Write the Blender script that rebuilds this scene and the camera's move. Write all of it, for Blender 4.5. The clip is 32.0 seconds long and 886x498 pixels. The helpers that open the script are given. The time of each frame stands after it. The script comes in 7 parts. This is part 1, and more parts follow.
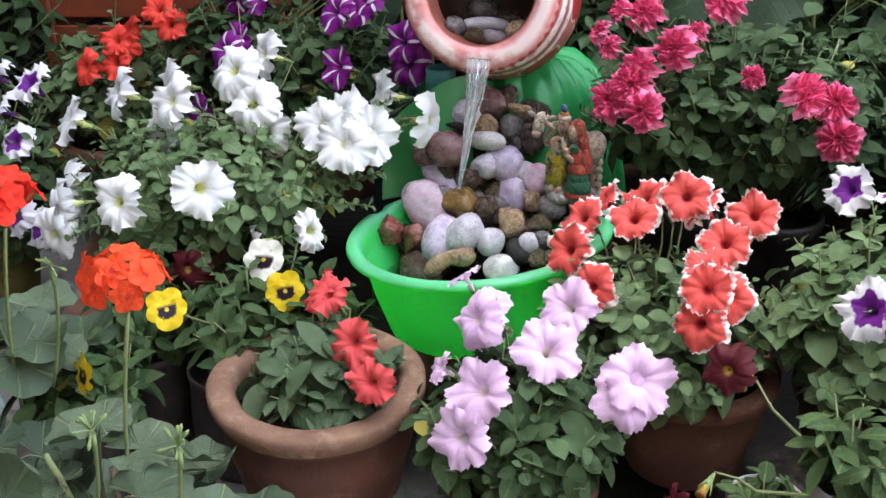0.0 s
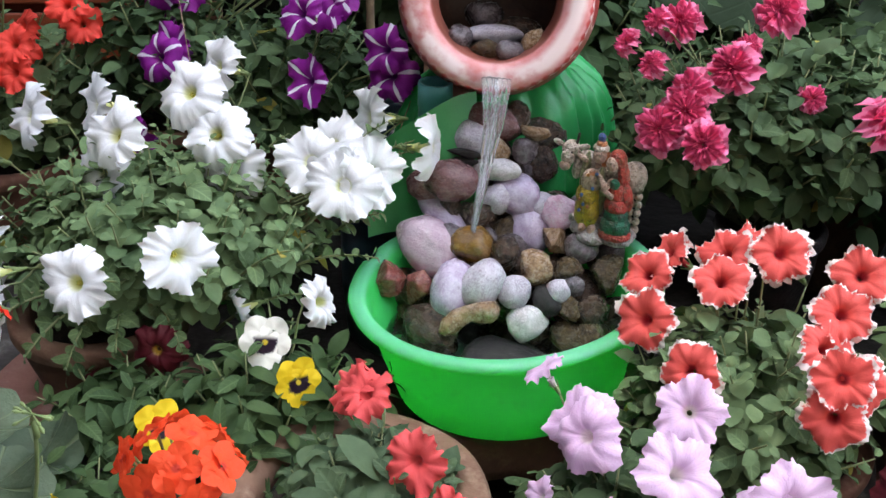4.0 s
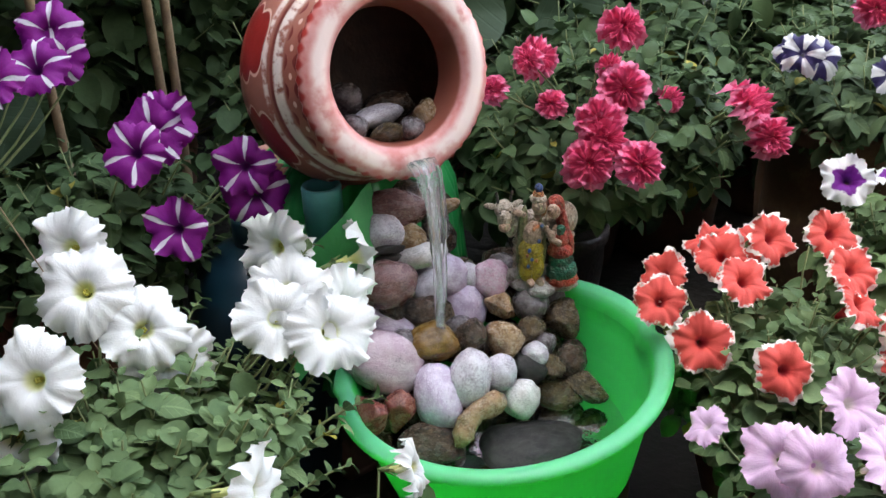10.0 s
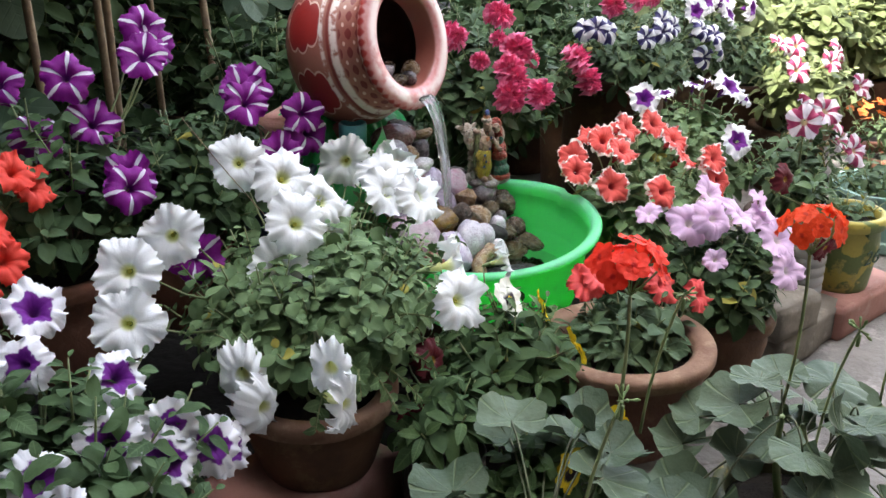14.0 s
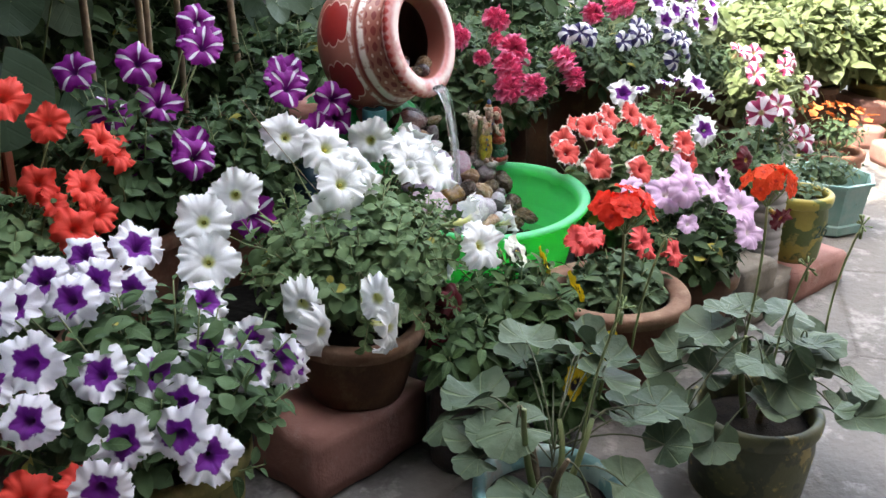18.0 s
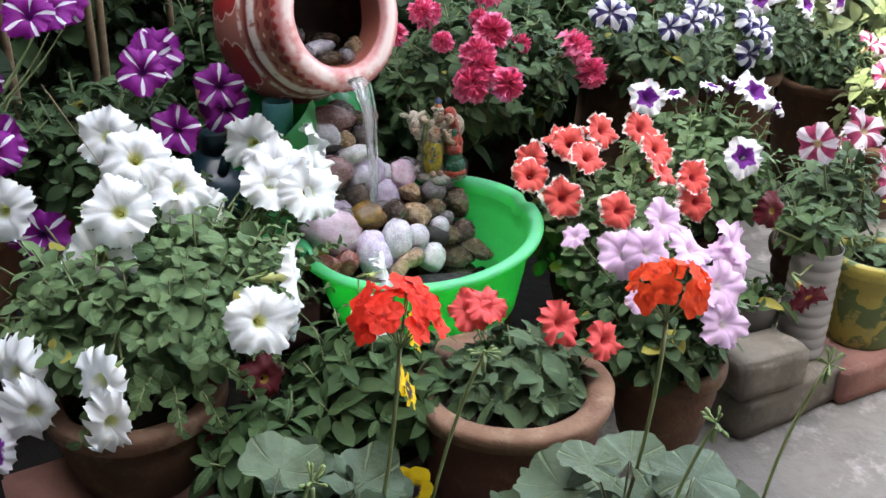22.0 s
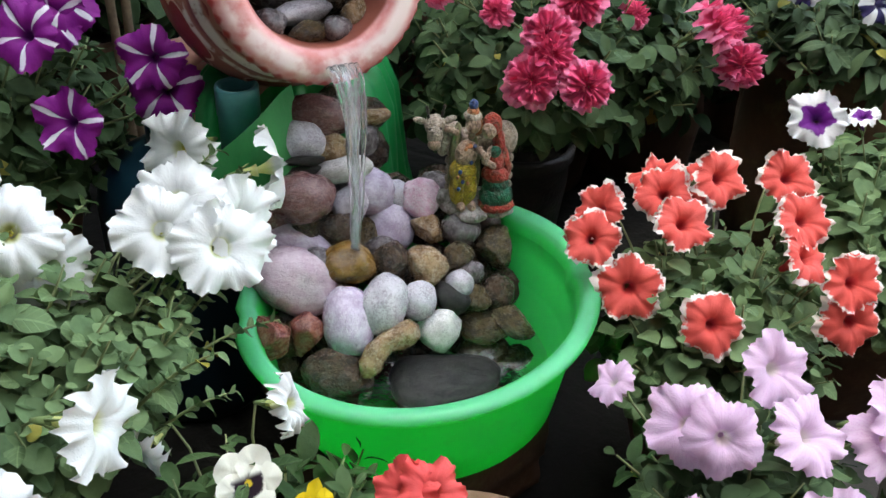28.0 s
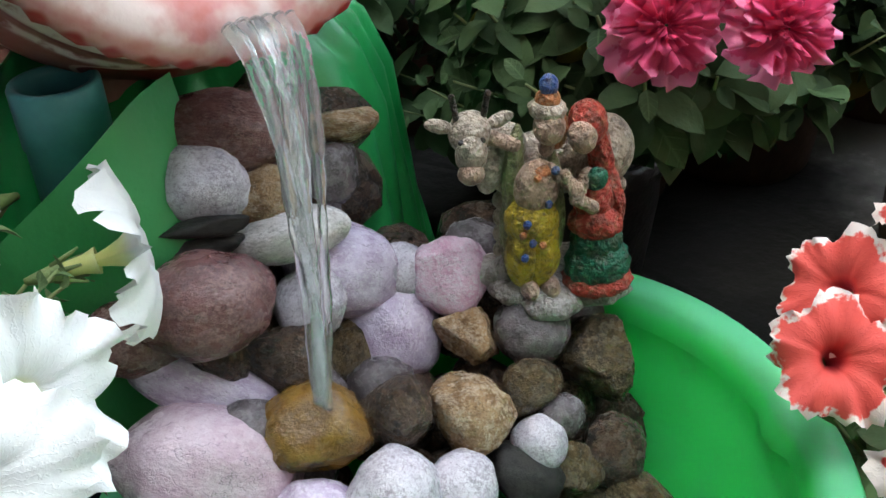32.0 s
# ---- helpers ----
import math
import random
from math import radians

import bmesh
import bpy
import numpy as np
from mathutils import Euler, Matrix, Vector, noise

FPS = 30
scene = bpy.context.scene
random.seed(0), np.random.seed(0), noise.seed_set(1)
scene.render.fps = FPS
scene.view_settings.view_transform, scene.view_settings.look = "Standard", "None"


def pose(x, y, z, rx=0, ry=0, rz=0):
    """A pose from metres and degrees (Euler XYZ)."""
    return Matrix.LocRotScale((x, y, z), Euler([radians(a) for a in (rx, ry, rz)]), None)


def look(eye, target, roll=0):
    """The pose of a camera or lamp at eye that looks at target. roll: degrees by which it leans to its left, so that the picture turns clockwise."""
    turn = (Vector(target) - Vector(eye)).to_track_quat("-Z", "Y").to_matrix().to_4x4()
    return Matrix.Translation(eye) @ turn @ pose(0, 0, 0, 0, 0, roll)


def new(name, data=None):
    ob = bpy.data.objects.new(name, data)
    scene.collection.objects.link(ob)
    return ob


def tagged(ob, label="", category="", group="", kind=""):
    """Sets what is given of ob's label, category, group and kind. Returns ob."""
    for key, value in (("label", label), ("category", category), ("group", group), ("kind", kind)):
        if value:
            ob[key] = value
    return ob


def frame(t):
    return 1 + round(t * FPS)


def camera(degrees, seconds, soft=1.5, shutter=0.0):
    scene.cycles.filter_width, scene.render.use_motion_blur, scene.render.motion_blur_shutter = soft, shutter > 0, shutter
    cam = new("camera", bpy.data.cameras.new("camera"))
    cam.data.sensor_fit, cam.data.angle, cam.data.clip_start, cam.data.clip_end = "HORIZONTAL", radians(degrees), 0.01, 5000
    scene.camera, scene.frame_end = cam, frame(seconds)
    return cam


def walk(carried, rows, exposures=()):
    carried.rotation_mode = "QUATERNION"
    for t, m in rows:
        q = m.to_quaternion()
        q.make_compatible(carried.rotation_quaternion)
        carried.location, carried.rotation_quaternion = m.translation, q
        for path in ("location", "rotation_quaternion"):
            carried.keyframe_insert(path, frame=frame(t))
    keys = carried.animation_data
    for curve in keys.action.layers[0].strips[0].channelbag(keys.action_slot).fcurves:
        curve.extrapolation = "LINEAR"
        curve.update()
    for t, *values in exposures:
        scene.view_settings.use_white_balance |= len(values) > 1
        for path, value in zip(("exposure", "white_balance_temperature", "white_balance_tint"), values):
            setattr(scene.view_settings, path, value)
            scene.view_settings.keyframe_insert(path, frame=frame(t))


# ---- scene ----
cam = camera(49.2, 32.0)
# Seconds, eye, target, roll.
PATH = [
    (0, (0.018, 0.014, 0.866), (-0.009, 1.814, -0.007), -0.6),
    (0.5, (0.005, 0.019, 0.873), (0.005, 1.837, 0.040), 0.1),
    (1, (-0.027, 0.059, 0.882), (-0.003, 1.882, 0.059), -0.2),
    (1.5, (-0.054, 0.097, 0.882), (-0.030, 1.897, 0.011), -0.1),
    (2, (-0.071, 0.123, 0.872), (-0.084, 1.873, -0.095), -0.3),
    (2.5, (-0.106, 0.162, 0.865), (-0.120, 1.881, -0.158), 0.1),
    (3, (-0.144, 0.217, 0.863), (-0.071, 1.909, -0.200), 1.5),
    (3.5, (-0.178, 0.264, 0.875), (0.061, 1.960, -0.156), 1.3),
    (4, (-0.197, 0.286, 0.894), (0.101, 2.006, -0.082), 2.0),
    (4.5, (-0.192, 0.292, 0.918), (0.079, 2.090, 0.086), 2.9),
    (6.5, (-0.309, 0.431, 0.907), (-0.011, 2.199, 0.019), 2.7),
    (7, (-0.316, 0.509, 0.907), (0.180, 2.221, -0.001), 2.6),
    (7.5, (-0.364, 0.556, 0.904), (0.393, 2.134, -0.064), 2.7),
    (8, (-0.490, 0.607, 0.900), (0.544, 2.031, -0.052), -1.3),
    (8.5, (-0.559, 0.626, 0.906), (0.506, 2.018, -0.057), 2.4),
    (9, (-0.543, 0.613, 0.909), (0.474, 2.049, -0.041), 2.2),
    (9.5, (-0.543, 0.618, 0.906), (0.540, 1.998, -0.054), 1.3),
    (10, (-0.638, 0.668, 0.901), (0.623, 1.928, -0.008), -1.7),
    (10.5, (-0.749, 0.695, 0.893), (0.627, 1.826, -0.017), -1.5),
    (11, (-0.821, 0.701, 0.889), (0.657, 1.722, 0.009), 0.2),
    (11.5, (-0.952, 0.698, 0.884), (0.614, 1.621, 0.050), 0.3),
    (12, (-1.054, 0.693, 0.893), (0.549, 1.559, 0.066), 0.2),
    (12.5, (-1.144, 0.729, 0.895), (0.519, 1.488, 0.084), -0.6),
    (13, (-1.258, 0.785, 0.891), (0.462, 1.420, 0.091), -0.9),
    (13.5, (-1.340, 0.823, 0.904), (0.381, 1.464, 0.113), -1.0),
    (14, (-1.434, 0.821, 0.898), (0.299, 1.445, 0.119), 0.1),
    (14.5, (-1.564, 0.832, 0.903), (0.172, 1.489, 0.158), -0.5),
    (15, (-1.665, 0.848, 0.908), (0.090, 1.514, 0.219), -0.8),
    (15.5, (-1.710, 0.866, 0.900), (0.033, 1.525, 0.176), -0.9),
    (17.5, (-1.784, 0.876, 0.899), (0.006, 1.384, 0.168), 0.6),
    (18, (-1.711, 0.818, 0.901), (0.062, 1.375, 0.162), 0.9),
    (18.5, (-1.662, 0.757, 0.904), (0.122, 1.327, 0.202), 0.8),
    (19, (-1.622, 0.716, 0.910), (0.157, 1.266, 0.180), -0.8),
    (19.5, (-1.513, 0.684, 0.905), (0.242, 1.228, 0.117), 0.2),
    (20, (-1.412, 0.662, 0.903), (0.335, 1.231, 0.114), -0.2),
    (20.5, (-1.333, 0.624, 0.902), (0.373, 1.290, 0.099), -0.9),
    (21, (-1.246, 0.545, 0.908), (0.400, 1.342, 0.097), 1.2),
    (21.5, (-1.181, 0.510, 0.904), (0.380, 1.439, 0.066), 0.0),
    (22, (-1.089, 0.524, 0.899), (0.448, 1.471, 0.041), 1.5),
    (22.5, (-0.976, 0.552, 0.902), (0.506, 1.512, -0.038), 2.2),
    (23, (-0.905, 0.562, 0.900), (0.557, 1.560, -0.030), 1.2),
    (23.5, (-0.826, 0.554, 0.907), (0.594, 1.626, -0.005), 2.1),
    (24, (-0.737, 0.523, 0.904), (0.586, 1.710, -0.013), 2.0),
    (24.5, (-0.687, 0.512, 0.902), (0.577, 1.743, -0.039), 1.8),
    (25, (-0.656, 0.504, 0.894), (0.577, 1.752, -0.067), 2.0),
    (25.5, (-0.633, 0.513, 0.878), (0.581, 1.755, -0.114), 2.7),
    (27.5, (-0.547, 0.685, 0.852), (0.667, 1.842, -0.238), 1.9),
    (28, (-0.508, 0.661, 0.879), (0.665, 1.861, -0.209), 2.0),
    (28.5, (-0.508, 0.648, 0.888), (0.656, 1.897, -0.154), 1.3),
    (29, (-0.479, 0.677, 0.877), (0.694, 1.941, -0.137), 0.6),
    (29.5, (-0.378, 0.796, 0.825), (0.788, 2.041, -0.217), -1.1),
    (30, (-0.311, 0.863, 0.794), (0.844, 2.095, -0.278), -1.7),
    (30.5, (-0.265, 0.917, 0.750), (0.875, 2.159, -0.326), -2.2),
    (31, (-0.246, 0.948, 0.729), (0.882, 2.184, -0.366), -2.2),
    (31.5, (-0.213, 0.986, 0.690), (0.900, 2.222, -0.420), -2.5),
    (32, (-0.181, 1.025, 0.652), (0.963, 2.245, -0.444), -2.8),
]
walk(cam, [(t, look(eye, target, roll)) for t, eye, target, roll in PATH],
     [(0.0, 3.74, 6800, 10), (4.0, 3.66, 6820, 10), (7.0, 3.70, 6950, 7), (11.0, 3.64, 7050, 6), (15.0, 3.88, 6950, 8), (19.0, 3.92, 6900, 8), (22.0, 3.90, 6850, 7), (25.0, 3.58, 6950, 5), (29.0, 3.60, 6980, 0), (32.0, 3.68, 6950, -1)])

# ---- light ----
SUN_EL, SUN_AZ = 55.0, 315.0          # degrees; azimuth clockwise from +y
world = bpy.data.worlds.new("sky")
scene.world = world
world.use_nodes = True
wn = world.node_tree.nodes
sky = wn.new("ShaderNodeTexSky")
sky.sky_type, sky.sun_disc = "NISHITA", False
sky.sun_elevation, sky.sun_rotation = radians(SUN_EL), radians(SUN_AZ)
sky.air_density, sky.dust_density, sky.ozone_density = 1.0, 3.0, 1.0
wn["Background"].inputs[1].default_value = 0.15
haze = wn.new("ShaderNodeHueSaturation")
haze.inputs["Saturation"].default_value = 0.6
world.node_tree.links.new(sky.outputs[0], haze.inputs["Color"])
world.node_tree.links.new(haze.outputs[0], wn["Background"].inputs[0])
sun = new("sun", bpy.data.lights.new("sun", "SUN"))
sun.data.energy, sun.data.angle, sun.data.color = 1.3, radians(0.6), (1.0, 0.97, 0.92)
sun_way = Vector((math.sin(radians(SUN_AZ)) * math.cos(radians(SUN_EL)), math.cos(radians(SUN_AZ)) * math.cos(radians(SUN_EL)), math.sin(radians(SUN_EL))))
sun.matrix_basis = look(sun_way * 20, (0, 0, 0))


# ---- node helpers ----
class Nodes:
    """Short-hand for building a material's nodes."""

    def __init__(self, name, rough=0.5, spec=0.5):
        self.mat = bpy.data.materials.new(name)
        self.mat.use_nodes = True
        self.tree = self.mat.node_tree
        self.n = self.tree.nodes
        self.bsdf = self.n["Principled BSDF"]
        self.set("Roughness", rough)
        self.set("Specular IOR Level", spec)

    def set(self, key, value):
        if isinstance(value, bpy.types.NodeSocket):
            self.tree.links.new(value, self.bsdf.inputs[key])
        else:
            self.bsdf.inputs[key].default_value = value
        return self

    def link(self, value, socket):
        if isinstance(value, bpy.types.NodeSocket):
            self.tree.links.new(value, socket)
        elif isinstance(value, tuple) and len(value) == 3 and socket.type == "RGBA":
            socket.default_value = (*value, 1)
        else:
            socket.default_value = value

    def math(self, op, a, b=0.0, c=0.0, clamp=False):
        node = self.n.new("ShaderNodeMath")
        node.operation, node.use_clamp = op, clamp
        for socket, value in zip(node.inputs, (a, b, c)):
            self.link(value, socket)
        return node.outputs[0]

    def mix(self, fac, a, b, blend="MIX"):
        node = self.n.new("ShaderNodeMix")
        node.data_type, node.blend_type = "RGBA", blend
        self.link(fac, node.inputs[0])
        self.link(a, node.inputs[6])
        self.link(b, node.inputs[7])
        return node.outputs[2]

    def step(self, value, lo, hi):
        """0 below lo, 1 above hi, smooth between."""
        node = self.n.new("ShaderNodeMapRange")
        node.interpolation_type = "SMOOTHSTEP"
        for socket, v in zip(node.inputs, (value, lo, hi, 0.0, 1.0)):
            self.link(v, socket)
        return node.outputs[0]

    def coords(self, kind="Object"):
        return self.n.new("ShaderNodeTexCoord").outputs[kind]

    def place(self):
        return self.n.new("ShaderNodeNewGeometry").outputs["Position"]

    def noise(self, scale, vec=None, detail=3.0, rough=0.55, stretch=None):
        vec = vec or self.coords()
        if stretch:
            m = self.n.new("ShaderNodeMapping")
            m.inputs["Scale"].default_value = stretch
            self.link(vec, m.inputs[0])
            vec = m.outputs[0]
        node = self.n.new("ShaderNodeTexNoise")
        self.link(vec, node.inputs["Vector"])
        node.inputs["Scale"].default_value, node.inputs["Detail"].default_value = scale, detail
        node.inputs["Roughness"].default_value = rough
        return node.outputs["Fac"]

    def cells(self, scale, vec=None, feature="F1"):
        node = self.n.new("ShaderNodeTexVoronoi")
        node.feature = feature
        self.link(vec or self.coords(), node.inputs["Vector"])
        node.inputs["Scale"].default_value = scale
        return node.outputs["Distance"]

    def xyz(self, vec=None):
        node = self.n.new("ShaderNodeSeparateXYZ")
        self.link(vec or self.coords(), node.inputs[0])
        return node.outputs

    def chance(self):
        """A random number for each object and each loose piece of a mesh."""
        a = self.n.new("ShaderNodeObjectInfo").outputs["Random"]
        b = self.n.new("ShaderNodeNewGeometry").outputs["Random Per Island"]
        return self.math("FRACT", self.math("ADD", a, b))

    def bump(self, height, strength=0.3, distance=0.004):
        node = self.n.new("ShaderNodeBump")
        node.inputs["Strength"].default_value, node.inputs["Distance"].default_value = strength, distance
        self.link(height, node.inputs["Height"])
        self.set("Normal", node.outputs[0])
        return self

    def sheer(self, colour, share):
        """Lets some light through, as leaves and petals do."""
        t = self.n.new("ShaderNodeBsdfTranslucent")
        self.link(colour, t.inputs[0])
        m = self.n.new("ShaderNodeMixShader")
        m.inputs[0].default_value = share
        out = self.n["Material Output"]
        self.tree.links.new(self.bsdf.outputs[0], m.inputs[1])
        self.tree.links.new(t.outputs[0], m.inputs[2])
        self.tree.links.new(m.outputs[0], out.inputs[0])
        return self.mat


PLAIN_LEAF = {}


def leaf_mat(name, dark, light, rough=0.58, veins=0.25, yellow=0.008, sheer=0.13, scale=1.0):
    k = Nodes(name, rough, 0.13)
    c = k.chance()
    col = k.mix(c, dark, light)
    col = k.mix(k.math("MULTIPLY", k.noise(90 * scale), 0.5), col, tuple(v * 1.5 for v in light))
    PLAIN_LEAF[name] = (dark, light, rough, yellow, sheer, scale)
    x, y, z = k.xyz()
    side = k.math("ABSOLUTE", x)
    rib = k.step(side, 0.0016, 0.0004)
    lines = k.math("SINE", k.math("MULTIPLY", k.math("SUBTRACT", y, k.math("MULTIPLY", side, 0.8)), 900.0 * scale))
    lines = k.step(lines, 0.72, 1.0)
    col = k.mix(k.math("MULTIPLY", k.math("MAXIMUM", rib, k.math("MULTIPLY", lines, 0.5)), veins), col, tuple(v * 2.2 + 0.03 for v in light))
    col = k.mix(k.math("GREATER_THAN", k.math("FRACT", k.math("MULTIPLY", c, 17.3)), 1 - yellow), col, (0.30, 0.27, 0.06))
    k.set("Base Color", col)
    k.bump(k.math("ADD", k.noise(160 * scale), k.math("MULTIPLY", lines, -0.4)), 0.35, 0.002)
    return k.sheer(col, sheer)


def joined_leaf_mat(mat):
    """The same leaf without its midrib, for leaves that share one mesh."""
    if mat.name not in PLAIN_LEAF:
        return mat
    if not isinstance(PLAIN_LEAF[mat.name], tuple):
        return PLAIN_LEAF[mat.name]
    dark, light, rough, yellow, sheer, scale = PLAIN_LEAF[mat.name]
    k = Nodes(mat.name + "_joined", rough, 0.13)
    c = k.chance()
    col = k.mix(c, dark, light)
    col = k.mix(k.math("MULTIPLY", k.noise(90 * scale), 0.5), col, tuple(v * 1.5 for v in light))
    col = k.mix(k.math("GREATER_THAN", k.math("FRACT", k.math("MULTIPLY", c, 17.3)), 1 - yellow), col, (0.30, 0.27, 0.06))
    k.set("Base Color", col)
    k.bump(k.noise(160 * scale), 0.35, 0.002)
    PLAIN_LEAF[mat.name] = k.sheer(col, sheer)
    return PLAIN_LEAF[mat.name]


def petal_mat(name, main, second=None, kind="plain", size=0.035, throat=(0.75, 0.75, 0.35), vein=0.25, dark=None, sheer=0.25):
    """Petal colours laid out round the flower's own axis: star stripes, a pale edge, or plain."""
    k = Nodes(name, 0.55, 0.25)
    x, y, z = k.xyz()
    r = k.math("DIVIDE", k.math("SQRT", k.math("ADD", k.math("POWER", x, 2.0), k.math("POWER", y, 2.0))), size)
    a = k.math("ARCTAN2", y, x)
    lobe = k.math("COSINE", k.math("MULTIPLY", a, 5.0))
    rough = k.noise(140)
    dark = dark or tuple(v * 0.55 for v in main)
    col = k.mix(k.math("MULTIPLY", k.noise(60), 0.55), main, dark)
    fine = k.step(k.math("SINE", k.math("ADD", k.math("MULTIPLY", a, 45.0), k.math("MULTIPLY", k.noise(260, detail=2), 14.0))), 0.45, 1.0)
    col = k.mix(k.math("MULTIPLY", fine, vein), col, dark)
    if kind == "star":
        width = k.math("ADD", 0.74, k.math("MULTIPLY", k.math("ABSOLUTE", k.math("SUBTRACT", r, 0.62)), 0.35))
        stripe = k.step(k.math("ADD", lobe, k.math("MULTIPLY", rough, 0.22)), k.math("ADD", width, 0.155), k.math("ADD", width, 0.225))
        col = k.mix(k.math("MULTIPLY", stripe, k.step(r, 0.13, 0.24)), col, second)
    elif kind == "broad":
        stripe = k.step(k.math("ADD", lobe, k.math("MULTIPLY", rough, 0.5)), 0.15, 0.45)
        col = k.mix(k.math("MULTIPLY", stripe, k.step(r, 0.12, 0.25)), col, second)
    elif kind == "edge":
        limit = k.math("ADD", 0.50, k.math("ADD", k.math("MULTIPLY", lobe, 0.075), k.math("MULTIPLY", k.math("SUBTRACT", rough, 0.5), 0.35)))
        col = k.mix(k.step(k.math("SUBTRACT", r, limit), -0.03, 0.05), col, second)
    elif kind == "rim":
        limit = k.math("ADD", 0.81, k.math("ADD", k.math("MULTIPLY", lobe, 0.07), k.math("MULTIPLY", k.math("SUBTRACT", rough, 0.5), 0.5)))
        col = k.mix(k.step(k.math("SUBTRACT", r, limit), -0.02, 0.05), col, second)
    col = k.mix(k.step(r, 0.24, 0.1), col, throat)
    k.set("Base Color", col)
    k.bump(k.math("ADD", k.math("ADD", k.noise(200), k.noise(70)), k.math("MULTIPLY", fine, 0.4)), 0.28, 0.002)
    return k.sheer(col, sheer)


def plain_mat(name, colour, second=None, rough=0.6, scale=30, bump=0.2, spec=0.5, fine=None, dist=0.004, metal=0.0):
    k = Nodes(name, rough, spec)
    second = second or tuple(v * 0.6 for v in colour)
    col = k.mix(k.step(k.noise(scale, detail=6), 0.3, 0.7), colour, second)
    col = k.mix(k.math("MULTIPLY", k.noise(scale * 9, detail=2), 0.35), col, tuple(v * 0.5 for v in second))
    k.set("Base Color", col).set("Metallic", metal)
    k.bump(k.math("ADD", k.noise(scale * 6, detail=4), k.noise(scale)), bump, dist)
    return k.mat


def stone_mat(name, base, second, speck, rough=0.40, scale=1.5, amount=0.8, rugged=0.35):
    """River stone: broad tone shifts, veins, salt-and-pepper grain, scuffed pale patches, wet gloss in places."""
    k = Nodes(name, rough, 0.5)
    shift = k.n.new("ShaderNodeObjectInfo").outputs["Random"]
    place = k.n.new("ShaderNodeVectorMath")
    place.operation = "ADD"
    k.link(k.coords(), place.inputs[0])
    k.link(k.math("MULTIPLY", shift, 9.0), place.inputs[1])
    v = place.outputs[0]
    col = k.mix(k.step(k.noise(scale * 1.4, v, 6, 0.7), 0.40, 0.60), base, second)
    col = k.mix(k.math("MULTIPLY", k.step(k.math("ADD", k.noise(scale * 7, v, 6, 0.8), k.math("MULTIPLY", k.noise(scale, v), 0.35)), 0.66, 0.78), amount), col, speck)
    grain = k.noise(scale * 30, v, 3, 0.8)
    col = k.mix(k.math("MULTIPLY", k.step(grain, 0.56, 0.70), 0.5 * amount), col, tuple(min(0.9, c * 1.4 + 0.02) for c in second))
    col = k.mix(k.math("MULTIPLY", k.step(grain, 0.43, 0.32), 0.8 * amount), col, tuple(c * 0.35 for c in base))
    vein = k.step(k.math("ABSOLUTE", k.math("SUBTRACT", k.noise(scale * 1.3, v, 4, 0.6), 0.5)), 0.012, 0.0)
    patch = k.step(k.noise(scale * 2.2, v, 3), 0.45, 0.6)
    col = k.mix(k.math("MULTIPLY", k.math("MULTIPLY", vein, patch), 0.75), col, tuple(c * 0.35 for c in second))
    k.set("Base Color", col)
    k.set("Roughness", k.math("ADD", max(0.05, rough - 0.28), k.math("MULTIPLY", k.step(k.noise(scale * 2, v, 4), 0.35, 0.65), 0.32)))
    k.bump(k.math("SUBTRACT", k.math("ADD", k.noise(scale * 2, v, 6, 0.65), k.math("MULTIPLY", k.noise(scale * 12, v, 5), 0.5)), k.math("MULTIPLY", vein, 0.5)), rugged, 0.006)
    return k.mat


# ---- materials ----
PETUNIA_LEAF = leaf_mat("petunia_leaf", (0.050, 0.092, 0.040), (0.140, 0.205, 0.092))
# Darker copy of petunia_leaf; some of the background's shade is in its colour.
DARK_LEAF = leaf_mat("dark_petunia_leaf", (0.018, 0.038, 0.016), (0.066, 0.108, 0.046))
GREY_LEAF = leaf_mat("grey_green_leaf", (0.032, 0.060, 0.030), (0.084, 0.126, 0.064))


def geranium_leaf_mat():
    """Round leaf: veins that fan out from the stalk, a faint darker zone, pale hairs."""
    k = Nodes("geranium_leaf", 0.5, 0.2)
    x, y, z = k.xyz()
    r = k.math("SQRT", k.math("ADD", k.math("POWER", x, 2.0), k.math("POWER", y, 2.0)))
    a = k.math("ARCTAN2", x, y)
    vein = k.step(k.math("COSINE", k.math("MULTIPLY", k.math("ADD", a, k.math("MULTIPLY", k.noise(40), 0.12)), 7.0)), 0.93, 1.0)
    col = k.mix(k.chance(), (0.045, 0.072, 0.044), (0.100, 0.138, 0.085))
    zone = k.math("MULTIPLY", k.step(r, 0.014, 0.018), k.step(r, 0.026, 0.021))
    col = k.mix(k.math("MULTIPLY", zone, 0.25), col, (0.05, 0.06, 0.03))
    col = k.mix(k.math("MULTIPLY", k.noise(70), 0.3), col, (0.13, 0.17, 0.09))
    col = k.mix(k.math("MULTIPLY", vein, 0.45), col, (0.20, 0.25, 0.13))
    k.set("Base Color", col)
    k.bump(k.math("SUBTRACT", k.noise(120, detail=4), vein), 0.6, 0.003)
    return k.sheer(col, 0.12)


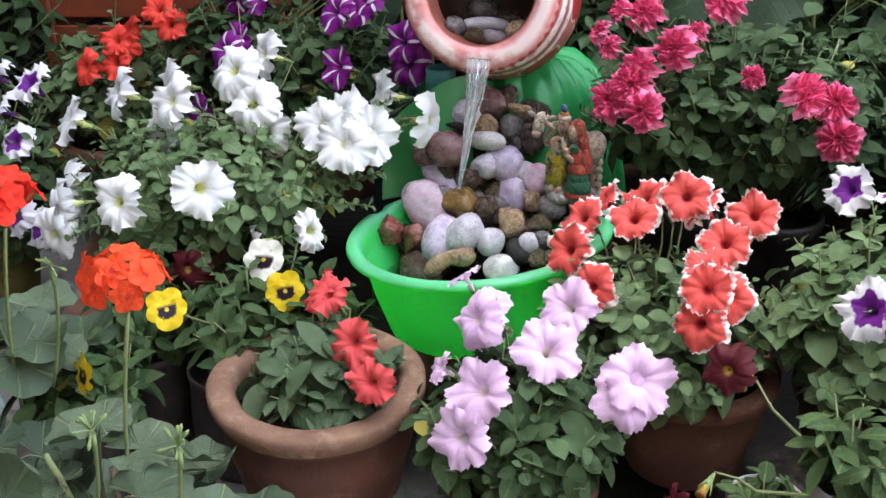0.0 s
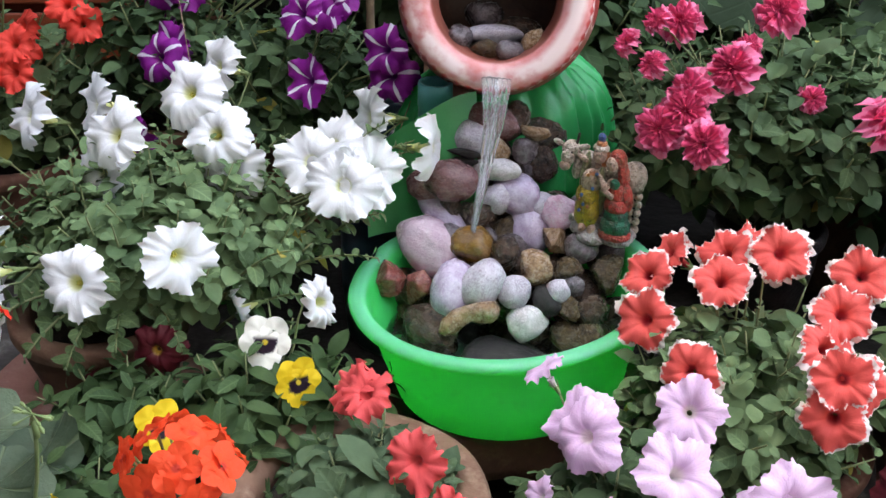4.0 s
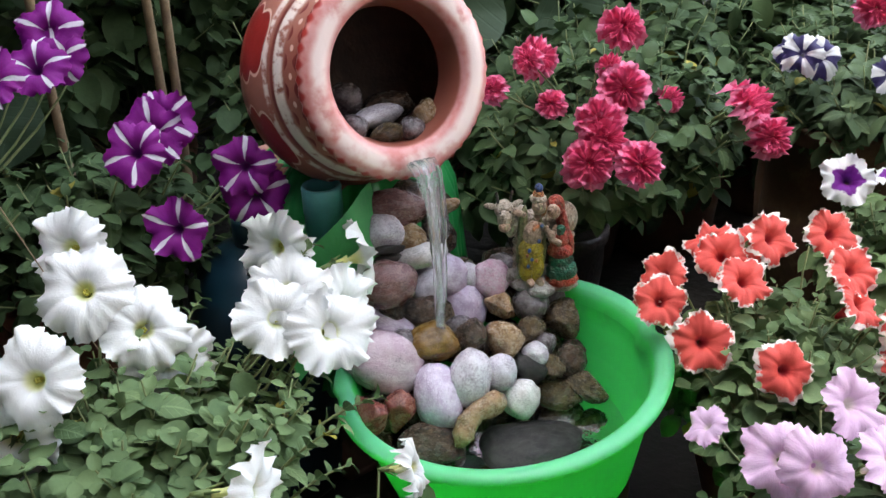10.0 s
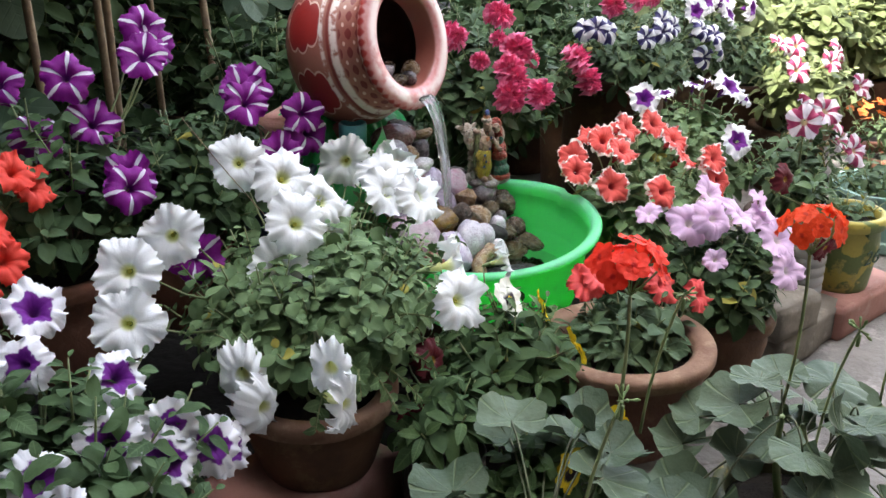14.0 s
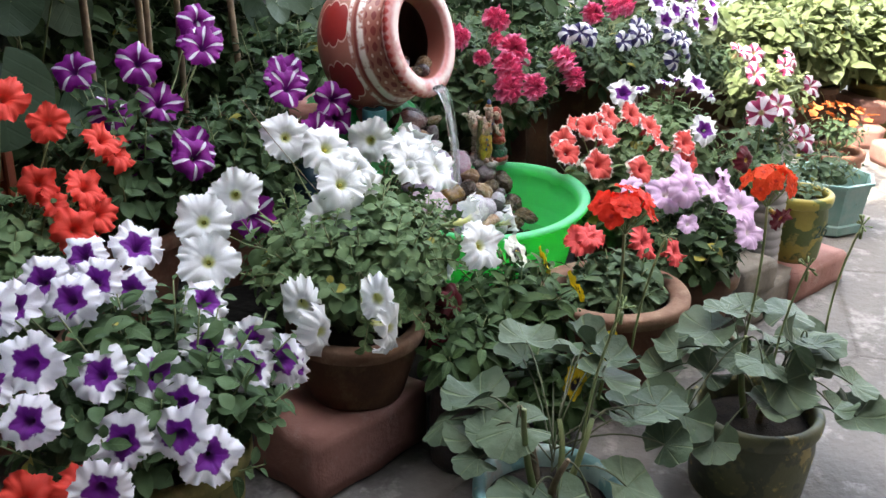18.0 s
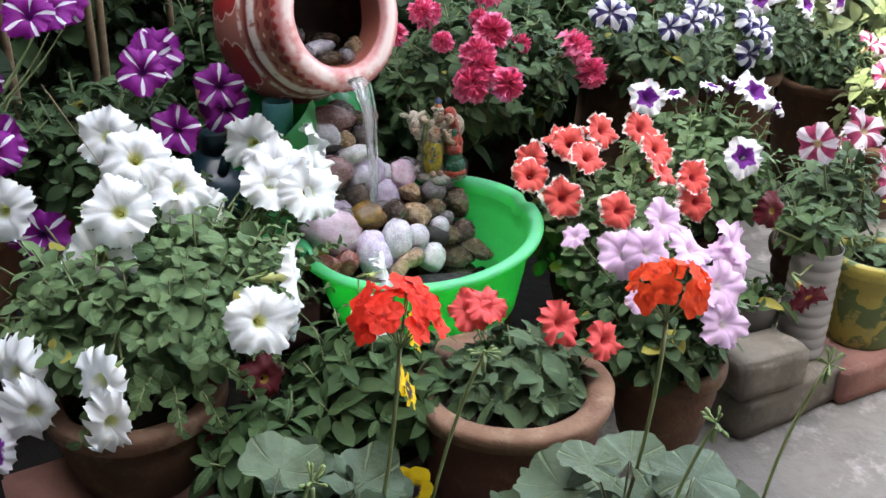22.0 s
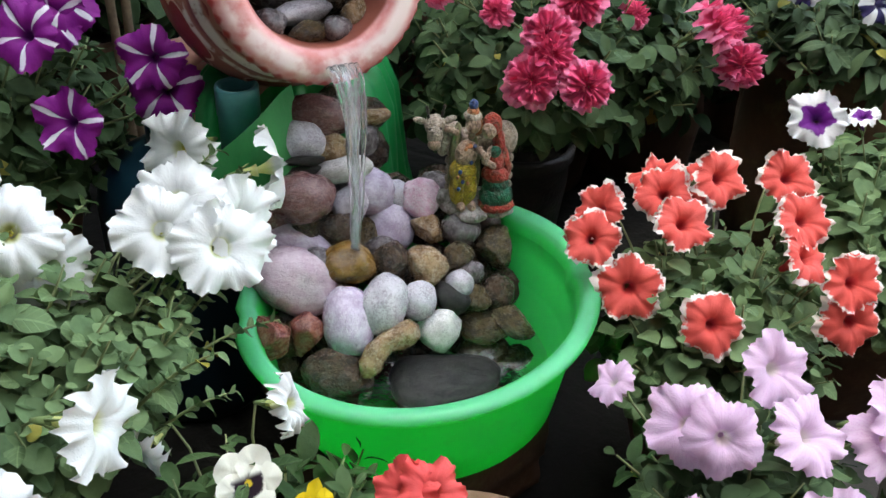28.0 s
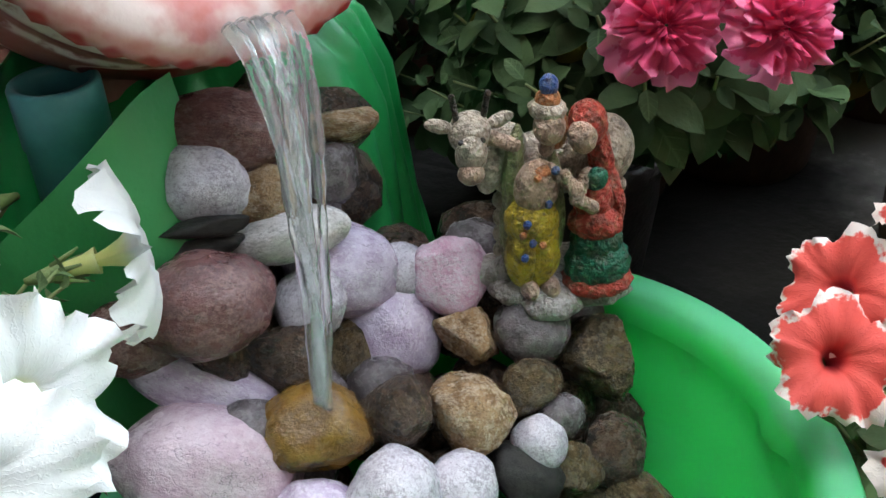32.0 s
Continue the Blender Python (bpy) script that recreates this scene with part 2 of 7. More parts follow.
GERANIUM_LEAF = geranium_leaf_mat()
PANSY_LEAF = leaf_mat("pansy_leaf", (0.024, 0.050, 0.020), (0.060, 0.100, 0.036))
LIME_LEAF = leaf_mat("lime_leaf", (0.085, 0.115, 0.04), (0.165, 0.195, 0.095), yellow=0.02, sheer=0.25)
BIG_LEAF = leaf_mat("broad_leaf", (0.028, 0.05, 0.030), (0.055, 0.085, 0.050), 0.45, 0.07, 0.0, 0.12, 0.3)
STEM = plain_mat("green_stem", (0.14, 0.20, 0.07), (0.20, 0.22, 0.09), 0.55, 60)
WOODY = plain_mat("woody_stem", (0.20, 0.15, 0.09), (0.10, 0.07, 0.04), 0.8, 60, 0.5)
CALYX = plain_mat("calyx", (0.22, 0.29, 0.10), (0.15, 0.22, 0.08), 0.55, 90)
STAMEN = plain_mat("yellow_stamen", (0.65, 0.55, 0.08), (0.5, 0.5, 0.1), 0.6, 200)
WHITE_P = petal_mat("white_petal", (0.90, 0.90, 0.90), kind="plain", size=0.044, throat=(0.72, 0.74, 0.30), vein=0.12, dark=(0.80, 0.82, 0.84))
PICOTEE = petal_mat("violet_petal_white_edge", (0.20, 0.020, 0.30), (0.84, 0.82, 0.86), "edge", 0.036, (0.10, 0.02, 0.15))
STAR_P = petal_mat("purple_petal_white_star", (0.27, 0.012, 0.27), (0.78, 0.72, 0.82), "star", 0.036, (0.10, 0.01, 0.13))
BLUE_P = petal_mat("navy_petal_white_star", (0.05, 0.04, 0.15), (0.74, 0.74, 0.78), "broad", 0.03, (0.1, 0.08, 0.2))
CANDY_P = petal_mat("red_petal_white_star", (0.34, 0.04, 0.11), (0.68, 0.60, 0.66), "broad", 0.036, (0.6, 0.5, 0.3))
MAGENTA_P = petal_mat("magenta_ruffled_petal", (0.84, 0.11, 0.27), (0.88, 0.24, 0.42), kind="rim", size=0.03, throat=(0.55, 0.03, 0.10), dark=(0.70, 0.05, 0.15))
RED_RIM = petal_mat("red_petal_white_rim", (0.82, 0.12, 0.10), (0.88, 0.78, 0.74), "rim", 0.034, (0.35, 0.02, 0.03), dark=(0.68, 0.075, 0.07))
LILAC_P = petal_mat("lilac_petal", (0.80, 0.60, 0.78), kind="plain", size=0.038, throat=(0.78, 0.68, 0.66), vein=0.38, dark=(0.66, 0.36, 0.64))
SCARLET_P = petal_mat("scarlet_petal", (0.84, 0.075, 0.05), kind="plain", size=0.03, throat=(0.5, 0.05, 0.03), dark=(0.70, 0.04, 0.03))
CORAL_P = petal_mat("coral_petal", (0.84, 0.12, 0.12), kind="plain", size=0.03, throat=(0.6, 0.08, 0.08), dark=(0.74, 0.07, 0.075))
GERANIUM_P = petal_mat("vermilion_petal", (0.88, 0.10, 0.03), kind="plain", size=0.016, throat=(0.6, 0.05, 0.03), dark=(0.76, 0.06, 0.02), sheer=0.38)
GERANIUM_R = petal_mat("red_geranium_petal", (0.88, 0.05, 0.025), kind="plain", size=0.016, throat=(0.6, 0.02, 0.02), dark=(0.78, 0.035, 0.02), sheer=0.38)
MAROON_P = petal_mat("maroon_petal", (0.10, 0.008, 0.014), kind="plain", size=0.03, throat=(0.5, 0.3, 0.05), dark=(0.08, 0.008, 0.014))
ORANGE_P = petal_mat("orange_petal", (0.75, 0.20, 0.05), kind="plain", size=0.015, throat=(0.5, 0.2, 0.05))


def pansy_mat(name, main):
    k = Nodes(name, 0.5, 0.3)
    x, y, z = k.xyz()
    r = k.math("SQRT", k.math("ADD", k.math("POWER", x, 2.0), k.math("POWER", y, 2.0)))
    blot = k.step(k.math("ADD", r, k.math("MULTIPLY", k.noise(220), 0.010)), 0.019, 0.016)
    blot = k.math("MULTIPLY", blot, k.step(y, 0.008, 0.002))
    col = k.mix(blot, main, (0.02, 0.008, 0.02))
    col = k.mix(k.step(r, 0.0035, 0.002), col, (0.75, 0.55, 0.05))
    k.set("Base Color", col)
    k.bump(k.noise(200), 0.2, 0.002)
    return k.sheer(col, 0.2)


PANSY_W = pansy_mat("white_pansy_petal", (0.80, 0.78, 0.68))
PANSY_Y = pansy_mat("yellow_pansy_petal", (0.82, 0.58, 0.02))
SOIL = plain_mat("potting_soil", (0.045, 0.03, 0.02), (0.02, 0.014, 0.01), 0.95, 60, 0.9, dist=0.01)


def clay_mat(name, base, dark, pale, rough=0.8):
    k = Nodes(name, rough, 0.3)
    p = k.place()
    col = k.mix(k.step(k.noise(9, p, 6, 0.65), 0.3, 0.7), base, dark)
    col = k.mix(k.math("MULTIPLY", k.step(k.noise(22, p, 6, 0.7), 0.52, 0.72), 0.65), col, pale)
    col = k.mix(k.math("MULTIPLY", k.noise(150, p, 2), 0.4), col, dark)
    k.set("Base Color", col)
    k.bump(k.math("ADD", k.noise(60, p, 5), k.math("MULTIPLY", k.noise(220, p), 0.4)), 0.4, 0.004)
    return k.mat


TERRACOTTA = clay_mat("terracotta", (0.28, 0.13, 0.085), (0.15, 0.065, 0.042), (0.36, 0.23, 0.16))
OLD_CLAY = clay_mat("old_brown_clay", (0.125, 0.062, 0.035), (0.065, 0.034, 0.020), (0.20, 0.14, 0.07))
MOSSY_CLAY = clay_mat("mossy_clay", (0.22, 0.20, 0.06), (0.10, 0.09, 0.03), (0.34, 0.24, 0.10))
WORN_CLAY = clay_mat("worn_brown_clay", (0.19, 0.08, 0.055), (0.10, 0.042, 0.032), (0.30, 0.18, 0.12))
RIM_CLAY = clay_mat("ochre_worn_rim", (0.26, 0.155, 0.10), (0.14, 0.07, 0.045), (0.40, 0.29, 0.20))
BRICK = clay_mat("fired_brick", (0.40, 0.205, 0.17), (0.30, 0.145, 0.115), (0.42, 0.28, 0.23), 0.9)
GREY_BRICK = clay_mat("weathered_grey_brick", (0.22, 0.19, 0.155), (0.12, 0.105, 0.085), (0.34, 0.30, 0.25), 0.9)
DARK_PLASTIC = plain_mat("black_polythene", (0.03, 0.026, 0.026), (0.075, 0.06, 0.055), 0.4, 25, 0.6)


# ---- mesh helpers ----
def mesh_of(name, verts, faces, mat, smooth=True):
    me = bpy.data.meshes.new(name)
    me.from_pydata([tuple(v) for v in verts], [], faces)
    me.materials.append(mat)
    if smooth:
        me.polygons.foreach_set("use_smooth", [True] * len(me.polygons))
    me.update()
    return me


def thing(name, at, label, category, group="", kind=""):
    """An empty at a thing's base, to hold its parts."""
    ob = new(name)
    ob.empty_display_size = 0.02
    ob.location = at
    return tagged(ob, label, category, group, kind)


def world_of(ob):
    m = ob.matrix_basis.copy()
    while ob.parent:
        ob = ob.parent
        m = ob.matrix_basis @ m
    return m


def put(name, me, parent, m, label=""):
    """One mesh object under parent, at the world pose m."""
    ob = new(name, me)
    if parent:
        ob.parent = parent
        ob.matrix_basis = world_of(parent).inverted() @ m
    else:
        ob.matrix_basis = m
    return tagged(ob, label)


def part(name, bm, mat, parent, label="", m=None, smooth=True):
    me = bpy.data.meshes.new(name)
    bm.to_mesh(me)
    bm.free()
    me.materials.append(mat)
    if smooth:
        me.polygons.foreach_set("use_smooth", [True] * len(me.polygons))
    return put(name, me, parent, m or Matrix(), label)


def frame_of(at, along, up=(0, 0, 1), spin=0.0):
    """A pose whose y runs along a way and whose z lies near up."""
    y = Vector(along).normalized()
    x = y.cross(Vector(up))
    if x.length < 1e-4:
        x = y.cross(Vector((1, 0.2, 0)))
    x.normalize()
    z = x.cross(y)
    m = Matrix((x, y, z)).transposed().to_4x4()
    m.translation = at
    return m @ Matrix.Rotation(spin, 4, "Y") if spin else m


def facing(at, way, spin=0.0):
    """A pose whose z points along way."""
    m = Vector(way).normalized().to_track_quat("Z", "Y").to_matrix().to_4x4()
    m.translation = at
    return m @ Matrix.Rotation(spin, 4, "Z")


def lathe(profile, seg=48, wob=0.0, seed=0, closed=True):
    """Vertices and faces of a profile of (radius, height) turned round z."""
    rnd = random.Random(seed)
    ph = [rnd.uniform(0, 6.28) for _ in range(3)]
    verts, faces = [], []
    for r, z in profile:
        for i in range(seg):
            a = 2 * math.pi * i / seg
            k = 1 + wob * (math.sin(2 * a + ph[0]) + 0.5 * math.sin(5 * a + ph[1] + z * 20) + 0.3 * math.sin(9 * a + ph[2]))
            verts.append((r * k * math.cos(a), r * k * math.sin(a), z + wob * r * 0.3 * math.sin(3 * a + ph[1])))
    for j in range(len(profile) - 1):
        for i in range(seg):
            k = (i + 1) % seg
            faces.append((j * seg + i, j * seg + k, (j + 1) * seg + k, (j + 1) * seg + i))
    if closed:
        faces.append(tuple(range(seg))[::-1])
        n = (len(profile) - 1) * seg
        faces.append(tuple(range(n, n + seg)))
    return verts, faces


def tube(points, radii, seg=6):
    """Vertices and faces of a tube along points."""
    pts = [Vector(p) for p in points]
    verts, faces = [], []
    n = len(pts)
    side = None
    for i, p in enumerate(pts):
        d = (pts[min(i + 1, n - 1)] - pts[max(i - 1, 0)]).normalized()
        if side is None:
            side = d.orthogonal().normalized()
        side = (side - d * side.dot(d)).normalized()
        other = d.cross(side)
        r = radii[i] if isinstance(radii, (list, tuple)) else radii
        for k in range(seg):
            a = 2 * math.pi * k / seg
            verts.append(p + (side * math.cos(a) + other * math.sin(a)) * r)
    for i in range(n - 1):
        for k in range(seg):
            j = (k + 1) % seg
            faces.append((i * seg + k, i * seg + j, (i + 1) * seg + j, (i + 1) * seg + k))
    faces.append(tuple(range(seg))[::-1])
    faces.append(tuple(range((n - 1) * seg, n * seg)))
    return verts, faces


def bend(a, b, sag=0.0, steps=6, side=0.0):
    """Points of a bowed line from a to b."""
    a, b = Vector(a), Vector(b)
    d = b - a
    out = d.cross(Vector((0, 0, 1)))
    out = out.normalized() if out.length > 1e-5 else Vector((1, 0, 0))
    return [a + d * t + (Vector((0, 0, sag)) + out * side) * (4 * t * (1 - t)) for t in (i / steps for i in range(steps + 1))]


def joined(pieces):
    verts, faces = [], []
    for v, f in pieces:
        o = len(verts)
        verts += [tuple(p) for p in v]
        faces += [tuple(i + o for i in g) for g in f]
    return verts, faces


def brick_bm(size, seed, rough=0.006, bevel=0.0045):
    """A worn brick: bevelled box with nibbled faces."""
    bm = bmesh.new()
    bmesh.ops.create_cube(bm, size=1.0)
    bmesh.ops.scale(bm, vec=size, verts=bm.verts)
    bmesh.ops.subdivide_edges(bm, edges=bm.edges, cuts=3, use_grid_fill=True)
    bmesh.ops.bevel(bm, geom=[e for e in bm.edges if len(e.link_faces) == 2 and e.calc_face_angle(0) > 1], offset=bevel, segments=2, affect="EDGES")
    for v in bm.verts:
        v.co += v.normal * rough * noise.noise(v.co * 28 + Vector((seed, seed * 2, 0)))
    return bm


def stone_mesh(name, mat, seed, sharp=0.0, sub=3):
    """A unit cobble: lumpy, or angular where sharp."""
    bm = bmesh.new()
    bmesh.ops.create_icosphere(bm, subdivisions=sub, radius=1.0)
    off = Vector((seed * 3.1, seed * 1.7, seed * 0.9))
    rnd = random.Random(seed)
    cuts = [(Vector((rnd.gauss(0, 1), rnd.gauss(0, 1), rnd.gauss(0, 1))).normalized(), rnd.uniform(0.5, 0.85)) for _ in range(11)]
    lump = 0.13 + 0.12 * min(1.0, sharp)
    for v in bm.verts:
        p = v.co.copy()
        v.co = p * (1 + lump * noise.noise(p * 1.0 + off) + 0.45 * lump * noise.noise(p * 2.1 + off) + (0.02 + 0.04 * sharp) * noise.noise(p * 5 + off) + (0.005 + 0.018 * sharp) * noise.noise(p * 12 + off))
        if sharp:
            for n, d in cuts:
                over = v.co.dot(n) - d
                if over > 0:
                    v.co -= n * over * sharp
            v.co += p * 0.05 * sharp * noise.noise(p * 5 + off)
    me = bpy.data.meshes.new(name)
    bm.to_mesh(me)
    bm.free()
    me.materials.append(mat)
    me.polygons.foreach_set("use_smooth", [True] * len(me.polygons))
    return me


# ---- leaves ----
def ovate(mat, length, width, droop=0.25, fold=0.25, rows=6, seed=0, wave=0.0, blunt=0.8):
    """A leaf along +y from its stalk, folded at the midrib, tip drooping."""
    verts, faces = [], []
    rnd = random.Random(seed)
    ph = rnd.uniform(0, 6)
    for i in range(rows + 1):
        t = i / rows
        w = width * 0.5 * (math.sin(math.pi * min(1, t ** (blunt + 0.25))) ** 0.6) + width * 0.03 * (1 - t)
        if i == rows:
            w = width * 0.02
        y, z = length * (t - 0.10 * droop * t * t), -length * droop * t * t
        lift = w * fold
        for s in (-1, -0.5, 0, 0.5, 1):
            verts.append((w * s, y, z + lift * abs(s) + wave * width * math.sin(7 * t + ph + s) * abs(s)))
    for i in range(rows):
        for k in range(4):
            a = i * 5 + k
            faces.append((a, a + 1, a + 6, a + 5))
    return mesh_of("leaf", verts, faces, mat)


def round_leaf(mat, radius, lobes=7, scallop=0.10, cup=0.18, seed=0, rings=4, seg=42):
    """A round, scalloped leaf with a notch at the stalk; stalk at the origin, tip along +y."""
    rnd = random.Random(seed)
    ph = rnd.uniform(0, 6)
    verts, faces = [(0, 0, 0)], []
    for j in range(1, rings + 1):
        t = j / rings
        for i in range(seg + 1):
            a = -math.pi * 0.5 + radians(14) + (2 * math.pi - radians(28)) * i / seg
            edge = 1 + scallop * abs(math.sin(lobes * 0.5 * a + ph)) - scallop * 0.5 + 0.05 * math.sin(2 * a + ph)
            r = radius * t * (edge if t > 0.6 else 1)
            z = cup * radius * (t * t) * (0.6 + 0.5 * math.sin(3 * a + ph)) + 0.022 * radius * t * math.sin(lobes * a + ph) + 0.10 * radius * t * t * noise.noise((2 * math.cos(a), 2 * math.sin(a), seed * 3.7))
            verts.append((r * math.cos(a), r * math.sin(a) + radius * 0.12 * t, z))
    n = seg + 1
    for i in range(seg):
        faces.append((0, 1 + i, 2 + i))
    for j in range(rings - 1):
        for i in range(seg):
            a = 1 + j * n + i
            faces.append((a, a + n, a + n + 1, a + 1))
    return mesh_of("leaf", verts, faces, mat)


LEAVES = {}
for key, mat, ln, wd in (("petunia", PETUNIA_LEAF, 0.026, 0.0225), ("dark", DARK_LEAF, 0.030, 0.019), ("grey", GREY_LEAF, 0.031, 0.017),
                         ("pansy", PANSY_LEAF, 0.040, 0.018), ("lime", LIME_LEAF, 0.05, 0.034)):
    LEAVES[key] = [ovate(mat, ln * s, wd * s * q, d, f, 6, i, 0.06, b) for i, (s, q, d, f, b) in
                   enumerate(((1, 1, 0.25, 0.25, 0.8), (1.1, 0.9, 0.45, 0.35, 0.85), (0.9, 1.1, 0.1, 0.2, 0.75), (1.2, 0.95, 0.6, 0.15, 0.8)))]
LEAVES["geranium"] = [round_leaf(GERANIUM_LEAF, 0.040, 10, 0.10, c, i) for i, c in enumerate((0.22, 0.38, -0.25, 0.5))]
LEAVES["broad"] = [round_leaf(BIG_LEAF, 0.075, 3, 0.04, c, i) for i, c in enumerate((0.1, 0.2, -0.12))]


# ---- flowers ----
def trumpet(mat, radius, seed, ruffle=0.08, notch=0.10, depth=0.9, tilt=0.0, seg=80, flop=0.0):
    """A petunia: a flared, five-lobed trumpet that faces +z, creased along its petals and frilled at its edge."""
    rnd = random.Random(seed)
    p1, p2, p3 = (rnd.uniform(0, 6.28) for _ in range(3))
    droops = [rnd.uniform(-1, 1) for _ in range(5)]
    curls = [rnd.choice((-0.14, 0.0, 0.0, 0.08, 0.16)) for _ in range(5)]
    rings = (0.07, 0.10, 0.16, 0.27, 0.42, 0.57, 0.70, 0.81, 0.91, 1.0)
    verts, faces = [], []
    for j, t in enumerate(rings):
        for i in range(seg):
            a = 2 * math.pi * i / seg
            ca, sa = math.cos(a), math.sin(a)
            lobe = math.cos(5 * a)
            seam = (0.5 - 0.5 * lobe) ** 6          # 1 where two petals meet
            rib = (0.5 + 0.5 * lobe) ** 8           # 1 along a petal's middle
            edge = max(0.0, (t - 0.45) / 0.55)
            wild = 0.55 + 0.9 * noise.noise((1.6 * ca, 1.6 * sa, seed * 2.3))
            out = 1 - notch * (1 - lobe) * 0.5 * edge ** 2 - 0.10 * seam * edge ** 3
            out += 0.045 * t ** 6 * math.sin(23 * a + p1) * wild + 0.030 * t ** 6 * math.sin(37 * a + p2) + 0.09 * t ** 3 * noise.noise((3 * ca, 3 * sa, seed * 1.7)) + 0.04 * t * math.sin(2 * a + p3)
            r = radius * t * out
            z = -radius * depth * (1 - t) ** 7.0 + radius * 0.05 * math.sin(math.pi * t)
            z -= radius * (0.06 * seam * edge + 0.035 * rib * math.sin(math.pi * min(1, t * 1.05)))
            frill = 0.9 * math.sin(12 * a + p2 + 1.5 * noise.noise((2 * ca, 2 * sa, seed))) + 0.7 * math.sin(21 * a + p1) * wild
            z += radius * ruffle * 1.35 * (0.6 * t ** 3 * math.sin(3 * a + p3) + frill * edge ** 2.3 + 0.35 * edge ** 3 * math.sin(34 * a + p3))
            z += radius * 0.15 * t ** 3 * noise.noise((2.2 * ca + seed, 2.2 * sa, 3.0))
            n = int((a + math.pi / 5) / (2 * math.pi / 5)) % 5
            k = 0.5 + 0.5 * lobe
            z += radius * k * (0.10 * droops[n] * t ** 2.2 + curls[n] * edge ** 3) + radius * 0.05 * t * t * lobe - radius * flop * t ** 3
            r *= 1 - 0.35 * abs(curls[n]) * k * edge ** 3
            verts.append((r * ca, r * sa, z))
    for j in range(len(rings) - 1):
        for i in range(seg):
            k = (i + 1) % seg
            faces.append((j * seg + i, j * seg + k, (j + 1) * seg + k, (j + 1) * seg + i))
    return mesh_of("flower", verts, faces, mat)


def ruffled(mat, radius, seed):
    """A double petunia: three crowded, frilled layers."""
    pieces = []
    for layer, (s, lift) in enumerate(((1.0, 0.0), (0.80, 0.16), (0.50, 0.26), (0.26, 0.30))):
        rnd = random.Random(seed * 7 + layer)
        p1, p2 = rnd.uniform(0, 6), rnd.uniform(0, 6)
        seg, rings = 64, (0.1, 0.35, 0.6, 0.82, 1.0)
        verts, faces = [], []
        for t in rings:
            for i in range(seg):
                a = 2 * math.pi * i / seg
                r = radius * s * t * (1 + 0.05 * t * math.sin(5 * a + p1) + 0.05 * t * t * math.sin(21 * a + p2) + 0.16 * t * noise.noise((2.5 * math.cos(a), 2.5 * math.sin(a), seed + layer * 3.3)))
                z = radius * (lift * (0.3 + 0.7 * t) + 0.22 * t * t * s * math.sin(9 * a + p2) + 0.20 * t * t * math.sin(17 * a + p1) + 0.45 * t * noise.noise((3 * math.cos(a) * t, 3 * math.sin(a) * t, seed * 1.3 + layer)) - (0.3 * t * t if layer == 0 else 0))
                verts.append((r * math.cos(a), r * math.sin(a), z))
        for j in range(len(rings) - 1):
            for i in range(seg):
                k = (i + 1) % seg
                faces.append((j * seg + i, j * seg + k, (j + 1) * seg + k, (j + 1) * seg + i))
        pieces.append((verts, faces))
    return mesh_of("flower", *joined(pieces), mat)


def petal_disc(at, way, w, h, seed, cup=0.15, seg=16):
    """One rounded petal that starts at the axis and reaches along way (degrees)."""
    a0 = radians(way)
    rnd = random.Random(seed)
    p = rnd.uniform(0, 6)
    verts, faces = [(0, 0, at)], []
    for t in (0.5, 0.8, 1.0):
        for i in range(seg):
            a = 2 * math.pi * i / seg
            u, v = h * 0.5 * (1 + t * math.cos(a)), w * 0.5 * t * math.sin(a)
            z = at + cup * h * (t * t) * math.sin(2 * a + p) * 0.5 + 0.05 * h * t * math.sin(5 * a + p)
            verts.append((u * math.cos(a0) - v * math.sin(a0), u * math.sin(a0) + v * math.cos(a0), z))
    c = h * 0.5
    verts[0] = (c * math.cos(a0), c * math.sin(a0), at)
    for i in range(seg):
        faces.append((0, 1 + i, 1 + (i + 1) % seg))
        for j in range(2):
            q, k = 1 + j * seg, (i + 1) % seg
            faces.append((q + i, q + seg + i, q + seg + k, q + k))
    return verts, faces


def pansy(mat, s, seed):
    plan = ((55, 0.0, 1.0, 1.05), (125, -0.0012, 1.0, 1.05), (-5, 0.0015, 0.9, 0.95), (185, 0.002, 0.9, 0.95), (-90, 0.003, 1.25, 1.0))
    return mesh_of("flower", *joined([petal_disc(z, w, s * a, s * b, seed + i) for i, (w, z, a, b) in enumerate(plan)]), mat)


def floret(mat, s, seed):
    return mesh_of("floret", *joined([petal_disc(0.0005 * i, 90 + 72 * i + 5 * math.sin(seed * i), s * 0.92, s * 1.0, seed + i, 0.16) for i in range(5)]), mat)


def folded(me, narrow=0.74, tall=1.10):
    """A wilting flower: squeezed sideways and drawn out."""
    for v in me.vertices:
        v.co.x, v.co.y = v.co.x * narrow + 0.18 * v.co.z, v.co.y * tall
    return me


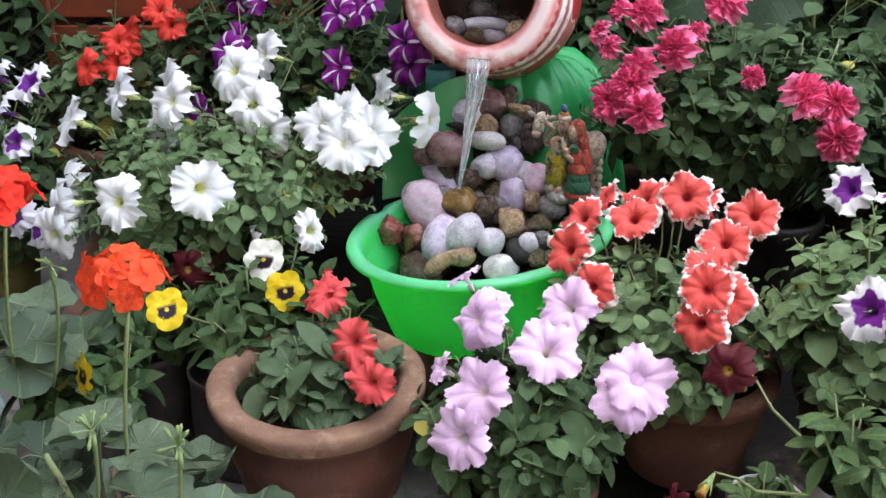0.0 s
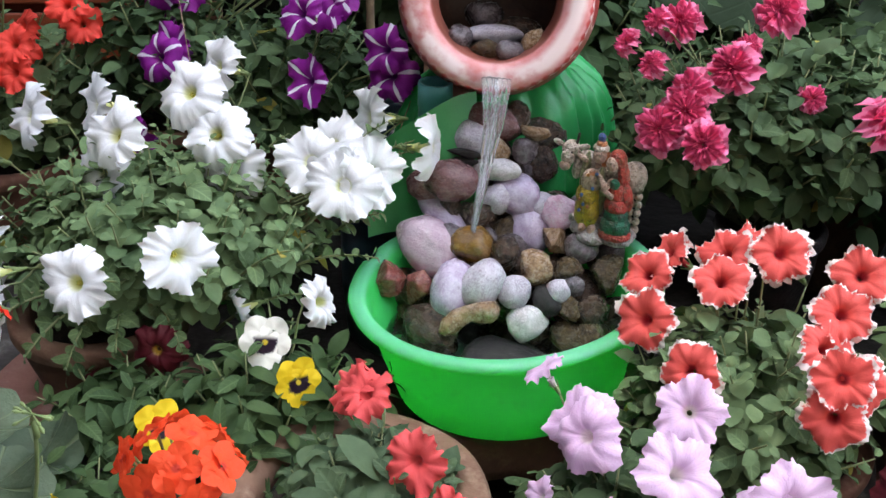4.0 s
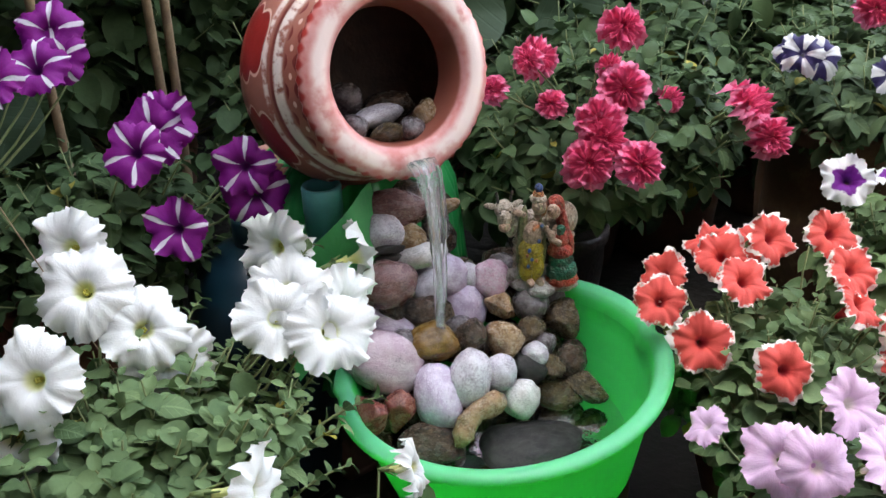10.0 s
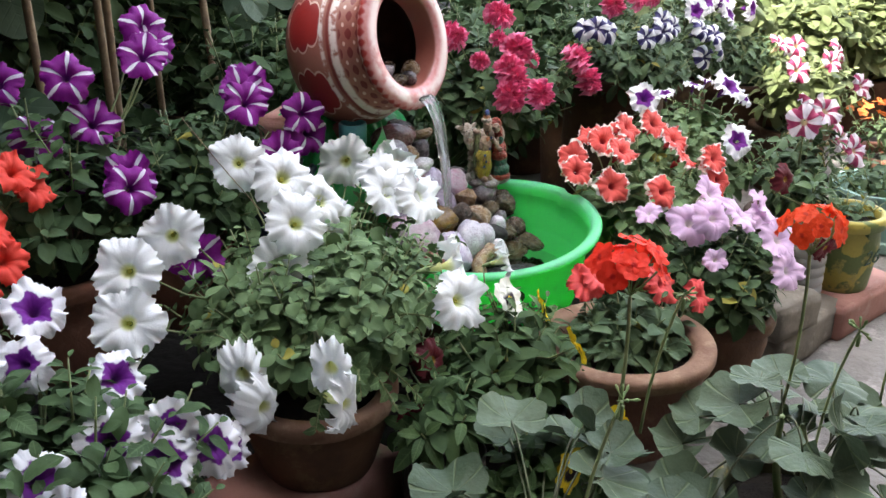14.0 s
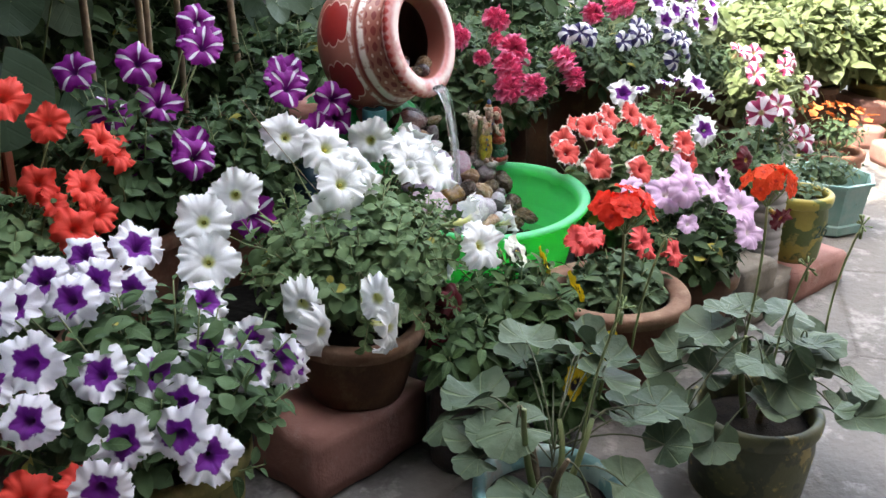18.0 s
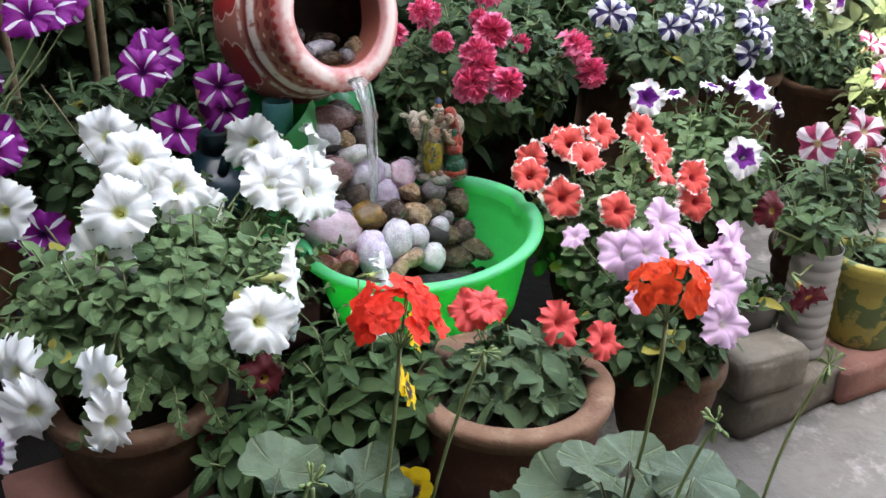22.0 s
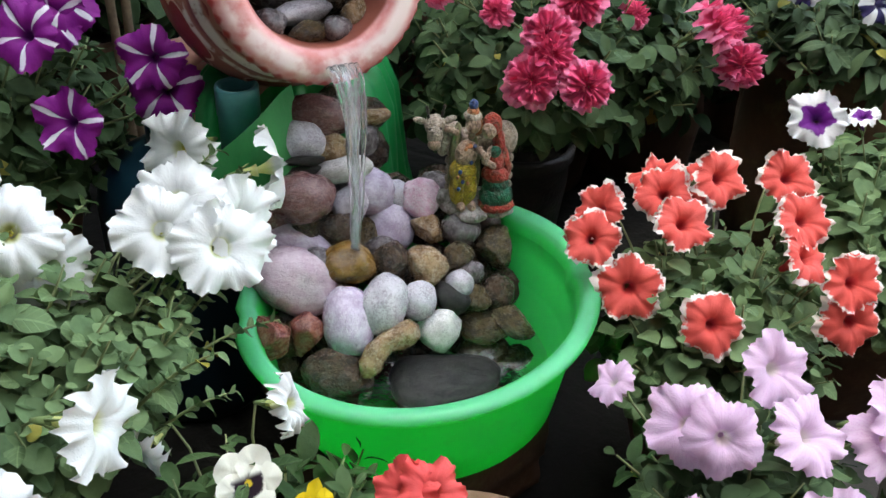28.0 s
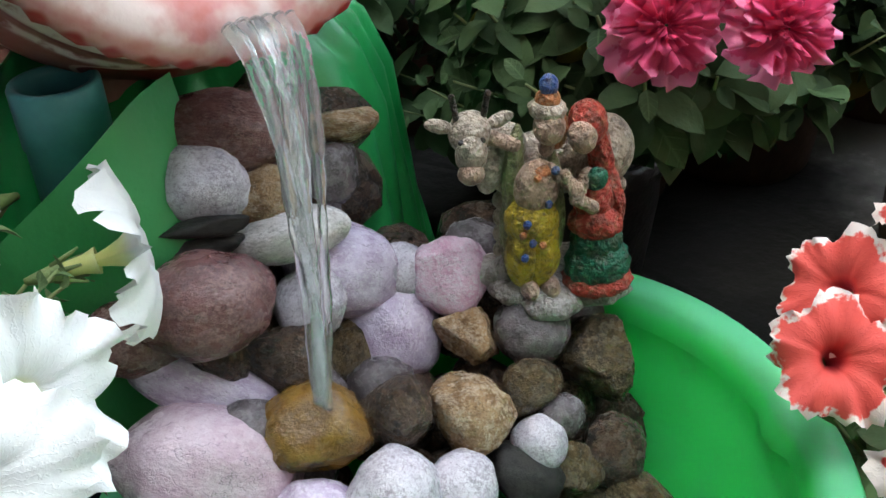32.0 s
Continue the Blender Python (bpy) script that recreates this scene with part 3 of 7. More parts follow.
FLOWERS = {
    "white": [trumpet(WHITE_P, 0.0400, i, 0.10, 0.06, flop=f) for i, f in enumerate((0.0, 0.15, 0.25, 0.1, 0.35))],
    "limp": [folded(trumpet(WHITE_P, 0.039, 5 + i, 0.16, 0.08, 1.15, flop=f)) for i, f in enumerate((0.35, 0.5, 0.2))],
    "picotee": [trumpet(PICOTEE, 0.0365, 10 + i, 0.11, 0.08, flop=f) for i, f in enumerate((0.0, 0.1, 0.3, 0.05))],
    "star": [trumpet(STAR_P, 0.0395, 20 + i, 0.05, 0.12, flop=f) for i, f in enumerate((0.0, 0.1, 0.25, 0.05))],
    "navy": [trumpet(BLUE_P, 0.030, 30 + i, 0.06, 0.14, flop=f) for i, f in enumerate((0.1, 0.3, 0.5))],
    "candy": [trumpet(CANDY_P, 0.036, 35 + i, 0.06, 0.14, flop=f) for i, f in enumerate((0.1, 0.3))],
    "magenta": [ruffled(MAGENTA_P, 0.031, 40 + i) for i in range(4)],
    "rim": [trumpet(RED_RIM, 0.034, 50 + i, 0.10, 0.12, flop=f) for i, f in enumerate((0.0, 0.15, 0.3, 0.1))],
    "lilac": [trumpet(LILAC_P, 0.037, 60 + i, 0.07, 0.13, flop=f) for i, f in enumerate((0.0, 0.1, 0.35, 0.2))],
    "scarlet": [trumpet(SCARLET_P, 0.035, 70 + i, 0.12, 0.14, flop=f) for i, f in enumerate((0.1, 0.3, 0.5))],
    "coral": [trumpet(CORAL_P, 0.031, 75 + i, 0.14, 0.13, flop=f) for i, f in enumerate((-0.1, 0.05, 0.15))],
    "maroon": [trumpet(MAROON_P, 0.032, 80 + i, 0.12, 0.12, 0.5, flop=f) for i, f in enumerate((0.1, 0.4))],
    "white_pansy": [pansy(PANSY_W, 0.028, 95 + i) for i in range(2)],
    "yellow_pansy": [pansy(PANSY_Y, 0.028, 90 + i) for i in range(2)],
}
FLORETS = [floret(GERANIUM_P, 0.0175, 5), floret(GERANIUM_P, 0.016, 9), floret(GERANIUM_R, 0.0185, 12), floret(GERANIUM_R, 0.017, 15)]
CALYX_MESH = mesh_of("calyx", *joined([lathe([(0.0016, -0.052), (0.003, -0.046), (0.0042, -0.038), (0.0034, -0.034)], 8)] +
                     [tube([(0.003 * math.cos(a), 0.003 * math.sin(a), -0.040), (0.008 * math.cos(a), 0.008 * math.sin(a), -0.027)], [0.0016, 0.0006], 4)
                      for a in (k * 1.2566 for k in range(5))]), CALYX)
THROAT_MESH = {}


def throat_tube(kind):
    """The pale tube behind the flared face, down to the calyx."""
    if kind not in THROAT_MESH:
        THROAT_MESH[kind] = mesh_of("corolla_tube", *lathe([(0.0032, -0.040), (0.0036, -0.034), (0.0042, -0.027), (0.0062, -0.021)], 12, closed=False), FLOWERS[kind][0].materials[0])
    return THROAT_MESH[kind]


STAMEN_MESH = mesh_of("stamen", *joined([tube([(0.001 * math.cos(a), 0.001 * math.sin(a), -0.024), (0.0018 * math.cos(a), 0.0018 * math.sin(a), -0.011)], [0.0004, 0.0012], 5)
                                         for a in (k * 1.2566 for k in range(5))]), STAMEN)


def bloom(kind, at, way, plant, root, rnd, scale=1.0, bare=False, stalk=True):
    """One flower with its calyx and stalk, as a part of a plant."""
    at, way = Vector(at), Vector(way).normalized()
    m = facing(at, way, 0.0 if "pansy" in kind or kind == "limp" else rnd.uniform(0, 6.28)) @ Matrix.Scale(scale * rnd.uniform(0.92, 1.06), 4)
    f = put("flower", rnd.choice(FLOWERS[kind]), plant, m)
    if "pansy" not in kind:
        if kind != "magenta":
            put("corolla_tube", throat_tube(kind), f, m)
            if kind == "white":
                put("stamen", STAMEN_MESH, f, m, "yellow stamens in the throat")
        put("calyx", CALYX_MESH, f, m, "green calyx")
        start = at - way * 0.05 * scale
    else:
        start = at - way * 0.002
    if stalk:
        root = Vector(root)
        mid = start.lerp(root, 0.35) - Vector((0, 0, 0.012))
        v, fc = tube([start, start.lerp(mid, 0.5) - way * 0.004, mid, mid.lerp(root, 0.5), root], [0.0011, 0.0013, 0.0016, 0.002, 0.0022], 5)
        put("stem", mesh_of("stem", v, fc, STEM), plant, Matrix())


def template(me):
    v = np.empty(len(me.vertices) * 3)
    me.vertices.foreach_get("co", v)
    return v.reshape(-1, 3), [tuple(p.vertices) for p in me.polygons]


def foliage_mesh(name, poses, meshes, mat):
    """Many leaves joined into one mesh; each keeps its own outline."""
    tv = [template(me) for me in meshes]
    allv, allf, o = [], [], 0
    for i, m in enumerate(poses):
        v, f = tv[i % len(tv)]
        a = np.array(m)
        allv.append(v @ a[:3, :3].T + a[:3, 3])
        allf += [tuple(k + o for k in g) for g in f]
        o += len(v)
    return mesh_of(name, np.concatenate(allv).tolist(), allf, joined_leaf_mat(mat))


def shoots(plant, root, crown, radii, kind, n, seed, per=14, single=160, size=1.0, low=-0.25, reach=0.08):
    """Leafy shoots from a root out to the shell of the crown: rosettes at the tips, larger leaves below."""
    rnd = random.Random(seed)
    root, crown = Vector(root), Vector(crown)
    poses, stems = [], []
    for i in range(n):
        u = low + (1.0 - low) * (i + 0.5) / n
        a = i * 2.39996 + rnd.uniform(-0.3, 0.3)
        s = math.sqrt(max(0, 1 - u * u))
        d = Vector((s * math.cos(a), s * math.sin(a), u))
        q = rnd.uniform(0.72, 1.04)
        tip = crown + Vector((d.x * radii[0], d.y * radii[1], d.z * radii[2])) * q
        axis = (d + Vector((0, 0, 0.75)) + Vector((rnd.gauss(0, .2), rnd.gauss(0, .2), 0))).normalized()
        base = tip - axis * reach
        stems.append(tube([root.lerp(base, 0.25) + Vector((rnd.uniform(-.02, .02), rnd.uniform(-.02, .02), 0)), root.lerp(base, 0.7) - Vector((0, 0, 0.01)), base, tip], [0.0026, 0.0022, 0.0018, 0.001], 4))
        for k in range(per):
            t = (k / (per - 1)) ** 0.8
            at = tip - axis * reach * t
            b = k * 2.39996 + a
            x = axis.orthogonal().normalized()
            y = axis.cross(x)
            out = x * math.cos(b) + y * math.sin(b)
            up = 1.1 - 1.25 * t + rnd.uniform(-0.25, 0.25)
            along = (out + axis * up + Vector((0, 0, -0.1 * t))).normalized()
            grow = size * (0.38 + 0.75 * min(1, t * 1.7)) * rnd.uniform(0.8, 1.15)
            poses.append(frame_of(at + out * 0.004, along, axis + Vector((0, 0, 0.4)), rnd.uniform(-0.3, 0.3)) @ Matrix.Scale(grow, 4))
    me = LEAVES[kind]
    rnd.shuffle(poses)
    for m in poses[:single]:
        put("leaf", rnd.choice(me), plant, m)
    if poses[single:]:
        tagged(put("foliage", foliage_mesh("foliage", poses[single:], me, me[0].materials[0]), plant, Matrix()), kind="stuff")
    tagged(put("understem", mesh_of("understem", *joined(stems), STEM), plant, Matrix()), kind="stuff")


def inner_leaves(plant, crown, radii, kind, n, seed, size=1.0):
    """Shaded leaves that fill the inside of a crown."""
    rnd = random.Random(seed)
    poses = []
    for _ in range(int(n * 1.5)):
        d = Vector((rnd.gauss(0, 1), rnd.gauss(0, 1), rnd.gauss(0, 1))).normalized() * rnd.uniform(0.25, 0.85)
        at = Vector(crown) + Vector((d.x * radii[0], d.y * radii[1], d.z * radii[2]))
        poses.append(frame_of(at, (rnd.gauss(0, 1), rnd.gauss(0, 1), rnd.gauss(-0.1, 0.4)), (rnd.gauss(0, .3), rnd.gauss(0, .3), 1)) @ Matrix.Scale(size * rnd.uniform(0.8, 1.25), 4))
    me = LEAVES[kind]
    tagged(put("inner_foliage", foliage_mesh("inner_foliage", poses, me, me[0].materials[0]), plant, Matrix()), kind="stuff")


def clay_pot(plant, at, rim_r, height, base_r, mat, rim=0.014, wob=0.006, seed=1, fill=0.03, soil=True, lip=0.024, rim_mat=None):
    """A pot with a rolled rim and its soil, standing at `at`."""
    h, r, b = height, rim_r, base_r
    prof = [(0.0, 0), (b * 0.96, 0), (b, 0.006), (b + (r - b) * 0.6, h * 0.6), (r - rim, h - lip - 0.004), (r - rim * 0.2, h - lip), (r, h - lip * 0.6), (r, h - 0.004), (r - 0.004, h),
            (r - rim * 1.2, h), (r - rim * 1.6, h - 0.006), (r - rim * 1.7, h - lip), (b * 0.9, 0.02), (0.0, 0.02)]
    body = put("pot", mesh_of("pot", *lathe(prof[:6], 56, wob, seed, closed=False), mat), plant, Matrix.Translation(at))
    put("rim", mesh_of("rim", *lathe(prof[5:12], 56, wob, seed, closed=False), rim_mat or mat), body, Matrix.Translation(at), "worn rolled rim")
    put("pot_inside", mesh_of("pot_inside", *lathe(prof[11:], 56, wob, seed, closed=False), mat), body, Matrix.Translation(at))
    if soil:
        v, f = lathe([(r - rim * 1.7, 0), ((r - rim) * 0.7, 0.006), ((r - rim) * 0.35, 0.012), (0.004, 0.014)], 28, 0.03, seed)
        put("soil", mesh_of("soil", v, f, SOIL), plant, Matrix.Translation(Vector(at) + Vector((0, 0, h - fill))), "dark soil")


def sprig(plant, a, b, kind, n=18, seed=0, size=0.9, sag=0.02):
    """A long leafy shoot from a to b, leaves all along and small ones at its tip."""
    rnd = random.Random(seed)
    pts = bend(a, b, sag, 10)
    put("sprig", mesh_of("sprig", *tube(pts, [0.0026 - 0.0017 * i / 10 for i in range(11)], 5), STEM), plant, Matrix())
    for k in range(n):
        t = 0.15 + 0.85 * (k + 0.5) / n
        i = min(9, int(t * 10))
        at = pts[i].lerp(pts[i + 1], t * 10 - i)
        axis = (pts[i + 1] - pts[i]).normalized()
        x = axis.orthogonal().normalized()
        y = axis.cross(x)
        g = k * 2.39996
        out = x * math.cos(g) + y * math.sin(g)
        put("leaf", rnd.choice(LEAVES[kind]), plant, frame_of(at, out + axis * (0.4 + 0.9 * t), axis + Vector((0, 0, 0.5))) @ Matrix.Scale(size * (1.15 - 0.65 * t) * rnd.uniform(0.8, 1.1), 4))


VIEW = Vector((-0.52, -0.72, 0.40))


def petunia(label, at, pot, crown, radii, leaf, kind, spots, seed, n=26, per=14, single=150, size=1.0, inner=160, lean=0.75, category="petunia", small=(), group="potted petunias", low=-0.25, view=VIEW):
    """A potted petunia: pot is (rim radius, height, foot radius, material, rim) or None; spots are (x, y, z) of the flowers."""
    rnd = random.Random(seed)
    p = thing("potted_" + category, at, label, category, group)
    root = Vector(at)
    if pot:
        clay_pot(p, at, pot[0], pot[1], pot[2], pot[3], pot[4], 0.006 if len(pot) < 6 else 0.010, seed, rim_mat=pot[5] if len(pot) > 5 else None)
        root = Vector(at) + Vector((0, 0, pot[1] - 0.03))
    shoots(p, root, crown, radii, leaf, n, seed, per, single, size, low)
    if inner:
        inner_leaves(p, crown, radii, leaf, inner, seed + 1, size)
    for i, s in enumerate(spots):
        at_f = Vector(s[:3])
        away = at_f - Vector(crown)
        way = away.normalized() * 0.38 + Vector(view) * lean + Vector((rnd.gauss(0, 0.22), rnd.gauss(0, 0.22), rnd.gauss(0, 0.15)))
        if len(s) > 3:
            way = Vector(s[3:6])
        bloom(kind, at_f, way, p, Vector(crown) + away * 0.25 - Vector((0, 0, 0.03)), rnd, 1.12 if kind == "white" else 1.0)
    for s in small:
        at_f = Vector(s[:3])
        bloom(kind, at_f, (at_f - Vector(crown)).normalized() + VIEW * 0.3, p, Vector(crown), rnd, 0.6)
    return p


# ---- setting ----
def ground_mat():
    k = Nodes("worn_concrete", 0.85, 0.3)
    p = k.place()
    col = k.mix(k.step(k.noise(2.2, p, 8, 0.65), 0.3, 0.7), (0.20, 0.185, 0.168), (0.12, 0.108, 0.098))
    col = k.mix(k.math("MULTIPLY", k.step(k.noise(9, p, 7, 0.7), 0.51, 0.63), 0.7), col, (0.37, 0.345, 0.32))
    col = k.mix(k.math("MULTIPLY", k.step(k.noise(5, p, 7, 0.7), 0.56, 0.7), 0.6), col, (0.12, 0.105, 0.095))
    crack = k.step(k.math("ADD", k.cells(1.3, p, "DISTANCE_TO_EDGE"), k.math("MULTIPLY", k.noise(14, p, 5), 0.05)), 0.042, 0.022)
    col = k.mix(k.math("MULTIPLY", crack, 0.55), col, (0.10, 0.085, 0.07))
    col = k.mix(k.math("MULTIPLY", k.noise(240, p, 2), 0.35), col, (0.16, 0.14, 0.13))
    # Near-black pool (mask wet): shade under and behind the plants, painted into the ground.
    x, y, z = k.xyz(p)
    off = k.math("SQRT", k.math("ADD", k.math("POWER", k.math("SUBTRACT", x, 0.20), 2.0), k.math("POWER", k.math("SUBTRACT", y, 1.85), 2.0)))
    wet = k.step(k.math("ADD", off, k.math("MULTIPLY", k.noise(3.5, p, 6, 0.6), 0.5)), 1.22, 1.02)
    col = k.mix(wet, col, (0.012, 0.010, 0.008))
    k.set("Base Color", col)
    k.bump(k.math("SUBTRACT", k.math("ADD", k.noise(40, p, 6), k.noise(8, p, 5)), crack), 0.5, 0.012)
    return k.mat


def slab(name, lo, hi, mat, label, category):
    bm = bmesh.new()
    bmesh.ops.create_cube(bm, size=1.0)
    bmesh.ops.scale(bm, vec=[b - a for a, b in zip(lo, hi)], verts=bm.verts)
    bmesh.ops.translate(bm, vec=[(a + b) / 2 for a, b in zip(lo, hi)], verts=bm.verts)
    return tagged(part(name, bm, mat, None, smooth=False), label, category, kind="structure")


def make_ground():
    verts, faces = [], []
    half = [0.0] + [0.08 * 1.165 ** i for i in range(1, 61)]
    xs = sorted({-h for h in half} | set(half))
    for y in xs:
        for x in xs:
            near = max(0.0, 1 - (abs(x) + abs(y)) / 20)
            verts.append((x + 0.3, y + 0.8, 0.006 * near * noise.noise((x * 2, y * 2, 0))))
    w = len(xs)
    for j in range(w - 1):
        for i in range(w - 1):
            faces.append((j * w + i, j * w + i + 1, (j + 1) * w + i + 1, (j + 1) * w + i))
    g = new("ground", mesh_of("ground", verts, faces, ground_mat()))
    tagged(g, "grey worn cracked concrete yard paving", "ground", kind="structure")


make_ground()
# Near-black plaster: the deep shade at the back is put into the colour.
WALL = plain_mat("shade_black_plaster", (0.018, 0.016, 0.015), (0.010, 0.009, 0.009), 0.9, 3, 0.4)
# Added walls and roof slab, mostly out of view, that shade the yard.
slab("wall_north", (-1.3, 2.75, 0), (5, 2.95, 4.1), WALL, "near-black back wall built tall to block the sun", "wall")
slab("wall_northwest", (-4, 2.75, 0), (-1.3, 2.97, 8.0), WALL, "tall near-black wall added to block the sun", "wall")
slab("wall_west", (-2.7, -4, 0), (-2.45, 2.75, 8.0), WALL, "unseen near-black wall added to block the sun", "wall")
slab("wall_south", (-2.45, -3.2, 0), (5, -3.0, 6.5), plain_mat("pale_plaster", (0.26, 0.24, 0.21), (0.18, 0.16, 0.14), 0.9, 3, 0.4), "unseen pale wall added to cut low sky light", "wall")
slab("roof_overhang", (-2.45, 1.90, 1.02), (2.6, 2.75, 1.10), WALL, "unseen slab added to shade the back wall", "roof")


# ---- the green tub ----
def tub():
    k = Nodes("green_plastic", 0.32, 0.5)
    z = k.xyz()[2]
    col = k.mix(k.math("MULTIPLY", k.noise(8), 0.6), (0.075, 0.76, 0.20), (0.10, 0.80, 0.26))
    col = k.mix(k.step(z, -0.012, -0.004), col, (0.22, 0.70, 0.44))
    col = k.mix(k.math("MULTIPLY", k.step(k.noise(40, detail=6), 0.55, 0.75), 0.3), col, (0.16, 0.42, 0.16))
    k.set("Base Color", col)
    k.bump(k.noise(60), 0.06, 0.002)
    mat = k.sheer((0.16, 0.95, 0.26), 0.5)
    m = facing((0.05, 1.27, 0.2925), (-0.10, 0.04, 1))
    t = thing("plastic_tub", (0.05, 1.27, 0.15), "bright green plastic tub full of cobbles and water", "tub")
    prof = [(0.0, -0.140), (0.132, -0.140), (0.142, -0.134), (0.157, -0.075), (0.166, -0.022), (0.173, -0.009), (0.186, -0.011), (0.1875, -0.006), (0.185, -0.001), (0.173, 0.0), (0.168, -0.003),
            (0.1625, -0.020), (0.1600, -0.044), (0.1570, -0.0455), (0.1535, -0.080), (0.1505, -0.0815), (0.138, -0.129), (0.128, -0.136), (0.0, -0.136)]
    prof = [(r * 1.02, h) for r, h in prof]
    pieces = {"basin": prof[:6], "rim": prof[5:12], "inner_wall": prof[11:]}

    def notched(v):
      out = []
      for x, y, z in v:
        a, r = math.atan2(y, x), math.hypot(x, y)
        for centre in (radians(-103), radians(77)):
            d = abs((a - centre + math.pi) % (2 * math.pi) - math.pi)
            if r > 0.165 and d < 0.06:
                x, y, z = x * 0.975, y * 0.975, z - 0.003
        out.append((x, y, z))
      return out

    for name, rows in pieces.items():
        v, f = lathe(rows, 96, closed=False)
        put(name, mesh_of(name, notched(v), f, mat), t, m, "paler rolled rim" if name == "rim" else "")
    w = Nodes("water", 0.03, 0.5)
    clear, gloss, blend, fres = (w.n.new(q) for q in ("ShaderNodeBsdfTransparent", "ShaderNodeBsdfGlossy", "ShaderNodeMixShader", "ShaderNodeFresnel"))
    clear.inputs[0].default_value = (0.86, 0.93, 0.88, 1)
    gloss.inputs["Roughness"].default_value = 0.03
    fres.inputs[0].default_value = 1.33
    w.bump(w.math("ADD", w.noise(30, detail=3), w.math("MULTIPLY", w.noise(90), 0.3)), 0.25, 0.004)
    for node in (gloss, fres):
        w.tree.links.new(w.bsdf.inputs["Normal"].links[0].from_socket, node.inputs["Normal"])
    w.tree.links.new(fres.outputs[0], blend.inputs[0])
    w.tree.links.new(clear.outputs[0], blend.inputs[1])
    w.tree.links.new(gloss.outputs[0], blend.inputs[2])
    w.tree.links.new(blend.outputs[0], w.n["Material Output"].inputs[0])
    rings = [(0.001, 0)] + [(0.0185 * i, 0) for i in range(1, 9)]
    pool = put("water_surface", mesh_of("water_surface", *lathe(rings, 64, closed=False), w.mat), None, Matrix.Translation((0.05, 1.27, 0.196)))
    tagged(pool, "clear rippling water standing in the green tub", "water")
    pool.visible_shadow = False
    # Two courses of bricks carry it; their dark clay stands in for shade.
    for i, (x, y, zz, r) in enumerate(((-0.03, 1.27, 0.0375, 90), (0.12, 1.27, 0.0375, 90), (0.05, 1.20, 0.1125, 0), (0.05, 1.335, 0.1125, 0))):
        b = part("brick", brick_bm((0.20, 0.10, 0.074), i + 3), OLD_CLAY, None, "", pose(x, y, zz, 0, 0, r))
        tagged(b, "clay brick darkened for shade under the green tub", "brick", "bricks under the tub")


tub()

# ---- cobbles ----
MAUVE = stone_mat("mauve_stone", (0.50, 0.36, 0.43), (0.58, 0.46, 0.53), (0.24, 0.12, 0.16), 0.34, amount=0.22)
LILAC_S = stone_mat("lilac_stone", (0.42, 0.33, 0.46), (0.54, 0.46, 0.59), (0.72, 0.69, 0.74), 0.36, amount=0.45)
PINK_S = stone_mat("pink_stone", (0.58, 0.31, 0.43), (0.66, 0.46, 0.57), (0.68, 0.60, 0.66), 0.4)
PALE = stone_mat("pale_grey_stone", (0.48, 0.44, 0.50), (0.58, 0.55, 0.60), (0.22, 0.18, 0.21), 0.38, amount=0.7)
WHITE_S = stone_mat("white_stone", (0.74, 0.71, 0.71), (0.58, 0.55, 0.54), (0.30, 0.27, 0.26), 0.45, amount=0.7)
TAN = stone_mat("tan_stone", (0.38, 0.24, 0.13), (0.18, 0.10, 0.045), (0.54, 0.42, 0.30), 0.30, rugged=0.7)
AMBER = stone_mat("wet_amber_stone", (0.23, 0.125, 0.025), (0.13, 0.065, 0.015), (0.36, 0.22, 0.09), 0.10, 1.2, 0.3)
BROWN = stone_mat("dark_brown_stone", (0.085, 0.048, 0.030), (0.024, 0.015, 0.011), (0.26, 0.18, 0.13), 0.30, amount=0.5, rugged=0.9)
OLIVE = stone_mat("olive_stone", (0.125, 0.085, 0.04), (0.045, 0.030, 0.016), (0.30, 0.22, 0.13), 0.30, amount=0.5, rugged=0.8)
GREY_S = stone_mat("grey_stone", (0.15, 0.125, 0.13), (0.08, 0.066, 0.07), (0.26, 0.22, 0.24), 0.25, amount=0.5)
BLACK_S = stone_mat("black_slate", (0.014, 0.013, 0.013), (0.030, 0.028, 0.026), (0.06, 0.055, 0.05), 0.62, 3, 0.3)
BLACK_S.node_tree.nodes["Principled BSDF"].inputs["Specular IOR Level"].default_value = 0.25
RED_S = stone_mat("red_jasper", (0.24, 0.065, 0.05), (0.13, 0.035, 0.03), (0.34, 0.15, 0.11), 0.35)
MAROON_S = stone_mat("maroon_stone", (0.17, 0.075, 0.075), (0.11, 0.05, 0.052), (0.26, 0.15, 0.14), 0.4)
SEEN_FROM = Vector((-0.49, 0.60, 0.90))


def cobble(at, w, h, tilt, mat, label, sharp=0.0, thick=0.8, seed=0, flat=False):
    """A stone whose visible face has its middle at `at`, w across and h high."""
    at = Vector(at)
    way = (SEEN_FROM - at).normalized()
    right = Vector((0, 0, 1)).cross(way).normalized()
    up = way.cross(right)
    d = thick * min(w, h) * 0.5
    c = at - way * d
    m = Matrix((right, up, way)).transposed().to_4x4()
    m.translation = c
    m = m @ Matrix.Rotation(radians(tilt), 4, "Z") @ Matrix.Diagonal((w * 0.5, h * 0.5, d, 1))
    s = put("cobble", stone_mesh("cobble", mat, seed, sharp, 4), None, m)
    tagged(s, label, "stone", "fountain cobbles")


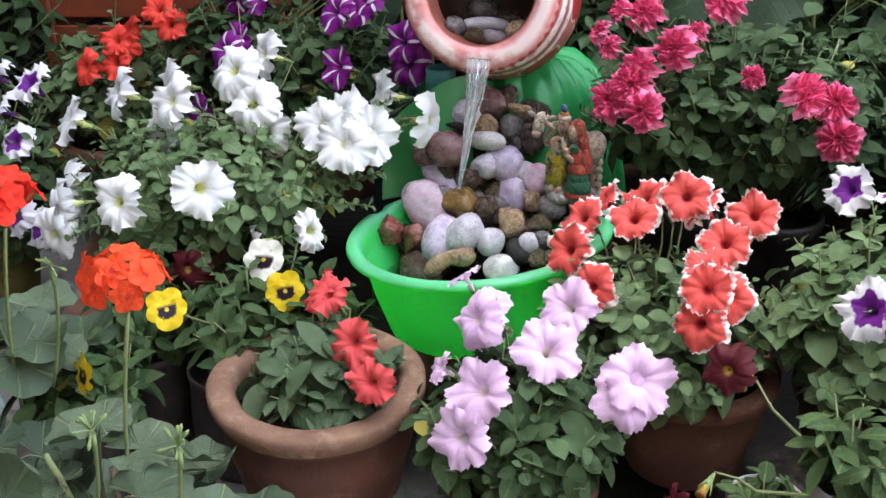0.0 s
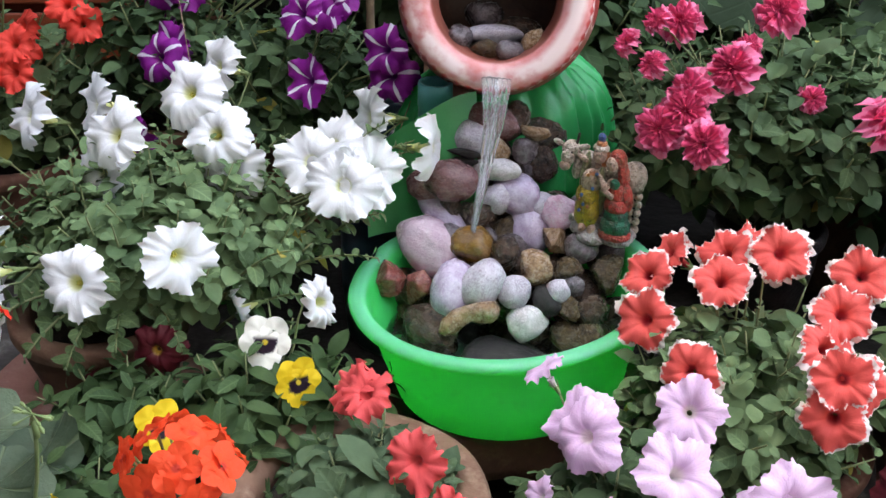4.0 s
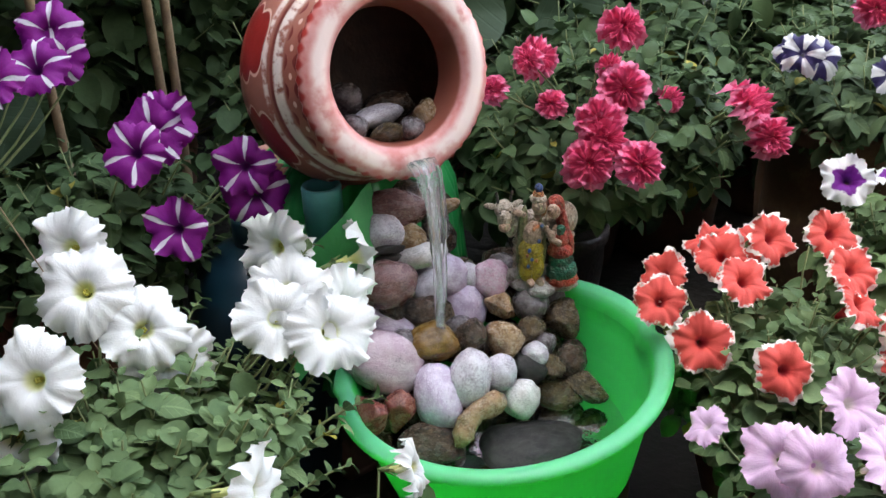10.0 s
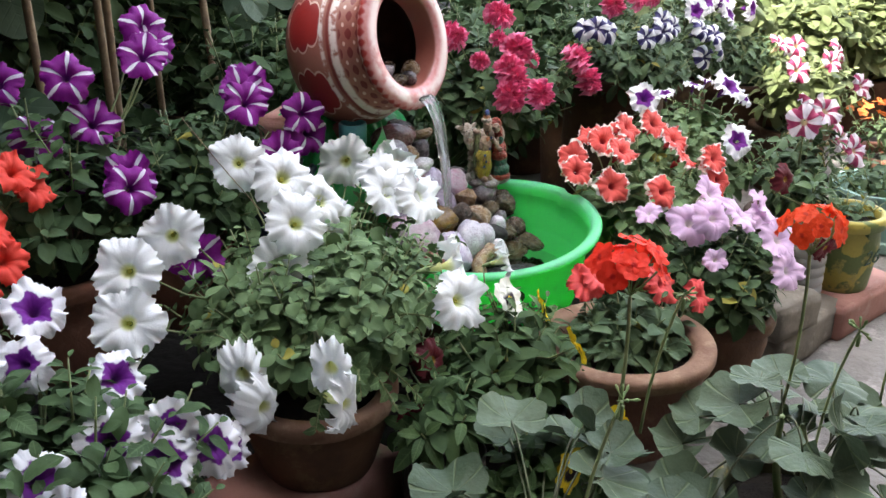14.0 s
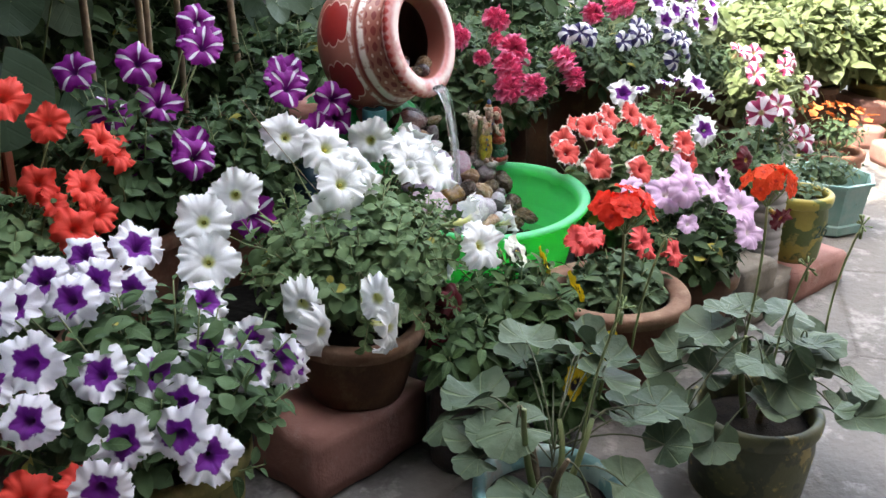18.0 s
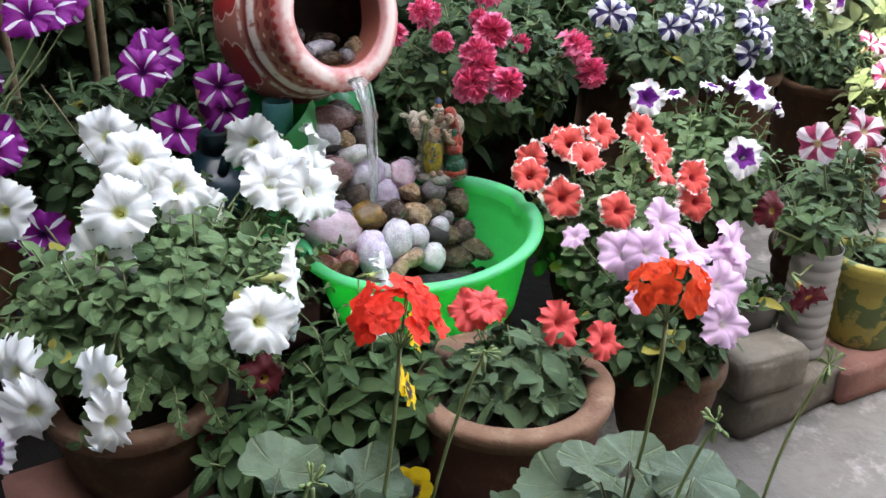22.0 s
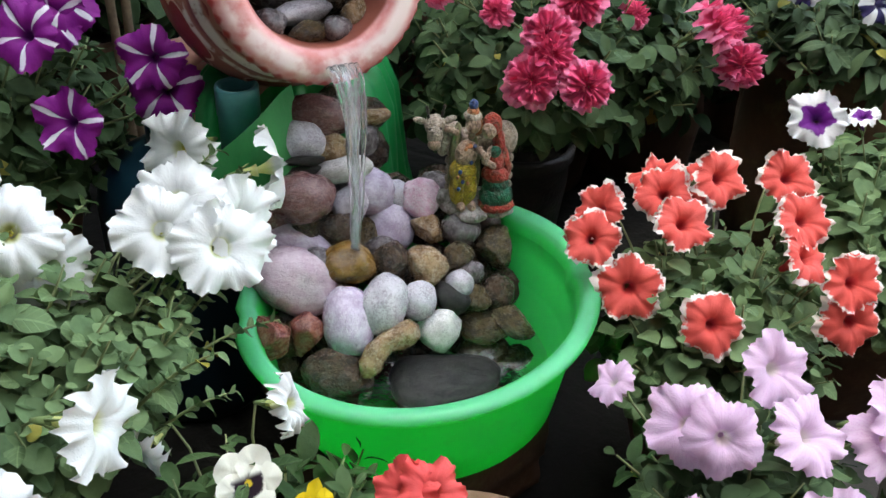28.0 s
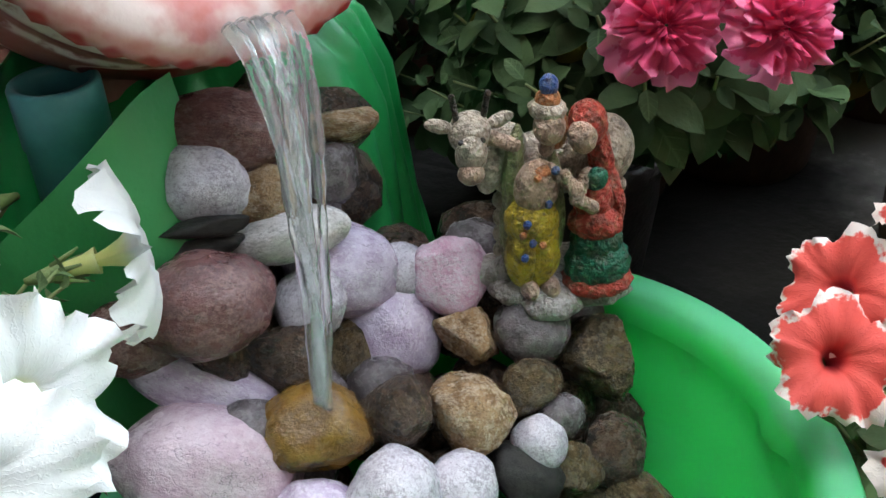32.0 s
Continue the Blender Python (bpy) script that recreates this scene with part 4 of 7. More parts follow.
COBBLES = (
    ((-0.038, 1.357, 0.299), 0.088, 0.068, -20, MAUVE, "large mauve rounded cobble with dark flecks", 0),
    ((-0.012, 1.393, 0.321), 0.076, 0.034, -28, LILAC_S, "long lavender grey cobble", 0),
    ((0.014, 1.331, 0.309), 0.056, 0.050, 6, AMBER, "wet amber brown cobble under the falling water", 0.45),
    ((0.096, 1.365, 0.311), 0.051, 0.062, 20, LILAC_S, "lilac rounded cobble", 0),
    ((0.130, 1.349, 0.337), 0.051, 0.044, 0, PINK_S, "pink mottled cobble", 0.45),
    ((0.120, 1.324, 0.311), 0.042, 0.036, -28, TAN, "small brown wedge-shaped stone", 1.0),
    ((0.051, 1.311, 0.310), 0.040, 0.040, 10, BROWN, "wet dark brown banded cobble", 0.6),
    ((0.087, 1.292, 0.295), 0.045, 0.047, 0, TAN, "tan speckled cobble", 0.6),
    ((0.129, 1.287, 0.291), 0.037, 0.032, 20, OLIVE, "olive brown cobble", 0.35),
    ((0.148, 1.303, 0.313), 0.040, 0.037, 0, GREY_S, "dark grey round cobble", 0),
    ((0.172, 1.277, 0.292), 0.049, 0.052, 10, OLIVE, "brown wet cobble at the tub edge", 0.7),
    ((0.019, 1.283, 0.280), 0.046, 0.060, -18, PALE, "pale grey egg-shaped cobble", 0),
    ((-0.018, 1.298, 0.266), 0.051, 0.072, 4, LILAC_S, "tall lavender grey cobble", 0.15),
    ((0.058, 1.274, 0.271), 0.036, 0.039, 0, PALE, "small pale grey cobble", 0),
    ((0.070, 1.251, 0.239), 0.046, 0.048, 0, WHITE_S, "white rough stone", 0.5),
    ((0.099, 1.266, 0.260), 0.042, 0.035, -32, BLACK_S, "black wet cobble", 0.3),
    ((0.114, 1.268, 0.270), 0.030, 0.030, 0, PALE, "small whitish cobble", 0),
    ((0.127, 1.254, 0.253), 0.030, 0.036, 0, OLIVE, "small brown pebble", 0.5),
    ((0.136, 1.272, 0.276), 0.026, 0.026, 0, GREY_S, "small dark pebble", 0.2),
    ((0.151, 1.240, 0.259), 0.036, 0.038, 25, BROWN, "wet brown stone", 0.6),
    ((0.149, 1.216, 0.233), 0.050, 0.032, -35, OLIVE, "wet olive brown stone at the water", 0.6),
    ((0.126, 1.238, 0.224), 0.052, 0.036, -5, OLIVE, "wet olive stone half under the water", 0.3),
    ((-0.092, 1.326, 0.267), 0.042, 0.054, -5, RED_S, "red angular stone", 0.9),
    ((-0.052, 1.326, 0.254), 0.040, 0.050, 0, RED_S, "dark red angular stone", 0.9),
    ((-0.049, 1.279, 0.228), 0.072, 0.052, -10, BROWN, "brown rough stone low in the tub", 0.5),
    ((-0.007, 1.384, 0.374), 0.066, 0.050, 5, MAROON_S, "maroon rounded cobble", 0),
    ((0.017, 1.420, 0.381), 0.048, 0.014, 0, BLACK_S, "black flat slate piece under another", 0.8),
    ((0.019, 1.418, 0.394), 0.050, 0.013, -2, BLACK_S, "black flat slate piece", 0.8),
    ((0.023, 1.424, 0.414), 0.050, 0.044, -15, PALE, "pale grey veined cobble", 0.3),
    ((0.052, 1.434, 0.431), 0.078, 0.042, -8, MAROON_S, "flat maroon cobble", 0),
    ((0.056, 1.412, 0.400), 0.037, 0.033, 0, TAN, "brown speckled cobble", 0.4),
    ((0.093, 1.404, 0.403), 0.036, 0.035, 0, GREY_S, "dark grey cobble", 0.3),
    ((0.108, 1.408, 0.424), 0.046, 0.021, -8, TAN, "flat brown stone", 0.6),
    ((0.058, 1.398, 0.380), 0.057, 0.026, 6, WHITE_S, "flat cream cobble", 0),
    ((0.080, 1.386, 0.350), 0.062, 0.048, -12, LILAC_S, "large lavender cobble", 0),
    ((0.052, 1.378, 0.348), 0.040, 0.040, 0, PALE, "pale wet cobble behind the falling water", 0.4),
    ((0.026, 1.369, 0.330), 0.054, 0.044, 0, BROWN, "wet dark brown stone behind the falling water", 0.7),
    ((-0.002, 1.385, 0.338), 0.026, 0.032, 20, BROWN, "small wet dark stone", 0.7),
    ((-0.030, 1.415, 0.352), 0.052, 0.038, 0, MAROON_S, "maroon cobble at the back of the tub", 0),
    ((0.113, 1.378, 0.335), 0.036, 0.032, 0, PALE, "pale cobble behind the pink one", 0),
    ((0.164, 1.362, 0.334), 0.040, 0.034, 0, GREY_S, "grey rough stone beside the figurine", 0.4),
    ((0.195, 1.315, 0.300), 0.050, 0.044, 0, GREY_S, "dark grey cobble carrying the figurine", 0),
)
for i, (at, w, h, tilt, mat, label, sharp) in enumerate(COBBLES):
    cobble(at, w * 1.13, h * 1.13, tilt, mat, label + " in the fountain heap", sharp, 0.95, i + 1)
rnd = random.Random(17)
# Hidden filler behind each cobble, kept dark brown to imitate shade in the gaps.
for i, (at, w, h, tilt, mat, label, sharp) in enumerate(COBBLES):
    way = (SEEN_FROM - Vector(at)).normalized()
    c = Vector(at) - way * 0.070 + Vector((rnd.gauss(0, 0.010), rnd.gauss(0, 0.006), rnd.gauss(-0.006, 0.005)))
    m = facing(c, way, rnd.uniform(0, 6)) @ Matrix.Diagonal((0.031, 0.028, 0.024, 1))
    tagged(put("cobble", stone_mesh("cobble", BROWN, 300 + i, 0.3, 2), None, m), "hidden filler cobble, dark for shade in the gaps", "stone", "fountain cobbles")
# The bone-shaped stone, the slate and the stones that fill the heap.
spine = [(-0.026, 1.262, 0.219), (-0.016, 1.267, 0.227), (-0.004, 1.272, 0.236), (0.010, 1.271, 0.243), (0.024, 1.267, 0.247), (0.036, 1.260, 0.249), (0.043, 1.256, 0.249)]
bone_v, bone_f = tube([Vector(p) / 0.03 for p in spine], [0.18, 0.42, 0.40, 0.36, 0.44, 0.46, 0.22], 20)
bone = mesh_of("cobble", [Vector(p) * (1 + 0.0012 * noise.noise(Vector(p) * 3.0)) + Vector((0.10, 0.10, 0.10)) * noise.noise(Vector(p) * 2.1) for p in bone_v], bone_f, TAN)
tagged(put("cobble", bone, None, Matrix.Scale(0.03, 4)), "bone-shaped tan wet stone", "stone", "fountain cobbles")
tagged(put("slate", stone_mesh("slate", BLACK_S, 77, 0.5), None, pose(0.052, 1.219, 0.194, 5, 4, -28) @ Matrix.Diagonal((0.080, 0.050, 0.019, 1))), "dark flat wet slate lying in the tub", "stone", "fountain cobbles")
rnd = random.Random(4)
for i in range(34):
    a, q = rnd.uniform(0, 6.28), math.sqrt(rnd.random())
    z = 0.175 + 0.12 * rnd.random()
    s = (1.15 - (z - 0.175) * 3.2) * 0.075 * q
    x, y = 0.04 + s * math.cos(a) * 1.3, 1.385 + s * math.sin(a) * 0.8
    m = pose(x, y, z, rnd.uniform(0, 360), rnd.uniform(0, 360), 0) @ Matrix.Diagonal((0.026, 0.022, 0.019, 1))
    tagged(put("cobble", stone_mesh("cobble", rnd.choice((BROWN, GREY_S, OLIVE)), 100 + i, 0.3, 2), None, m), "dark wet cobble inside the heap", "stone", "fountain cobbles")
for i in range(9):
    m = pose(0.03 + 0.09 * rnd.random(), 1.44 + 0.05 * rnd.random(), 0.30 + 0.015 * i, rnd.uniform(0, 360), 0, rnd.uniform(0, 360)) @ Matrix.Diagonal((0.036, 0.03, 0.02, 1))
    tagged(put("cobble", stone_mesh("cobble", rnd.choice((BROWN, GREY_S, MAROON_S)), 150 + i, 0.3, 2), None, m), "dark cobble stacked behind the heap", "stone", "fountain cobbles")


# ---- the tilted painted pot ----
def matka():
    C, axis = Vector((0.053, 1.415, 0.597)), Vector((-0.225, -0.945, 0.236)).normalized()
    k = Nodes("painted_clay", 0.30, 0.5)
    x, y, z = k.xyz()
    a = k.math("ARCTAN2", y, x)
    r = k.math("SQRT", k.math("ADD", k.math("POWER", x, 2.0), k.math("POWER", y, 2.0)))
    n1, n2 = k.noise(28, detail=5), k.noise(70, detail=4)
    s = k.math("ADD", k.math("MULTIPLY", z, -1.40), k.math("MULTIPLY", k.math("SUBTRACT", n1, 0.5), 0.010))
    col = k.mix(k.step(k.noise(10, detail=5), 0.35, 0.7), (0.42, 0.165, 0.12), (0.32, 0.10, 0.075))

    def band(lo, hi, colour, over, soft=0.0025, torn=0.0):
        f = k.math("MULTIPLY", k.step(s, lo - soft, lo + soft), k.step(s, hi + soft, hi - soft))
        if torn:
            f = k.math("MULTIPLY", f, k.step(n2, torn - 0.06, torn + 0.1))
        return k.mix(f, over, colour)

    # Dark red leaves with pale outlines round the belly.
    turn = k.math("MULTIPLY", k.math("ADD", a, 3.1416), 1.114)
    cell = k.math("SUBTRACT", k.math("FRACT", turn), 0.5)
    lean = k.math("DIVIDE", k.math("SUBTRACT", s, 0.168), 0.052)
    blob = k.math("ADD", k.math("POWER", k.math("MULTIPLY", cell, 2.6), 2.0), k.math("POWER", lean, 2.0))
    blob = k.math("SUBTRACT", blob, k.math("MULTIPLY", k.math("ABSOLUTE", k.math("SINE", k.math("MULTIPLY", s, 105.0))), 0.35))
    col = k.mix(k.step(blob, 0.80, 0.74), col, (0.72, 0.50, 0.42))
    col = k.mix(k.step(blob, 0.66, 0.60), col, (0.30, 0.022, 0.02))
    col = band(0.088, 0.101, (0.82, 0.72, 0.68), col, torn=0.40)
    col = band(0.104, 0.110, (0.26, 0.045, 0.035), col)
    col = band(0.116, 0.124, (0.80, 0.70, 0.66), col, torn=0.42)
    # Painted dots on the shoulder.
    dots = k.math("ADD", k.math("POWER", k.math("SINE", k.math("MULTIPLY", a, 11.0)), 2.0), k.math("POWER", k.math("SINE", k.math("MULTIPLY", k.math("SUBTRACT", s, 0.064), 145.0)), 2.0))
    shoulder = k.math("MULTIPLY", k.step(s, 0.042, 0.046), k.step(s, 0.086, 0.082))
    col = k.mix(k.math("MULTIPLY", shoulder, k.step(dots, 0.75, 0.60)), col, (0.20, 0.025, 0.022))
    col = k.mix(k.math("MULTIPLY", shoulder, k.step(dots, 1.80, 1.92)), col, (0.72, 0.50, 0.42))
    col = band(0.030, 0.042, (0.80, 0.66, 0.60), col, torn=0.44)
    # The lip: pink and white on its face, red along the outer edge.
    lip = k.step(s, 0.030, 0.026)
    ring = k.math("ADD", k.math("DIVIDE", k.math("SUBTRACT", r, 0.083), 0.033), k.math("MULTIPLY", k.math("SUBTRACT", k.noise(11, detail=3), 0.5), 0.6))
    white = k.step(k.math("ABSOLUTE", k.math("SUBTRACT", ring, 0.45)), 0.42, 0.12)
    white = k.math("MULTIPLY", white, k.step(k.noise(16, detail=5), 0.36, 0.50))
    face = k.mix(k.step(n2, 0.35, 0.65), (0.56, 0.19, 0.18), (0.62, 0.30, 0.29))
    face = k.mix(white, face, (0.82, 0.66, 0.64))
    face = k.mix(k.step(k.math("ADD", r, k.math("MULTIPLY", k.math("SINE", k.math("MULTIPLY", a, 44.0)), 0.0017)), 0.1125, 0.1160), face, (0.42, 0.035, 0.03))
    col = k.mix(lip, col, face)
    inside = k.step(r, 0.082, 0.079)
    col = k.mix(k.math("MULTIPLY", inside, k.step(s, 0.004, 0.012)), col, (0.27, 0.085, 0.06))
    k.set("Base Color", col)
    k.set("Roughness", k.math("ADD", 0.20, k.math("MULTIPLY", n2, 0.35)))
    k.bump(k.math("ADD", k.noise(45, detail=4), k.math("MULTIPLY", n2, 0.5)), 0.18, 0.004)
    prof = [(0.0765, -0.060), (0.0775, -0.03), (0.0795, -0.012), (0.083, -0.003), (0.092, 0.001), (0.103, 0.001), (0.112, -0.004), (0.1165, -0.012), (0.1150, -0.020), (0.110, -0.026), (0.104, -0.032), (0.102, -0.042),
            (0.104, -0.055), (0.109, -0.070), (0.116, -0.086), (0.1185, -0.090), (0.124, -0.101), (0.1235, -0.106), (0.127, -0.116), (0.131, -0.126), (0.1375, -0.150), (0.139, -0.175), (0.135, -0.205), (0.122, -0.235),
            (0.098, -0.260), (0.06, -0.276), (0.0, -0.281)]
    prof = [(r0 if z0 > -0.04 else r0 * 0.955, 0.715 * z0) for r0, z0 in prof]
    v, f = lathe(prof, 110, closed=False)
    out = []
    for x, y, z in v:
        a, r = math.atan2(y, x), math.hypot(x, y)
        if -0.017 < z < -0.004 and r > 0.1:
            q = 1 + 0.012 * math.sin(44 * a)
            x, y = x * q, y * q
        out.append((x, y, z))
    inner = [(0.080, -0.060), (0.088, -0.075), (0.110, -0.105), (0.122, -0.15), (0.124, -0.18), (0.108, -0.225), (0.07, -0.258), (0.0, -0.265)]
    t = thing("clay_water_pot", C - axis * 0.13 - Vector((0, 0, 0.13)), "red painted clay water pot tipped sideways, white bands and leaves", "pot")
    m = facing(C, axis)
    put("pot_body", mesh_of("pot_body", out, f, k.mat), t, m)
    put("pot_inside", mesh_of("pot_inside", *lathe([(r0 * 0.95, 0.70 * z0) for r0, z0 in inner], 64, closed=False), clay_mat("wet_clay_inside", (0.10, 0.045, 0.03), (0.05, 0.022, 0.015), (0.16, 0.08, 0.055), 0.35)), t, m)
    # Stones that lie in its mouth.
    down = (Vector((0, 0, -1)) + axis * 0.236).normalized()
    side = axis.cross(down).normalized()
    rnd = random.Random(8)
    for i, (u, dd, back, w, h, mat) in enumerate(((-0.045, 0.055, 0.05, 0.030, 0.018, GREY_S), (-0.01, 0.066, 0.035, 0.022, 0.014, OLIVE), (0.02, 0.066, 0.03, 0.024, 0.016, GREY_S), (0.05, 0.055, 0.05, 0.026, 0.018, TAN),
                                                  (0.0, 0.05, 0.075, 0.045, 0.016, PALE), (-0.04, 0.062, 0.09, 0.035, 0.022, GREY_S), (0.03, 0.042, 0.10, 0.040, 0.020, BROWN), (-0.015, 0.030, 0.12, 0.042, 0.024, GREY_S))):
        at = C - axis * back + down * dd + side * u
        s = put("cobble", stone_mesh("cobble", mat, 200 + i, 0.4), None, facing(at, -down, rnd.uniform(0, 6)) @ Matrix.Diagonal((w, w * 0.6, h, 1)))
        tagged(s, "wet stone lying in the mouth of the clay pot", "stone", "stones in the clay pot")
    # Falling water: a braided, narrowing sheet.
    lip = C + down * 0.099 + axis * 0.004
    start, end = lip + Vector((0.006, 0, 0)), Vector((0.022, 1.336, 0.322))
    pieces = []
    for b, (off, rad, tw) in enumerate(((-0.015, 0.0048, 0.5), (-0.009, 0.0052, -0.4), (-0.003, 0.0050, 0.6), (0.003, 0.0052, -0.7), (0.009, 0.0050, 0.5), (0.015, 0.0046, -0.4), (0.0, 0.0036, 2.0))):
        pts, rr = [], []
        for i in range(41):
            t = i / 40
            p = start.lerp(end, t)
            p.y = start.y + (end.y - start.y) * math.sqrt(t)
            p.x = start.x + (end.x - start.x) * t
            p += side * off * 1.0 * (1 - 0.86 * t ** 0.7) * math.cos(tw * 3 * t) + Vector((0, off * 0.35 * math.sin(5 * t * tw), 0))
            pts.append(p)
            rr.append(rad * 0.76 * (1 - 0.45 * t) * (1 + 0.20 * math.sin(34 * t * tw + b) + 0.12 * math.sin(61 * t + 2 * b)))
        pieces.append(tube(pts, rr, 10))
    put_w = Nodes("falling_water", 0.05, 0.5)
    put_w.set("Base Color", (0.99, 1.0, 1.0, 1)).set("Transmission Weight", 0.94).set("IOR", 1.33)
    put_w.bump(put_w.noise(90, stretch=(3, 3, 0.7)), 0.3, 0.003)
    wtr = put("falling_water", mesh_of("falling_water", *joined(pieces), put_w.mat), None, Matrix())
    tagged(wtr, "clear water pouring from the clay pot onto the cobbles", "water")
    wtr.visible_shadow = False


matka()


# ---- what stands under and beside the tilted pot ----
def cloth():
    k = Nodes("green_sheet", 0.30, 0.5)
    col = k.mix(k.step(k.noise(14, detail=4), 0.3, 0.7), (0.02, 0.30, 0.07), (0.045, 0.44, 0.13))
    k.set("Base Color", col)
    k.bump(k.noise(30, detail=5), 0.5, 0.006)
    mat = k.sheer((0.04, 0.46, 0.11), 0.30)
    verts, faces, seg = [], [], 220
    rows = ((0.466, 0.050), (0.458, 0.098), (0.430, 0.132), (0.39, 0.150), (0.34, 0.156), (0.29, 0.162), (0.24, 0.168), (0.18, 0.174))
    for j, (z, r) in enumerate(rows):
        for i in range(seg):
            a = 2 * math.pi * i / seg
            fold = (0.0035 + 0.0013 * j) * (1.6 * abs(math.sin(7 * a + 0.9 * math.sin(3 * a) + 0.12 * j)) - 1.0 + 0.9 * abs(math.sin(13 * a + 1.3 * math.sin(2 * a) + 1.0 - 0.1 * j)) + 0.8 * math.sin(4 * a + 0.2 * j))
            verts.append((0.114 + (r * 0.92 + fold * 1.6) * 1.02 * math.cos(a), 1.585 + (r * 0.95 + fold * 1.3) * 0.86 * math.sin(a), z + 0.006 * math.sin(6 * a)))
    for j in range(len(rows) - 1):
        for i in range(seg):
            k2 = (i + 1) % seg
            faces.append((j * seg + i, j * seg + k2, (j + 1) * seg + k2, (j + 1) * seg + i))
    c = new("plastic_sheet", mesh_of("plastic_sheet", verts, faces, mat))
    tagged(c, "green plastic sheet draped over the stand below the clay pot", "sheet")
    # The loose flap beside the pipe.
    verts, faces = [], []
    for j in range(9):
        for i in range(13):
            u, w = i / 12, j / 8
            x = -0.100 + 0.145 * u
            z = 0.26 + (0.10 + 0.098 * math.sin(min(1, u * 1.15) * 1.57)) * w
            verts.append((x, 1.445 + 0.02 * math.sin(5 * u + 2 * w) - 0.02 * u + 0.03 * w, z))
    for j in range(8):
        for i in range(12):
            q = j * 13 + i
            faces.append((q, q + 1, q + 14, q + 13))
    k2 = Nodes("thin_green_sheet", 0.35, 0.5)
    k2.set("Base Color", k2.mix(k2.noise(20), (0.05, 0.34, 0.10), (0.10, 0.42, 0.15)))
    k2.bump(k2.noise(40, detail=4), 0.5, 0.006)
    put("flap", mesh_of("flap", verts, faces, k2.sheer((0.12, 0.55, 0.18), 0.35)), c, Matrix(), "lighter green loose flap")
    st = thing("brick_stand", (0.095, 1.55, 0), "stack of red bricks under the green sheet", "stand")
    for lay in range(6):
        for s in (-1, 1):
            m = pose(0.095 + (0 if lay % 2 else s * 0.045), 1.60 + (s * 0.045 if lay % 2 else 0), 0.0375 + 0.0752 * lay, 0, 0, 0 if lay % 2 else 90)
            part("brick", brick_bm((0.18, 0.086, 0.074), lay * 2 + s), BRICK, st, "", m)


cloth()
PVC = plain_mat("teal_pvc", (0.12, 0.40, 0.42), (0.08, 0.30, 0.32), 0.35, 20, 0.08)
pipe_v, pipe_f = lathe([(0.0185, 0.0), (0.0225, 0.0), (0.0225, 0.16), (0.0235, 0.161), (0.0235, 0.192), (0.0225, 0.194), (0.0195, 0.194), (0.0185, 0.19), (0.0185, 0.0)], 32, closed=False)
tagged(put("pipe", mesh_of("pipe", pipe_v, pipe_f, PVC), None, pose(-0.005, 1.497, 0.268)), "short upright teal plastic pipe with an open end", "pipe")
JUG = plain_mat("navy_teal_plastic", (0.006, 0.026, 0.045), (0.008, 0.034, 0.05), 0.3, 12, 0.1)
jug = thing("water_can", (-0.035, 1.60, 0), "dark blue-green ribbed plastic water can", "can")
put("can_body", mesh_of("can_body", *lathe([(0.0, 0), (0.080, 0.0), (0.086, 0.01), (0.094, 0.10), (0.090, 0.108), (0.094, 0.116), (0.094, 0.20), (0.090, 0.208), (0.094, 0.216), (0.094, 0.30), (0.088, 0.325), (0.060, 0.352), (0.036, 0.365), (0.030, 0.368), (0.0, 0.368)], 48, 0.004, 2, False), JUG), jug, pose(-0.035, 1.60, 0))
put("neck", mesh_of("neck", *lathe([(0.024, 0.366), (0.028, 0.368), (0.028, 0.40), (0.024, 0.402)], 32), JUG), jug, pose(-0.035, 1.60, 0))
put("handle", mesh_of("handle", *tube(bend((-0.075, 1.555, 0.35), (-0.02, 1.55, 0.35), 0.04), 0.008, 8), JUG), jug, Matrix())


